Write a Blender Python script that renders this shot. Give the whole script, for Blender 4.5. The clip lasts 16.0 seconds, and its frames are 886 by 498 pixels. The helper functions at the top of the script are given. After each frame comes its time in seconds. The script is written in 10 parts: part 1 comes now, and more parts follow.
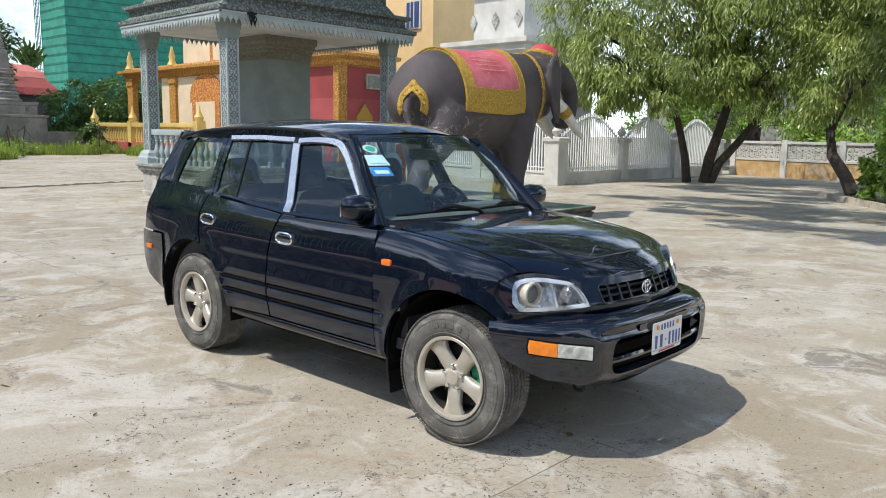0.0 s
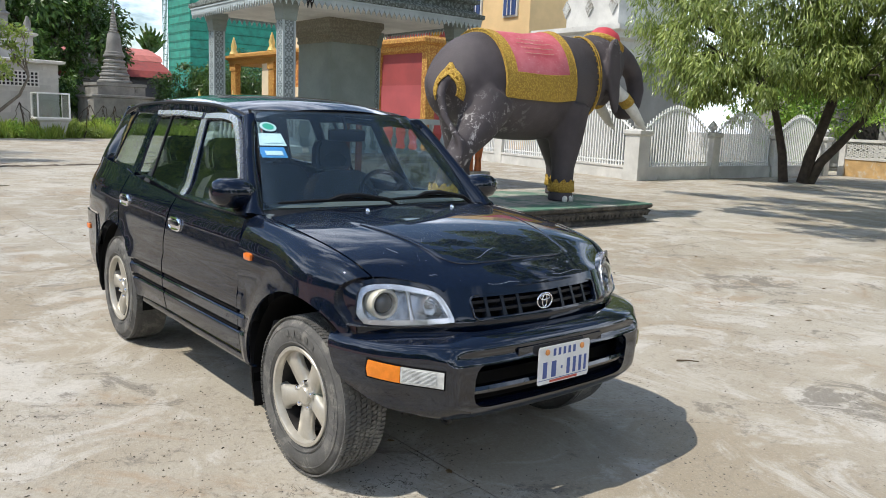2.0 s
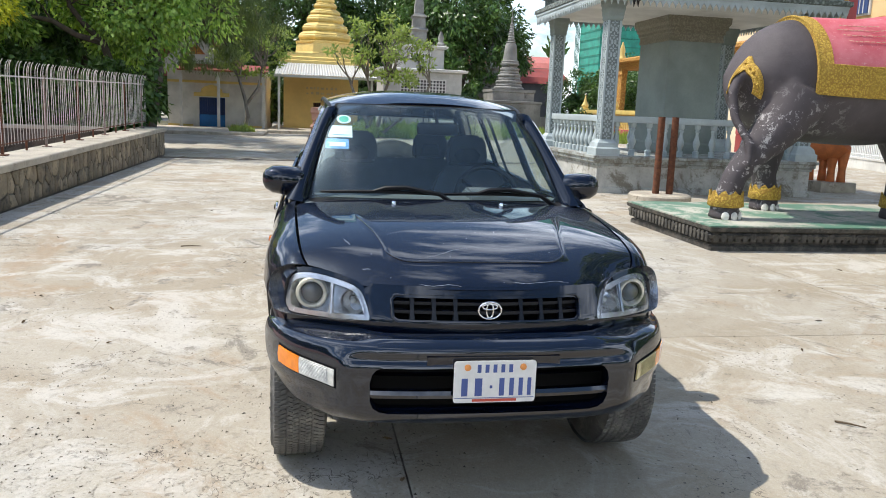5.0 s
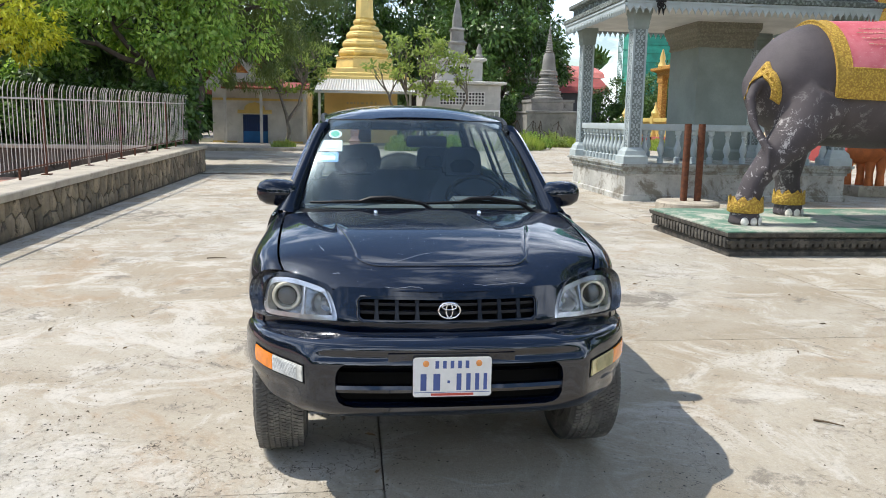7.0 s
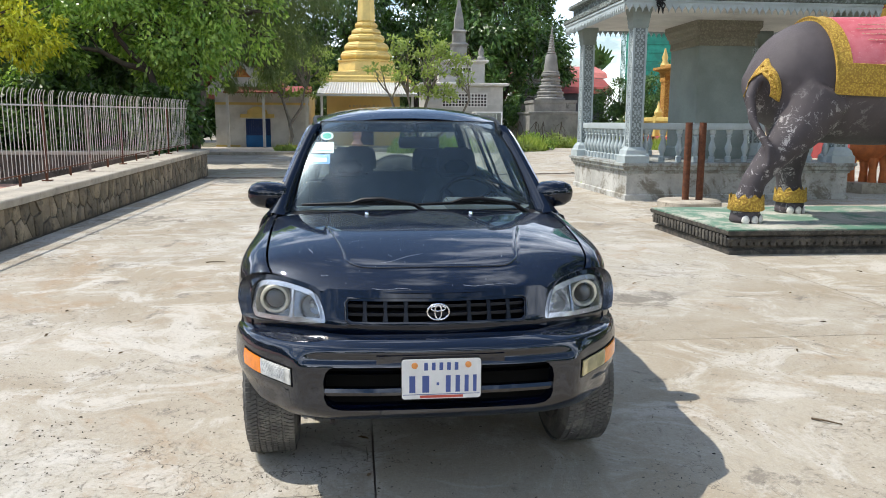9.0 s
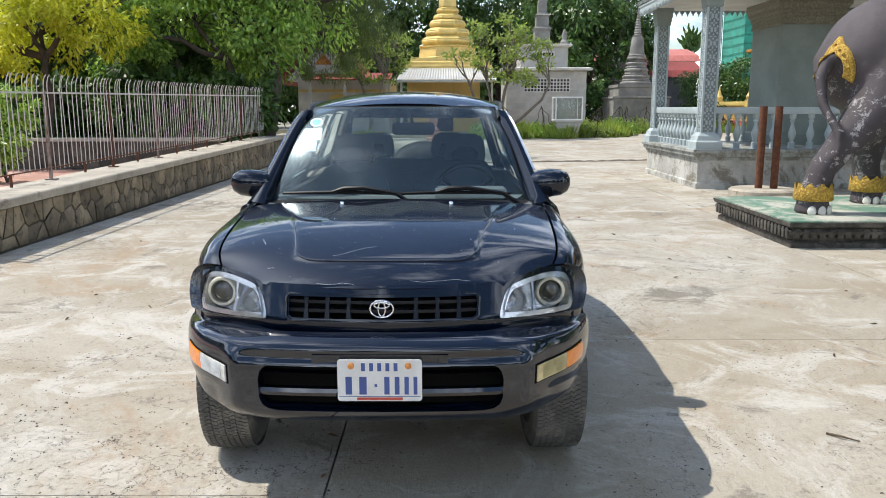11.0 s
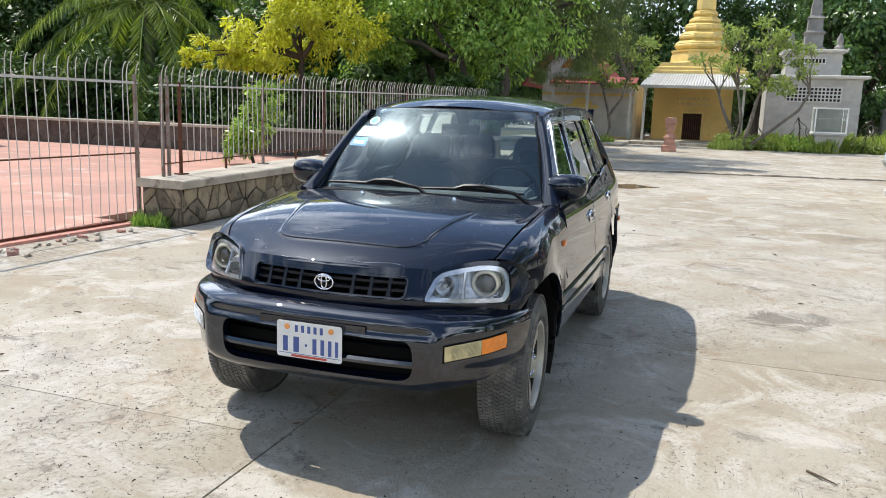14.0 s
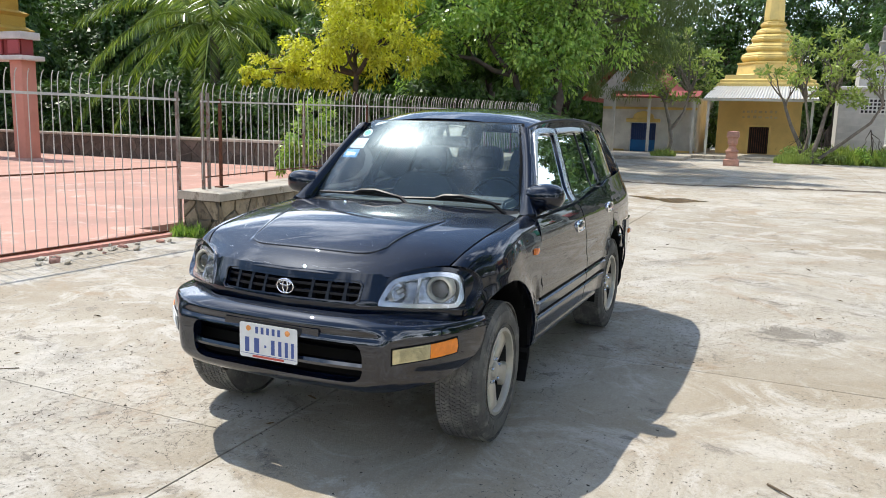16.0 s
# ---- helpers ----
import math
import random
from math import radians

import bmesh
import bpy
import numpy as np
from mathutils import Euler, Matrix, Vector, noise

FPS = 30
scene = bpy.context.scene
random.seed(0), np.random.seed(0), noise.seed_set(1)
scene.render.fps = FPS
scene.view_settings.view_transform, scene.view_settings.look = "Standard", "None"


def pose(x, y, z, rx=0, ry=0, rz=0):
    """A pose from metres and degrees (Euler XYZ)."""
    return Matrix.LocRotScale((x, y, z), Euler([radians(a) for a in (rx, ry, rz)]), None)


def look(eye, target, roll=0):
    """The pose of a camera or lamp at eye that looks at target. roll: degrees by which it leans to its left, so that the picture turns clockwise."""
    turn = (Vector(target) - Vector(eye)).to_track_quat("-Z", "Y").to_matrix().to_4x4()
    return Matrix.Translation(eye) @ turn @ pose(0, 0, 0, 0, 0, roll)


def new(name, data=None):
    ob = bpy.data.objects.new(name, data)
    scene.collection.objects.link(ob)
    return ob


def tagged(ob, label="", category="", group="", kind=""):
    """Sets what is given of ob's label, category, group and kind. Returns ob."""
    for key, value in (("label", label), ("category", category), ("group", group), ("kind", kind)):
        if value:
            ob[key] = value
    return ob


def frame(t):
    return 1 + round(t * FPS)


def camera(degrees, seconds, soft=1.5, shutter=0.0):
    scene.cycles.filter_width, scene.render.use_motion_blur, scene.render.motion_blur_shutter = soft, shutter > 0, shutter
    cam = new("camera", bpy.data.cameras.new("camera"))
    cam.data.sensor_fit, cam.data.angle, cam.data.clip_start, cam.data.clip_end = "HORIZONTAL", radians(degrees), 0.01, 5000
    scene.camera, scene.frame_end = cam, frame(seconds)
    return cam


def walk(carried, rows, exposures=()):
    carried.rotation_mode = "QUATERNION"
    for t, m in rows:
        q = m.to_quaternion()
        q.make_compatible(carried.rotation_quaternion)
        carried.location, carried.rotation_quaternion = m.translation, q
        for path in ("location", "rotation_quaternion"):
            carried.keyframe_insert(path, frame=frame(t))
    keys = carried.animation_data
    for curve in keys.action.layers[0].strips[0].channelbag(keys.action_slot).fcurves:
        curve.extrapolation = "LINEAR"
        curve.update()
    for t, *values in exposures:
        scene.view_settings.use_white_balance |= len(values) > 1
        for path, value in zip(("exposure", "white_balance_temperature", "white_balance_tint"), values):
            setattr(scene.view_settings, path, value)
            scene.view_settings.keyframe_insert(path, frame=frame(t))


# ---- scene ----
cam = camera(59.3, 16.0, soft=0.95)
PATH = [
    (0, (2.497, -3.534, 1.533), (1.146, -2.089, 1.24), 0.9),
    (0.5, (2.545, -3.399, 1.518), (1.184, -1.965, 1.218), 1.1),
    (1, (2.685, -3.101, 1.517), (1.297, -1.695, 1.209), 1.4),
    (1.5, (2.738, -2.741, 1.497), (1.294, -1.395, 1.18), 1.8),
    (2, (2.777, -2.326, 1.502), (1.248, -1.078, 1.178), 2.3),
    (2.5, (2.855, -1.879, 1.515), (1.216, -0.782, 1.185), 2.7),
    (3, (2.837, -1.501, 1.494), (1.094, -0.58, 1.157), 2.9),
    (3.5, (2.88, -1.164, 1.489), (1.054, -0.424, 1.144), 3.0),
    (4, (2.97, -0.902, 1.493), (1.088, -0.324, 1.142), 2.7),
    (4.5, (3.165, -0.778, 1.476), (1.248, -0.331, 1.125), 2.5),
    (5, (3.321, -0.673, 1.509), (1.383, -0.325, 1.157), 2.3),
    (7.5, (3.573, -0.342, 1.525), (1.613, -0.115, 1.202), 0.9),
    (8, (3.567, -0.318, 1.519), (1.606, -0.085, 1.203), 0.7),
    (8.5, (3.551, -0.306, 1.521), (1.59, -0.075, 1.203), 0.5),
    (9, (3.552, -0.31, 1.517), (1.59, -0.092, 1.196), 0.3),
    (9.2, (3.558, -0.311, 1.52), (1.596, -0.101, 1.194), 0.1),
    (11.3, (3.347, 0.411, 1.51), (1.381, 0.346, 1.149), 0.3),
    (11.5, (3.318, 0.534, 1.5), (1.355, 0.426, 1.135), 0.6),
    (12, (3.212, 0.808, 1.493), (1.262, 0.573, 1.114), 1.3),
    (12.5, (3.209, 1.103, 1.499), (1.281, 0.739, 1.113), 1.8),
    (13, (3.275, 1.293, 1.512), (1.371, 0.817, 1.129), 1.9),
    (13.5, (3.405, 1.415, 1.512), (1.523, 0.85, 1.138), 1.9),
    (14, (3.5, 1.517, 1.534), (1.638, 0.882, 1.175), 1.9),
    (14.5, (3.49, 1.713, 1.53), (1.645, 1.021, 1.185), 2.0),
    (15, (3.442, 1.903, 1.534), (1.615, 1.161, 1.199), 2.1),
    (15.5, (3.417, 1.973, 1.532), (1.604, 1.193, 1.204), 1.9),
    (16, (3.411, 2.002, 1.528), (1.606, 1.203, 1.202), 1.5),
]
walk(cam, [(t, look(eye, target, roll)) for t, eye, target, roll in PATH], [(0.0, -0.14), (2.5, -0.06), (4.0, 0.13), (5.0, 0.18), (9.0, 0.14), (12.5, 0.13), (16.0, 0.20)])

# ---- daylight ----
SUN_WAY = Vector((0.20, 0.61, -1.0)).normalized()
sun_data = bpy.data.lights.new("sun", "SUN")
sun_data.energy, sun_data.angle, sun_data.color = 4.8, radians(0.55), (1.0, 0.945, 0.86)
sun = new("sun", sun_data)
sun.matrix_world = look((-10, -30, 50), Vector((-10, -30, 50)) + SUN_WAY)

world = bpy.data.worlds.new("sky")
scene.world = world
world.use_nodes = True
wn, wl = world.node_tree.nodes, world.node_tree.links
wn.clear()
w_out, w_bg = wn.new("ShaderNodeOutputWorld"), wn.new("ShaderNodeBackground")
w_sky = wn.new("ShaderNodeTexSky")
w_sky.sky_type, w_sky.sun_disc = "NISHITA", False
w_sky.sun_elevation, w_sky.sun_rotation = radians(57.3), radians(198.0)
w_sky.air_density, w_sky.dust_density = 1.15, 0.45
w_sky.ozone_density = 2.5
w_co, w_map = wn.new("ShaderNodeTexCoord"), wn.new("ShaderNodeMapping")
w_map.inputs["Scale"].default_value = (1.0, 1.0, 2.6)
w_map.inputs["Location"].default_value = (3.7, 1.3, 0.4)
w_no = wn.new("ShaderNodeTexNoise")
w_no.inputs["Scale"].default_value, w_no.inputs["Detail"].default_value, w_no.inputs["Roughness"].default_value = 2.3, 7.0, 0.62
w_ramp = wn.new("ShaderNodeValToRGB")
w_ramp.color_ramp.elements[0].position, w_ramp.color_ramp.elements[1].position = 0.49, 0.68
w_mix = wn.new("ShaderNodeMix")
w_mix.data_type = "RGBA"
w_mix.inputs["B"].default_value = (18.5, 20.0, 22.6, 1)
wl.new(w_co.outputs["Generated"], w_map.inputs["Vector"])
wl.new(w_map.outputs["Vector"], w_no.inputs["Vector"])
# the cloud field looks denser towards the horizon
w_sep, w_low, w_sum = wn.new("ShaderNodeSeparateXYZ"), wn.new("ShaderNodeMath"), wn.new("ShaderNodeMath")
w_low.operation, w_sum.operation = "MULTIPLY_ADD", "ADD"
w_low.inputs[1].default_value, w_low.inputs[2].default_value = -0.20, 0.11
wl.new(w_co.outputs["Generated"], w_sep.inputs["Vector"])
wl.new(w_sep.outputs["Z"], w_low.inputs[0])
wl.new(w_no.outputs["Fac"], w_sum.inputs[0])
wl.new(w_low.outputs["Value"], w_sum.inputs[1])
wl.new(w_sum.outputs["Value"], w_ramp.inputs["Fac"])
wl.new(w_ramp.outputs["Color"], w_mix.inputs["Factor"])
wl.new(w_sky.outputs["Color"], w_mix.inputs["A"])
wl.new(w_mix.outputs["Result"], w_bg.inputs["Color"])
w_bg.inputs["Strength"].default_value = 0.15
wl.new(w_bg.outputs["Background"], w_out.inputs["Surface"])

# ---- building helpers ----
def finish(name, bm, material, smooth=35):
    me = bpy.data.meshes.new(name)
    bm.to_mesh(me)
    bm.free()
    for m in (material if isinstance(material, (list, tuple)) else [material]):
        me.materials.append(m)
    if smooth:
        me.polygons.foreach_set("use_smooth", [True] * len(me.polygons))
        if smooth < 180:
            me.set_sharp_from_angle(angle=radians(smooth))
    return me


def part(name, bm, material, parent, label="", smooth=35):
    ob = new(name, finish(name, bm, material, smooth))
    ob.parent = parent
    if label:
        tagged(ob, label)
    return ob


def thing(name, label, category, group="", kind="", at=(0, 0, 0), turn=0):
    ob = new(name)
    ob.empty_display_size = 0.2
    ob.matrix_basis = pose(*at, 0, 0, turn)
    return tagged(ob, label, category, group, kind)


def solid(name, bm, material, label, category, group="", kind="", smooth=35):
    return tagged(new(name, finish(name, bm, material, smooth)), label, category, group, kind)


def share(name, me, parent, m):
    ob = new(name, me)
    ob.parent = parent
    ob.matrix_basis = m
    return ob


def box(bm, x0, x1, y0, y1, z0, z1, bevel=0.0, m=None, mi=0):
    vs = [bm.verts.new(p) for p in ((x0, y0, z0), (x1, y0, z0), (x1, y1, z0), (x0, y1, z0), (x0, y0, z1), (x1, y0, z1), (x1, y1, z1), (x0, y1, z1))]
    fs = [bm.faces.new([vs[i] for i in f]) for f in ((0, 3, 2, 1), (4, 5, 6, 7), (0, 1, 5, 4), (1, 2, 6, 5), (2, 3, 7, 6), (3, 0, 4, 7))]
    for f in fs:
        f.material_index = mi
    if bevel:
        es = list({e for f in fs for e in f.edges})
        r = bmesh.ops.bevel(bm, geom=es, offset=bevel, segments=2, affect="EDGES", profile=0.6)
        for f in r["faces"]:
            f.material_index = mi
        vs = list({v for f in r["faces"] for v in f.verts} | {v for v in vs if v.is_valid})
    if m is not None:
        bmesh.ops.transform(bm, matrix=m, verts=[v for v in vs if v.is_valid])
    return vs


def ring(bm, c, ax, up, r, n, phase=0.0, sx=1.0, sy=1.0):
    ax = Vector(ax).normalized()
    a = Vector(up) - ax * ax.dot(Vector(up))
    if a.length < 1e-5:
        a = ax.orthogonal()
    a.normalize()
    b = ax.cross(a)
    return [bm.verts.new(Vector(c) + r * (sx * math.cos(t) * a + sy * math.sin(t) * b)) for t in (phase + 2 * math.pi * i / n for i in range(n))]


def bridge(bm, r0, r1, mi=0):
    n = len(r0)
    for i in range(n):
        f = bm.faces.new((r0[i], r0[(i + 1) % n], r1[(i + 1) % n], r1[i]))
        f.material_index = mi


def tube(bm, pts, radii, n=8, cap=True, sx=1.0, sy=1.0, up=(0.13, 0.21, 1), mi=0):
    pts = [Vector(p) for p in pts]
    if isinstance(radii, (int, float)):
        radii = [radii] * len(pts)
    rings = []
    for i, p in enumerate(pts):
        d = pts[min(i + 1, len(pts) - 1)] - pts[max(i - 1, 0)]
        rings.append(ring(bm, p, d, up, radii[i], n, 0, sx, sy))
    for a, b in zip(rings, rings[1:]):
        bridge(bm, a, b, mi)
    if cap:
        bm.faces.new(rings[0][::-1]).material_index = mi
        bm.faces.new(rings[-1]).material_index = mi
    return rings


def lathe(bm, prof, n=24, m=None, phase=0.0, mi=0, cap=True):
    """prof: (radius, height) pairs, turned round the z axis."""
    m = m or Matrix()
    rings = [[bm.verts.new(m @ Vector((r * math.cos(t), r * math.sin(t), z))) for t in (phase + 2 * math.pi * i / n for i in range(n))] for r, z in prof]
    for a, b in zip(rings, rings[1:]):
        bridge(bm, a, b, mi)
    if cap:
        bm.faces.new(rings[0][::-1]).material_index = mi
        bm.faces.new(rings[-1]).material_index = mi
    return rings


def square_lathe(bm, prof, cx, cy, mi=0):
    """prof: (half width, height) pairs of a square column or cornice."""
    rings = [[bm.verts.new((cx + sx * w, cy + sy * w, z)) for sx, sy in ((-1, -1), (1, -1), (1, 1), (-1, 1))] for w, z in prof]
    for a, b in zip(rings, rings[1:]):
        bridge(bm, a, b, mi)
    bm.faces.new(rings[0][::-1]).material_index = mi
    bm.faces.new(rings[-1]).material_index = mi


def rect_lathe(bm, prof, x0, x1, y0, y1, mi=0):
    """prof: (outward offset, height) pairs round a rectangle."""
    rings = [[bm.verts.new(p + (z,)) for p in ((x0 - o, y0 - o), (x1 + o, y0 - o), (x1 + o, y1 + o), (x0 - o, y1 + o))] for o, z in prof]
    for a, b in zip(rings, rings[1:]):
        bridge(bm, a, b, mi)
    bm.faces.new(rings[0][::-1]).material_index = mi
    bm.faces.new(rings[-1]).material_index = mi


def prism(bm, pts, put, a, b, mi=0):
    """A polygon of (u, v) points between the depths a and b; put(u, v, d) gives the place."""
    lo, hi = [bm.verts.new(put(u, v, a)) for u, v in pts], [bm.verts.new(put(u, v, b)) for u, v in pts]
    bm.faces.new(lo[::-1]).material_index = mi
    bm.faces.new(hi).material_index = mi
    bridge(bm, lo, hi, mi)


def normals(bm):
    bmesh.ops.recalc_face_normals(bm, faces=bm.faces)
    return bm


def curve(knots):
    """A smooth function through (x, y) knots with no overshoot."""
    xs, ys = np.array([k[0] for k in knots], float), np.array([k[1] for k in knots], float)
    h, d = np.diff(xs), np.diff(ys) / np.diff(xs)
    s = np.zeros(len(xs))
    for i in range(1, len(xs) - 1):
        if d[i - 1] * d[i] > 0:
            w1, w2 = 2 * h[i] + h[i - 1], h[i] + 2 * h[i - 1]
            s[i] = (w1 + w2) / (w1 / d[i - 1] + w2 / d[i])
    s[0], s[-1] = d[0], d[-1]

    def f(x):
        if x <= xs[0]:
            return float(ys[0] + s[0] * (x - xs[0]))
        if x >= xs[-1]:
            return float(ys[-1] + s[-1] * (x - xs[-1]))
        i = int(np.searchsorted(xs, x)) - 1
        t = (x - xs[i]) / h[i]
        return float((1 + 2 * t) * (1 - t) ** 2 * ys[i] + t * (1 - t) ** 2 * h[i] * s[i] + t * t * (3 - 2 * t) * ys[i + 1] + t * t * (t - 1) * h[i] * s[i + 1])
    return f


def step(a, b, x):
    t = min(1.0, max(0.0, (x - a) / (b - a)))
    return t * t * (3 - 2 * t)


def panel(outlines, place, du, dv, fold=0.014, inward=None, cuts=()):
    """A sheet over one or more (u, v) outlines, laid on the surface place(u, v), with a turned-in edge."""
    bm = bmesh.new()
    for pts in outlines:
        bm.faces.new([bm.verts.new((u, v, 0)) for u, v in pts])
    us, vs = [v.co.x for v in bm.verts], [v.co.y for v in bm.verts]
    planes = [((k * du, 0, 0), (1, 0, 0)) for k in range(math.ceil(min(us) / du), math.floor(max(us) / du) + 1)]
    if dv:
        planes += [((0, k * dv, 0), (0, 1, 0)) for k in range(math.ceil(min(vs) / dv), math.floor(max(vs) / dv) + 1)]
    planes += [((0, c, 0), (0, 1, 0)) for c in cuts]
    for co, no in planes:
        bmesh.ops.bisect_plane(bm, geom=bm.verts[:] + bm.edges[:] + bm.faces[:], plane_co=co, plane_no=no, dist=1e-5)
    bmesh.ops.remove_doubles(bm, verts=bm.verts, dist=1e-4)
    for f in bm.faces:
        if f.normal.z < 0:
            f.normal_flip()
    deep = {}
    rim = [e for e in bm.edges if e.is_boundary]
    for v in {v for e in rim for v in e.verts}:
        u, w = v.co.x, v.co.y
        p, e = Vector(place(u, w)), 0.004
        n = (Vector(place(u + e, w)) - Vector(place(u - e, w))).cross(Vector(place(u, w + e)) - Vector(place(u, w - e)))
        n.normalize()
        if inward is not None and n.dot(Vector(inward)) < 0:
            n = -n
        deep[v] = p + n * fold
    flat = {v: Vector(place(v.co.x, v.co.y)) for v in bm.verts}
    low = {}
    if fold:
        for v, p in deep.items():
            low[v] = bm.verts.new(p)
        for e in rim:
            a, b = e.verts
            bm.faces.new((a, b, low[b], low[a]))
    for v, p in flat.items():
        v.co = p
    return normals(bm)

# ---- materials ----
class Nodes:
    """A small shorthand for node materials."""

    def __init__(self, name):
        self.mat = bpy.data.materials.new(name)
        self.mat.use_nodes = True
        self.t = self.mat.node_tree
        self.b = self.t.nodes["Principled BSDF"]
        self.co = self.t.nodes.new("ShaderNodeTexCoord").outputs["Object"]

    def add(self, kind, **inputs):
        n = self.t.nodes.new(kind)
        for k, v in inputs.items():
            self.set(n.inputs[k.replace("_", " ")], v)
        return n

    def set(self, socket, v):
        if isinstance(v, bpy.types.NodeSocket):
            self.t.links.new(v, socket)
        elif isinstance(v, (tuple, list)) and len(v) == 3 and socket.type == "RGBA":
            socket.default_value = (*v, 1)
        else:
            socket.default_value = v

    def noise(self, scale, detail=5.0, rough=0.6, stretch=None, distort=0.0):
        co = self.co
        if stretch:
            m = self.add("ShaderNodeMapping", Vector=co)
            m.inputs["Scale"].default_value = stretch
            co = m.outputs["Vector"]
        return self.add("ShaderNodeTexNoise", Vector=co, Scale=scale, Detail=detail, Roughness=rough, Distortion=distort).outputs["Fac"]

    def ramp(self, fac, a, b, lo=0.0, hi=1.0):
        n = self.add("ShaderNodeMapRange", Value=fac)
        n.interpolation_type = "SMOOTHSTEP"
        for k, v in (("From Min", a), ("From Max", b), ("To Min", lo), ("To Max", hi)):
            n.inputs[k].default_value = v
        return n.outputs["Result"]

    def mix(self, fac, a, b, mode="MIX"):
        n = self.t.nodes.new("ShaderNodeMix")
        n.data_type, n.blend_type = "RGBA", mode
        self.set(n.inputs["Factor"], fac)
        self.set(n.inputs["A"], a)
        self.set(n.inputs["B"], b)
        return n.outputs["Result"]

    def math(self, op, a, b=0.0):
        n = self.t.nodes.new("ShaderNodeMath")
        n.operation = op
        self.set(n.inputs[0], a)
        self.set(n.inputs[1], b)
        return n.outputs[0]

    def bump(self, height, strength=0.3, dist=0.01):
        self.set(self.b.inputs["Normal"], self.add("ShaderNodeBump", Height=height, Strength=strength, Distance=dist).outputs["Normal"])

    def put(self, **inputs):
        for k, v in inputs.items():
            self.set(self.b.inputs[k.replace("_", " ")], v)
        return self.mat


def dim(c, k):
    return tuple(max(0.0, x * k) for x in c)


def plain(name, c, rough=0.6, metal=0.0, var=0.25, scale=2.5, fine=45.0, bump=0.15, dirt=None, dirt_at=0.6, spec=0.5, coat=0.0, pieces=0.0):
    """A surface with broad and fine variation, optional dirt in patches and a change from piece to piece."""
    m = Nodes(name)
    broad, grain = m.noise(scale, 4), m.noise(fine, 4, 0.7)
    col = m.mix(m.ramp(broad, 0.3, 0.7), dim(c, 1 - var), dim(c, 1 + var * 0.6))
    col = m.mix(m.math("MULTIPLY", m.ramp(grain, 0.35, 0.75), 0.35 * min(1, var * 3)), col, dim(c, 0.55))
    if dirt:
        d = m.noise(scale * 1.7, 8, 0.75, distort=0.4)
        col = m.mix(m.ramp(d, dirt_at, dirt_at + 0.14, 0.0, 0.85), col, dirt)
    if pieces:
        r = m.t.nodes.new("ShaderNodeObjectInfo").outputs["Random"]
        n = m.add("ShaderNodeHueSaturation", Color=col, Value=m.ramp(r, 0, 1, 1 - pieces, 1 + pieces))
        col = n.outputs["Color"]
    if bump:
        m.bump(grain, bump, 0.006)
    return m.put(Base_Color=col, Metallic=metal, Roughness=m.ramp(broad, 0.25, 0.75, max(0.03, rough - 0.08), min(1, rough + 0.08)), Specular_IOR_Level=spec, Coat_Weight=coat, Coat_Roughness=0.04)


MUD_STAINS = ((1.25, -2.25, 0.75), (-8.9, -3.6, 1.2), (-1.3, 4.9, 0.9), (0.2, -3.0, 0.6), (-2.9, 2.2, 0.5), (1.0, 2.3, 0.7))


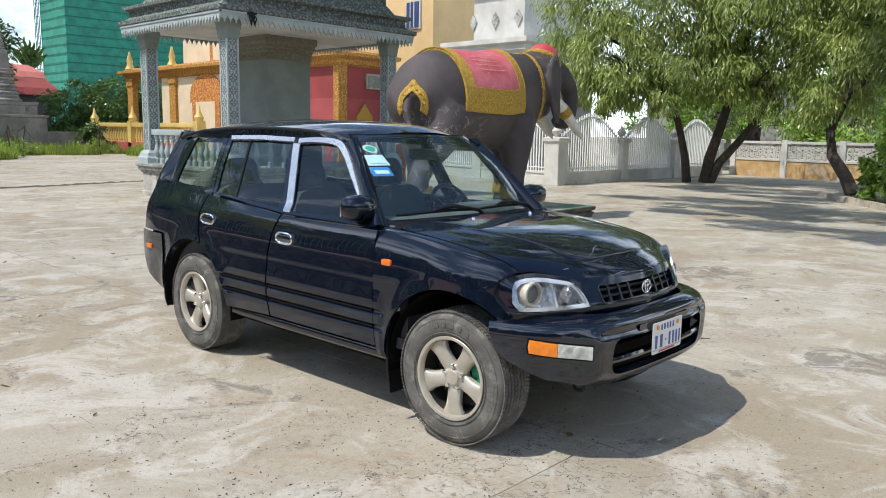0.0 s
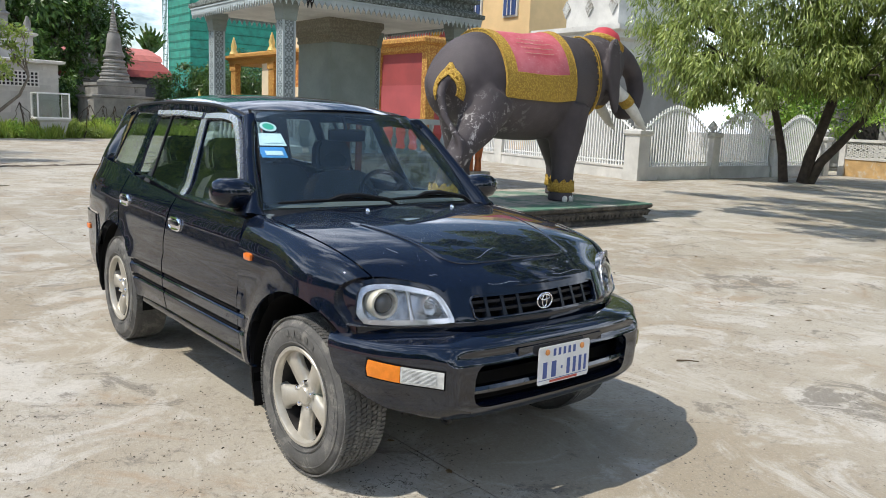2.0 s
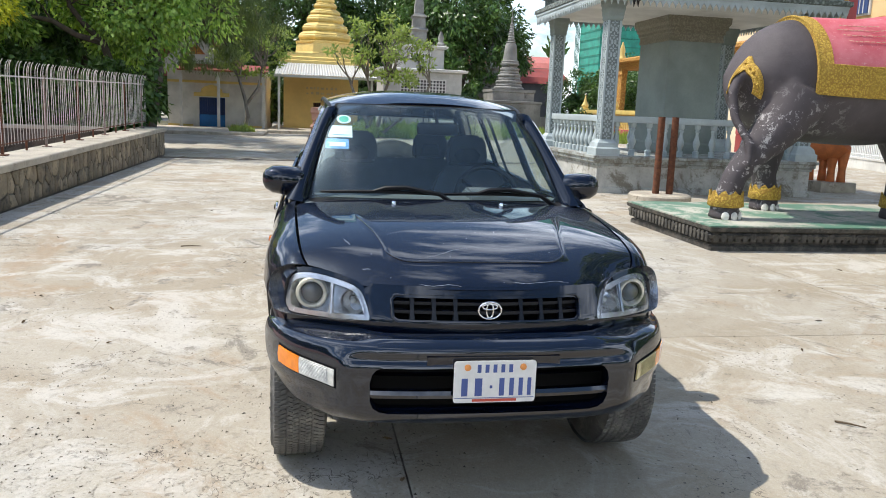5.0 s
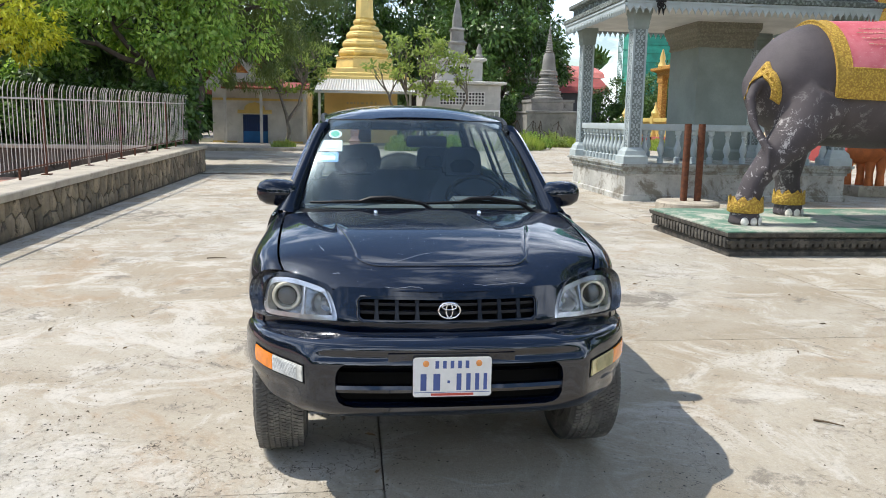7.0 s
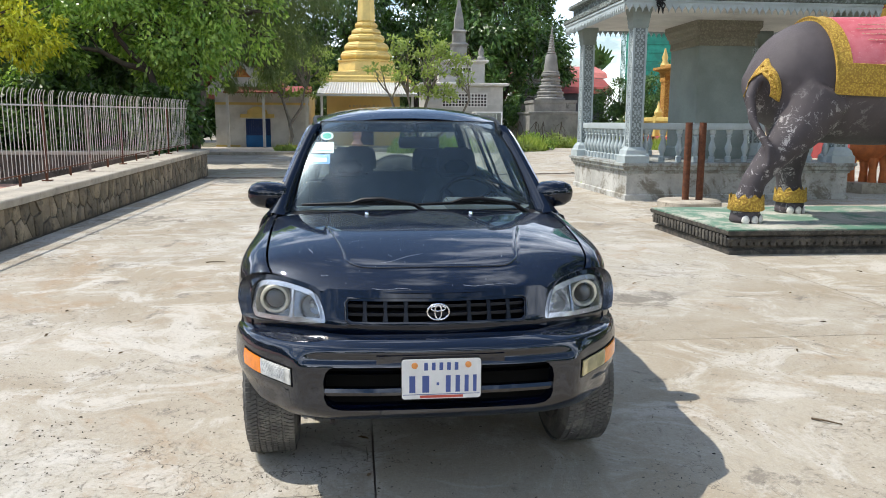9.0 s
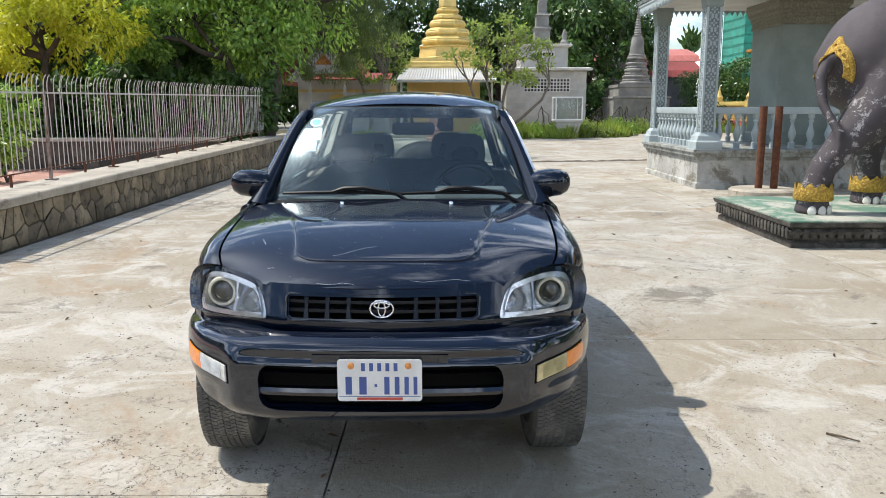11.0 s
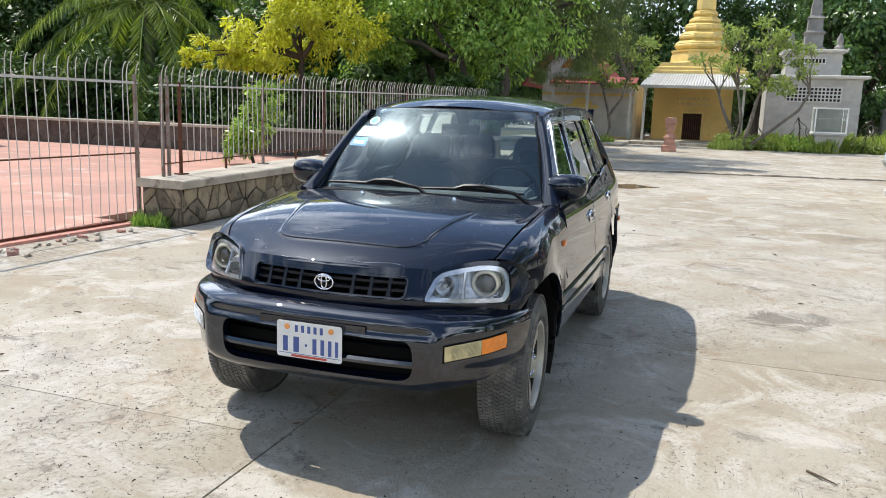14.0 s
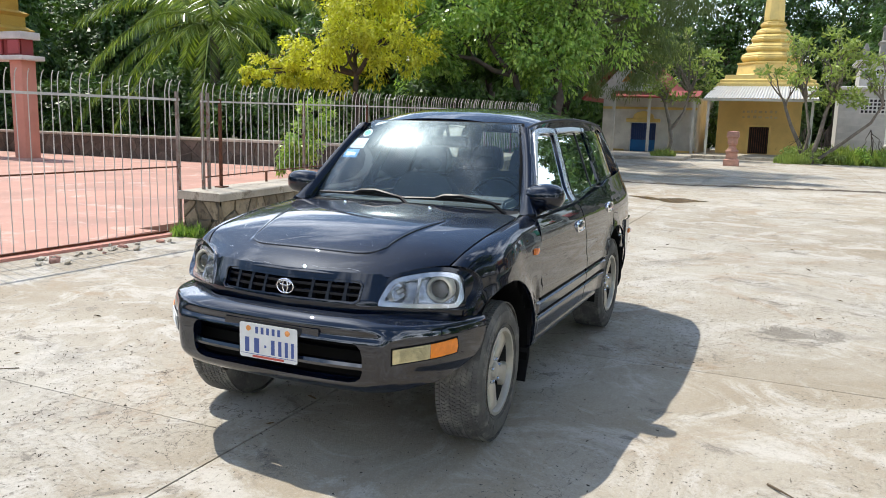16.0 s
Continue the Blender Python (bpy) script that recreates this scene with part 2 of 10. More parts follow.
def concrete_yard():
    m = Nodes("yard_concrete")
    big, mid, fine = m.noise(0.35, 6, 0.62, distort=0.6), m.noise(1.5, 9, 0.72, distort=0.9), m.noise(26, 6, 0.75)
    grit = m.noise(120, 3, 0.6)
    # trowelled cement film, grey to buff
    col = m.mix(m.ramp(big, 0.36, 0.64), (0.335, 0.284, 0.208), (0.440, 0.405, 0.335))
    # tan soil stains with ragged edges
    warm = m.noise(0.75, 8, 0.74, distort=1.3)
    col = m.mix(m.ramp(warm, 0.52, 0.66, 0, 0.6), col, (0.335, 0.235, 0.140))
    # pale film where the surface dusts off
    col = m.mix(m.ramp(mid, 0.47, 0.62, 0, 0.78), col, (0.540, 0.512, 0.455))
    wash = m.noise(0.55, 9, 0.78, distort=1.6)
    col = m.mix(m.ramp(wash, 0.52, 0.66, 0, 0.45), col, (0.510, 0.490, 0.440))
    dark = m.noise(2.2, 9, 0.80, distort=0.8)
    for cx, cy, r in MUD_STAINS:
        far = m.add("ShaderNodeVectorMath")
        far.operation = "DISTANCE"
        m.set(far.inputs[0], m.co)
        far.inputs[1].default_value = (cx, cy, 0)
        dark = m.math("ADD", dark, m.ramp(far.outputs["Value"], r, r * 0.25, 0.0, 0.11))
    col = m.mix(m.ramp(dark, 0.555, 0.645, 0, 0.80), col, (0.185, 0.165, 0.135))
    damp = m.noise(0.42, 7, 0.70, distort=0.9)
    col = m.mix(m.ramp(damp, 0.58, 0.68, 0, 0.55), col, (0.205, 0.190, 0.165))
    col = m.mix(m.ramp(fine, 0.46, 0.68, 0, 0.26), col, (0.23, 0.215, 0.18))
    speck = m.noise(70, 5, 0.8)
    col = m.mix(m.ramp(speck, 0.53, 0.64, 0, 0.18), col, (0.64, 0.62, 0.575))
    col = m.mix(m.ramp(speck, 0.45, 0.34, 0, 0.24), col, (0.13, 0.115, 0.095))
    lumps = m.noise(9, 9, 0.82, distort=0.7)
    col = m.mix(m.ramp(lumps, 0.55, 0.65, 0, 0.36), col, (0.20, 0.180, 0.145))
    # pitted places and drag marks
    gate = m.ramp(m.noise(1.1, 4, 0.6), 0.44, 0.56)
    pits = m.noise(42, 3, 0.6)
    col = m.mix(m.math("MULTIPLY", m.ramp(pits, 0.645, 0.675), gate), col, (0.075, 0.066, 0.056))
    # scaled and chipped skin where traffic has worn it
    worn = m.ramp(m.noise(0.55, 4, 0.6, distort=0.5), 0.47, 0.58)
    chips = m.noise(24, 6, 0.72, distort=0.8)
    col = m.mix(m.math("MULTIPLY", m.ramp(chips, 0.59, 0.63, 0, 0.60), worn), col, (0.155, 0.135, 0.108))
    col = m.mix(m.math("MULTIPLY", m.ramp(chips, 0.405, 0.375, 0, 0.3), worn), col, (0.585, 0.565, 0.52))
    drag = m.noise(7, 4, 0.6, stretch=(0.5, 7.0, 1.0), distort=0.4)
    col = m.mix(m.math("MULTIPLY", m.ramp(drag, 0.66, 0.70), m.ramp(m.noise(0.8, 3), 0.50, 0.60)), col, (0.15, 0.13, 0.105))
    # hairline cracks
    bent = m.add("ShaderNodeVectorMath")
    wob = m.add("ShaderNodeTexNoise", Vector=m.co, Scale=2.2, Detail=6.0, Roughness=0.6)
    m.set(bent.inputs[0], m.co)
    m.set(bent.inputs[1], wob.outputs["Color"])
    bent.operation = "ADD"
    cell = m.add("ShaderNodeTexVoronoi", Vector=bent.outputs[0], Scale=0.33)
    cell.feature = "DISTANCE_TO_EDGE"
    crack = m.math("MULTIPLY", m.ramp(cell.outputs["Distance"], 0.0016, 0.0006), m.ramp(m.noise(0.5, 2), 0.46, 0.54))
    col = m.mix(m.math("MULTIPLY", crack, 0.8), col, (0.10, 0.085, 0.07))
    r = m.t.nodes.new("ShaderNodeObjectInfo").outputs["Random"]
    col = m.add("ShaderNodeHueSaturation", Color=col, Value=m.ramp(r, 0, 1, 0.93, 1.01)).outputs["Color"]
    height = m.math("ADD", m.math("MULTIPLY", grit, 0.4), m.math("ADD", fine, m.math("MULTIPLY", mid, 1.5)))
    height = m.math("SUBTRACT", height, m.math("MULTIPLY", m.math("MULTIPLY", m.ramp(pits, 0.60, 0.66), gate), 1.2))
    height = m.math("SUBTRACT", height, m.math("MULTIPLY", m.math("MULTIPLY", m.ramp(chips, 0.57, 0.62), worn), 0.9))
    m.bump(height, 0.6, 0.013)
    return m.put(Base_Color=col, Roughness=m.ramp(mid, 0.3, 0.7, 0.72, 0.92), Specular_IOR_Level=0.25)


def glass(name, tint, rough=0.0, clear=0.8, haze=0.004, ior=1.45, spread=0.28, glare=0.0, dust_veil=0.0):
    """Thin pane: lets tinted light straight through, mirrors by its Fresnel gloss, with wiped dust that scatters a
    little and a painted bluish haze.
    """
    m = Nodes(name)
    t = m.t
    out = t.nodes["Material Output"]

    def lobe(under, way, fac):
        mx = t.nodes.new("ShaderNodeMixShader")
        m.set(mx.inputs["Fac"], fac)
        t.links.new(under, mx.inputs[1])
        t.links.new(way.outputs[0], mx.inputs[2])
        return mx.outputs[0]

    def gloss(r, c=(1, 1, 1)):
        n = t.nodes.new("ShaderNodeBsdfGlossy")
        n.inputs["Roughness"].default_value = r
        n.inputs["Color"].default_value = (*c, 1)
        return n
    tr = t.nodes.new("ShaderNodeBsdfTransparent")
    tr.inputs["Color"].default_value = (*[c * clear for c in tint], 1)
    res = lobe(tr.outputs[0], gloss(rough), m.add("ShaderNodeFresnel", IOR=ior).outputs["Fac"])
    if dust_veil:
        # diffuse veil: some dust, its blue painting in the sky's haze on the glass
        df = t.nodes.new("ShaderNodeBsdfDiffuse")
        df.inputs["Color"].default_value = (0.30, 0.48, 0.60, 1)
        res = lobe(res, df, m.ramp(m.noise(3, 5, 0.7), 0.25, 0.75, dust_veil * 0.5, dust_veil * 1.3))
    if glare:
        streak = m.noise(6, 6, 0.75, stretch=(1.0, 9.0, 1.0), distort=0.6)
        res = lobe(res, gloss(0.19, (0.80, 0.94, 1.0)), m.ramp(streak, 0.35, 0.75, glare * 0.5, glare * 1.6))
    res = lobe(res, gloss(spread, (0.62, 0.86, 1.0)), m.ramp(m.noise(4, 6, 0.7), 0.3, 0.8, haze * 0.4, haze))
    t.links.new(res, out.inputs["Surface"])
    t.nodes.remove(m.b)
    return m.mat


def leaves(name, c1, c2, through_=0.45, rough=0.45):
    m = Nodes(name)
    t = m.t
    r = t.nodes.new("ShaderNodeNewGeometry").outputs["Random Per Island"]
    broad = m.noise(0.55, 3)
    col = m.mix(r, c1, c2)
    col = m.mix(m.ramp(broad, 0.35, 0.65, 0, 0.5), col, dim(c1, 0.6))
    m.put(Base_Color=col, Roughness=rough, Specular_IOR_Level=0.4)
    tl = t.nodes.new("ShaderNodeBsdfTranslucent")
    bright = m.mix(1.0, col, (1.0, 1.05, 0.45), "MULTIPLY")
    t.links.new(bright, tl.inputs["Color"])
    mx = t.nodes.new("ShaderNodeMixShader")
    mx.inputs["Fac"].default_value = through_
    t.links.new(m.b.outputs[0], mx.inputs[1])
    t.links.new(tl.outputs[0], mx.inputs[2])
    t.links.new(mx.outputs[0], t.nodes["Material Output"].inputs["Surface"])
    return m.mat


def car_paint(name, film, coat_ior):
    """Black lacquer with blue flecks; film: how much road dust clings to it."""
    m = Nodes(name)
    dust_veil, fleck, wave = m.noise(7, 6, 0.7), m.noise(900, 1), m.noise(5, 2, 0.5)
    col = m.mix(m.ramp(fleck, 0.45, 0.7, 0, 0.5), (0.0009, 0.0024, 0.0070), (0.0036, 0.0120, 0.042))
    col = m.mix(m.ramp(dust_veil, 0.45, 0.85, film * 0.1, film), col, (0.20, 0.18, 0.15))
    m.bump(wave, 0.02, 0.02)
    m.t.links.new(m.b.inputs["Normal"].links[0].from_socket, m.b.inputs["Coat Normal"])
    return m.put(Base_Color=col, Roughness=0.40, Specular_IOR_Level=0.07, Specular_Tint=(0.40, 0.65, 1.0), Coat_Weight=1.0, Coat_Roughness=0.006, Coat_IOR=coat_ior)


YARD = concrete_yard()
PAINT = car_paint("black_car_paint", 0.005, 1.52)
BUMPER_PAINT = car_paint("black_bumper_paint", 0.012, 1.72)
TRIM_BLACK = plain("black_plastic_trim", (0.008, 0.008, 0.009), 0.45, var=0.3, bump=0.04, fine=200, spec=0.3)
GRILLE_BLACK = plain("grille_black", (0.009, 0.012, 0.018), 0.36, var=0.3, bump=0, spec=0.26)
RUBBER_SEAL = plain("rubber_seal", (0.006, 0.006, 0.006), 0.75, bump=0, spec=0.12)
TYRE = plain("dusty_tyre_rubber", (0.125, 0.122, 0.114), 0.85, var=0.35, scale=6, fine=70, bump=0.4, dirt=(0.215, 0.205, 0.18), dirt_at=0.50)
ALLOY = plain("silver_alloy", (0.54, 0.51, 0.44), 0.40, 0.5, var=0.12, scale=9, fine=80, bump=0.03, dirt=(0.25, 0.22, 0.17), dirt_at=0.66)
STEEL_DARK = plain("dark_steel", (0.05, 0.047, 0.045), 0.6, 0.6, var=0.4, scale=9)
CHROME = plain("chrome", (0.82, 0.83, 0.85), 0.09, 1.0, var=0.04, bump=0)
BRIGHT_STEEL = plain("bright_visor_steel", (0.62, 0.65, 0.69), 0.24, 0.75, var=0.06, bump=0.02)
GREEN_CALIPER = plain("green_caliper_paint", (0.02, 0.33, 0.17), 0.4, var=0.15, scale=12)
AMBER = plain("amber_lens", (0.85, 0.24, 0.012), 0.16, var=0.12, scale=30, bump=0, coat=0.6)
AMBER_SIDE = plain("amber_side_lens", (0.72, 0.17, 0.02), 0.2, var=0.12, bump=0, coat=0.5)
CLEAR_LENS = plain("clear_ribbed_lens", (0.66, 0.66, 0.62), 0.12, var=0.2, scale=30, bump=0, coat=0.8)
YELLOWED_LENS = plain("yellowed_lens", (0.62, 0.52, 0.27), 0.2, var=0.2, scale=20, bump=0, coat=0.7)
REFLECTOR = plain("lamp_reflector", (0.80, 0.81, 0.82), 0.14, 0.85, var=0.12, scale=25, bump=0)
LAMP_BEZEL = plain("lamp_bezel_silver", (0.62, 0.63, 0.64), 0.20, 0.7, var=0.25, scale=25, bump=0.02, coat=0.5)
LAMP_DARK = plain("lamp_housing_chrome", (0.46, 0.47, 0.48), 0.16, 0.9, var=0.5, scale=30, fine=60, bump=0.5)
HALO = plain("halo_ring", (0.70, 0.67, 0.55), 0.3, 0.2, var=0.08, bump=0)
PROJECTOR = plain("projector_lens", (0.10, 0.09, 0.07), 0.03, 0.0, var=0.1, bump=0, coat=1.0)
LENS_GLASS = glass("headlamp_glass", (0.97, 0.98, 1.0), 0.0, 0.98, 0.002, 1.36)
WINDSCREEN = glass("windscreen_glass", (0.84, 0.94, 0.94), 0.0, 0.99, 0.032, 1.40, 0.36, 0.026, 0.024)
TINTED = glass("tinted_side_glass", (0.84, 0.92, 0.90), 0.0, 0.84, 0.002, 1.5, 0.16, 0.0, 0.006)
MIRROR = plain("mirror_glass", (0.85, 0.87, 0.88), 0.02, 1.0, var=0.02, bump=0)
CLOTH_SEAT = plain("grey_seat_cloth", (0.050, 0.058, 0.072), 0.9, var=0.25, scale=12, fine=250, bump=0.2)
DASH = plain("grey_dashboard", (0.10, 0.125, 0.135), 0.75, var=0.15, fine=220)
CABIN = plain("dark_cabin_lining", (0.06, 0.063, 0.068), 0.85, var=0.2)
PLATE_WHITE = plain("plate_white", (0.74, 0.74, 0.72), 0.45, var=0.08, scale=12, bump=0.03)
INK_BLUE = plain("plate_blue_ink", (0.06, 0.10, 0.30), 0.5, var=0.1, bump=0)
INK_RED = plain("plate_red_ink", (0.55, 0.08, 0.05), 0.5, var=0.1, bump=0)
BOLT_ORANGE = plain("orange_bolt_cap", (0.75, 0.30, 0.08), 0.5, var=0.1, bump=0)
STICK_GREEN = plain("sticker_green", (0.03, 0.42, 0.30), 0.5, var=0.1, bump=0)
STICK_WHITE = plain("sticker_pale", (0.62, 0.78, 0.82), 0.5, var=0.1, bump=0)
STICK_BLUE = plain("sticker_blue", (0.05, 0.30, 0.68), 0.5, var=0.1, bump=0)

GREEN_GREY = plain("grey_green_paint", (0.235, 0.275, 0.255), 0.75, var=0.18, scale=1.3, fine=30, dirt=(0.12, 0.12, 0.10), dirt_at=0.62)
PALE_BLUE = plain("pale_blue_grey_paint", (0.40, 0.46, 0.47), 0.75, var=0.15, scale=1.6, fine=30, dirt=(0.20, 0.20, 0.17), dirt_at=0.64)


def carved(name, c, deep, scale=14.0, depth=0.9):
    """Moulded plaster: raised scrolls, coloured from c to deep along the bump height."""
    m = Nodes(name)
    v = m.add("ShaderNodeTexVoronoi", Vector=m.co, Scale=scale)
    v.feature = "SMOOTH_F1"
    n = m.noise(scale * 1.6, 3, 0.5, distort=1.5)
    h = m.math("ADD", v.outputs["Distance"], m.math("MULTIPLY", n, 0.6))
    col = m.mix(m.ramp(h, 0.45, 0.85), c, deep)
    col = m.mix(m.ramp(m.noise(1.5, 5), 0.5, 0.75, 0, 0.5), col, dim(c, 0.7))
    m.bump(h, depth, 0.03)
    return m.put(Base_Color=col, Roughness=0.75)


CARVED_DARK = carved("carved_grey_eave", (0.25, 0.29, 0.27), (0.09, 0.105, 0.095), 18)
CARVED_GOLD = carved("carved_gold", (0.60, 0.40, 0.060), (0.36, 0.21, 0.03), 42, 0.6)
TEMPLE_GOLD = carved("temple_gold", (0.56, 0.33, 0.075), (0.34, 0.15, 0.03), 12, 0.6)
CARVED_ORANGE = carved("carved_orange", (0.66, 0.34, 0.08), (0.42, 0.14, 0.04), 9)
OLD_STONE = plain("mossy_moulded_stone", (0.105, 0.095, 0.078), 0.9, var=0.45, scale=4, fine=26, bump=0.6, dirt=(0.030, 0.029, 0.026), dirt_at=0.44)
PLINTH_TOP = plain("worn_green_plinth", (0.38, 0.37, 0.31), 0.85, var=0.35, scale=0.7, fine=40, dirt=(0.05, 0.165, 0.105), dirt_at=0.43)
WHITEWASH = plain("weathered_whitewash", (0.60, 0.59, 0.55), 0.85, var=0.18, scale=1.2, fine=30, dirt=(0.30, 0.29, 0.25), dirt_at=0.6)
STAINED_BASE = plain("stained_plaster_base", (0.47, 0.47, 0.44), 0.85, var=0.3, scale=1.4, fine=24, dirt=(0.15, 0.13, 0.095), dirt_at=0.47)
RUST = plain("rusty_iron", (0.16, 0.062, 0.032), 0.8, 0.3, var=0.4, scale=14, fine=70, bump=0.35)
GALV = plain("weathered_painted_iron", (0.58, 0.55, 0.50), 0.55, 0.0, var=0.15, scale=6, fine=50, dirt=(0.30, 0.17, 0.11), dirt_at=0.64)
WALL_STONE = plain("wall_flagstone", (0.28, 0.225, 0.15), 0.85, var=0.4, scale=3, fine=26, bump=0.5, dirt=(0.07, 0.058, 0.042), dirt_at=0.49, pieces=0.28)
MORTAR = plain("dark_mortar", (0.13, 0.115, 0.09), 0.95, var=0.35, scale=6)
COPING = plain("concrete_coping", (0.46, 0.41, 0.33), 0.85, var=0.25, scale=2, dirt=(0.17, 0.14, 0.10), dirt_at=0.53)
RED_COURT = plain("red_tile_court", (0.46, 0.245, 0.185), 0.8, var=0.22, scale=0.7, fine=25, dirt=(0.55, 0.40, 0.33), dirt_at=0.53)
SALMON = plain("salmon_paint", (0.58, 0.26, 0.19), 0.7, var=0.12, scale=1.5)
YELLOW_WALL = plain("ochre_yellow_wall", (0.68, 0.47, 0.16), 0.8, var=0.12, scale=1.0, dirt=(0.40, 0.26, 0.09), dirt_at=0.62)
GOLD_PAINT = plain("gold_paint", (0.70, 0.52, 0.17), 0.5, 0.12, var=0.15, scale=1.5, fine=18)
TIN = plain("corrugated_tin", (0.60, 0.60, 0.58), 0.45, 0.5, var=0.12, scale=2)
CREAM = plain("cream_wall", (0.72, 0.60, 0.42), 0.8, var=0.1, scale=0.8, dirt=(0.52, 0.42, 0.29), dirt_at=0.64)
RED_WALL = plain("deep_red_wall", (0.30, 0.052, 0.05), 0.7, var=0.18, scale=0.8)
PINK_WALL = plain("faded_red_wall", (0.37, 0.075, 0.078), 0.7, var=0.15, scale=0.8)
BUFF = plain("buff_wall", (0.70, 0.50, 0.25), 0.8, var=0.1, scale=0.6)
BLUE_PAINT = plain("blue_door_paint", (0.02, 0.16, 0.42), 0.55, var=0.15)
NAVY = plain("navy_shutter", (0.02, 0.05, 0.16), 0.5, var=0.15)
GREY_TILE = plain("grey_white_tile", (0.44, 0.43, 0.39), 0.5, var=0.12, scale=2, pieces=0.08)
DARK_HOLE = plain("dark_opening", (0.015, 0.014, 0.013), 0.9, var=0.2)
RED_ROOF = plain("red_roof_tiles", (0.27, 0.050, 0.040), 0.75, var=0.25, scale=2)
GREEN_NET = plain("green_safety_net", (0.025, 0.23, 0.165), 0.85, var=0.3, scale=0.5, fine=8)
STUPA_STONE = plain("weathered_stupa_stone", (0.24, 0.235, 0.215), 0.9, var=0.3, scale=1.2, fine=14, dirt=(0.07, 0.068, 0.06), dirt_at=0.56)
BARK = plain("bark", (0.07, 0.055, 0.042), 0.95, var=0.4, scale=6, fine=35, bump=0.7)
LEAF_DEEP = leaves("deep_green_leaf", (0.030, 0.074, 0.017), (0.145, 0.255, 0.055), 0.22, 0.46)
LEAF_WILLOW = leaves("willow_leaf", (0.140, 0.215, 0.050), (0.500, 0.570, 0.190), 0.30, 0.32)
LEAF_DARK = leaves("dark_tree_leaf", (0.034, 0.085, 0.018), (0.140, 0.245, 0.055), 0.20, 0.32)
LEAF_MID = leaves("mid_tree_leaf", (0.140, 0.290, 0.052), (0.600, 0.790, 0.200), 0.40, 0.30)
LEAF_LIGHT = leaves("frangipani_leaf", (0.24, 0.34, 0.09), (0.48, 0.56, 0.20), 0.45)
LEAF_YELLOW = leaves("yellow_tree_leaf", (0.44, 0.46, 0.032), (0.86, 0.86, 0.11), 0.48)
LEAF_PALM = leaves("palm_leaf", (0.085, 0.155, 0.026), (0.40, 0.50, 0.11), 0.34, 0.26)
GRASS = leaves("grass_blade", (0.227, 0.340, 0.066), (0.473, 0.548, 0.151), 0.4)
CAGE_WHITE = plain("white_painted_frame", (0.80, 0.80, 0.77), 0.6, var=0.1)
CAGE_GLASS = glass("showcase_glass", (0.9, 0.95, 0.93), 0.02, 0.85)
LEDGE = plain("weathered_ledge_paint", (0.36, 0.385, 0.37), 0.85, var=0.3, scale=2.2, fine=30, bump=0.5, dirt=(0.16, 0.145, 0.115), dirt_at=0.46)
# wall stone with the shade of the trees mixed into its colour
SHADED_STONE = plain("shaded_wall_stone", (0.115, 0.092, 0.072), 0.9, var=0.35, scale=3, fine=26, bump=0.5, dirt=(0.04, 0.035, 0.03), dirt_at=0.52, pieces=0.25)
POST_IRON = plain("brown_weathered_iron", (0.27, 0.22, 0.185), 0.7, 0.0, var=0.3, scale=6, fine=50, dirt=(0.18, 0.075, 0.045), dirt_at=0.48)
RELIEF_GROUND = plain("recessed_column_field", (0.20, 0.235, 0.23), 0.8, var=0.25, scale=6, fine=60)
# beige-grey of the hall; on the gatehouse it paints in shade
BEIGE_SHADE_WALL = plain("beige_shade_wall", (0.30, 0.30, 0.29), 0.85, var=0.15, scale=0.8, dirt=(0.22, 0.19, 0.15), dirt_at=0.6)
PALE_BARK = plain("pale_frangipani_bark", (0.20, 0.175, 0.14), 0.9, var=0.35, scale=6, fine=35, bump=0.5)

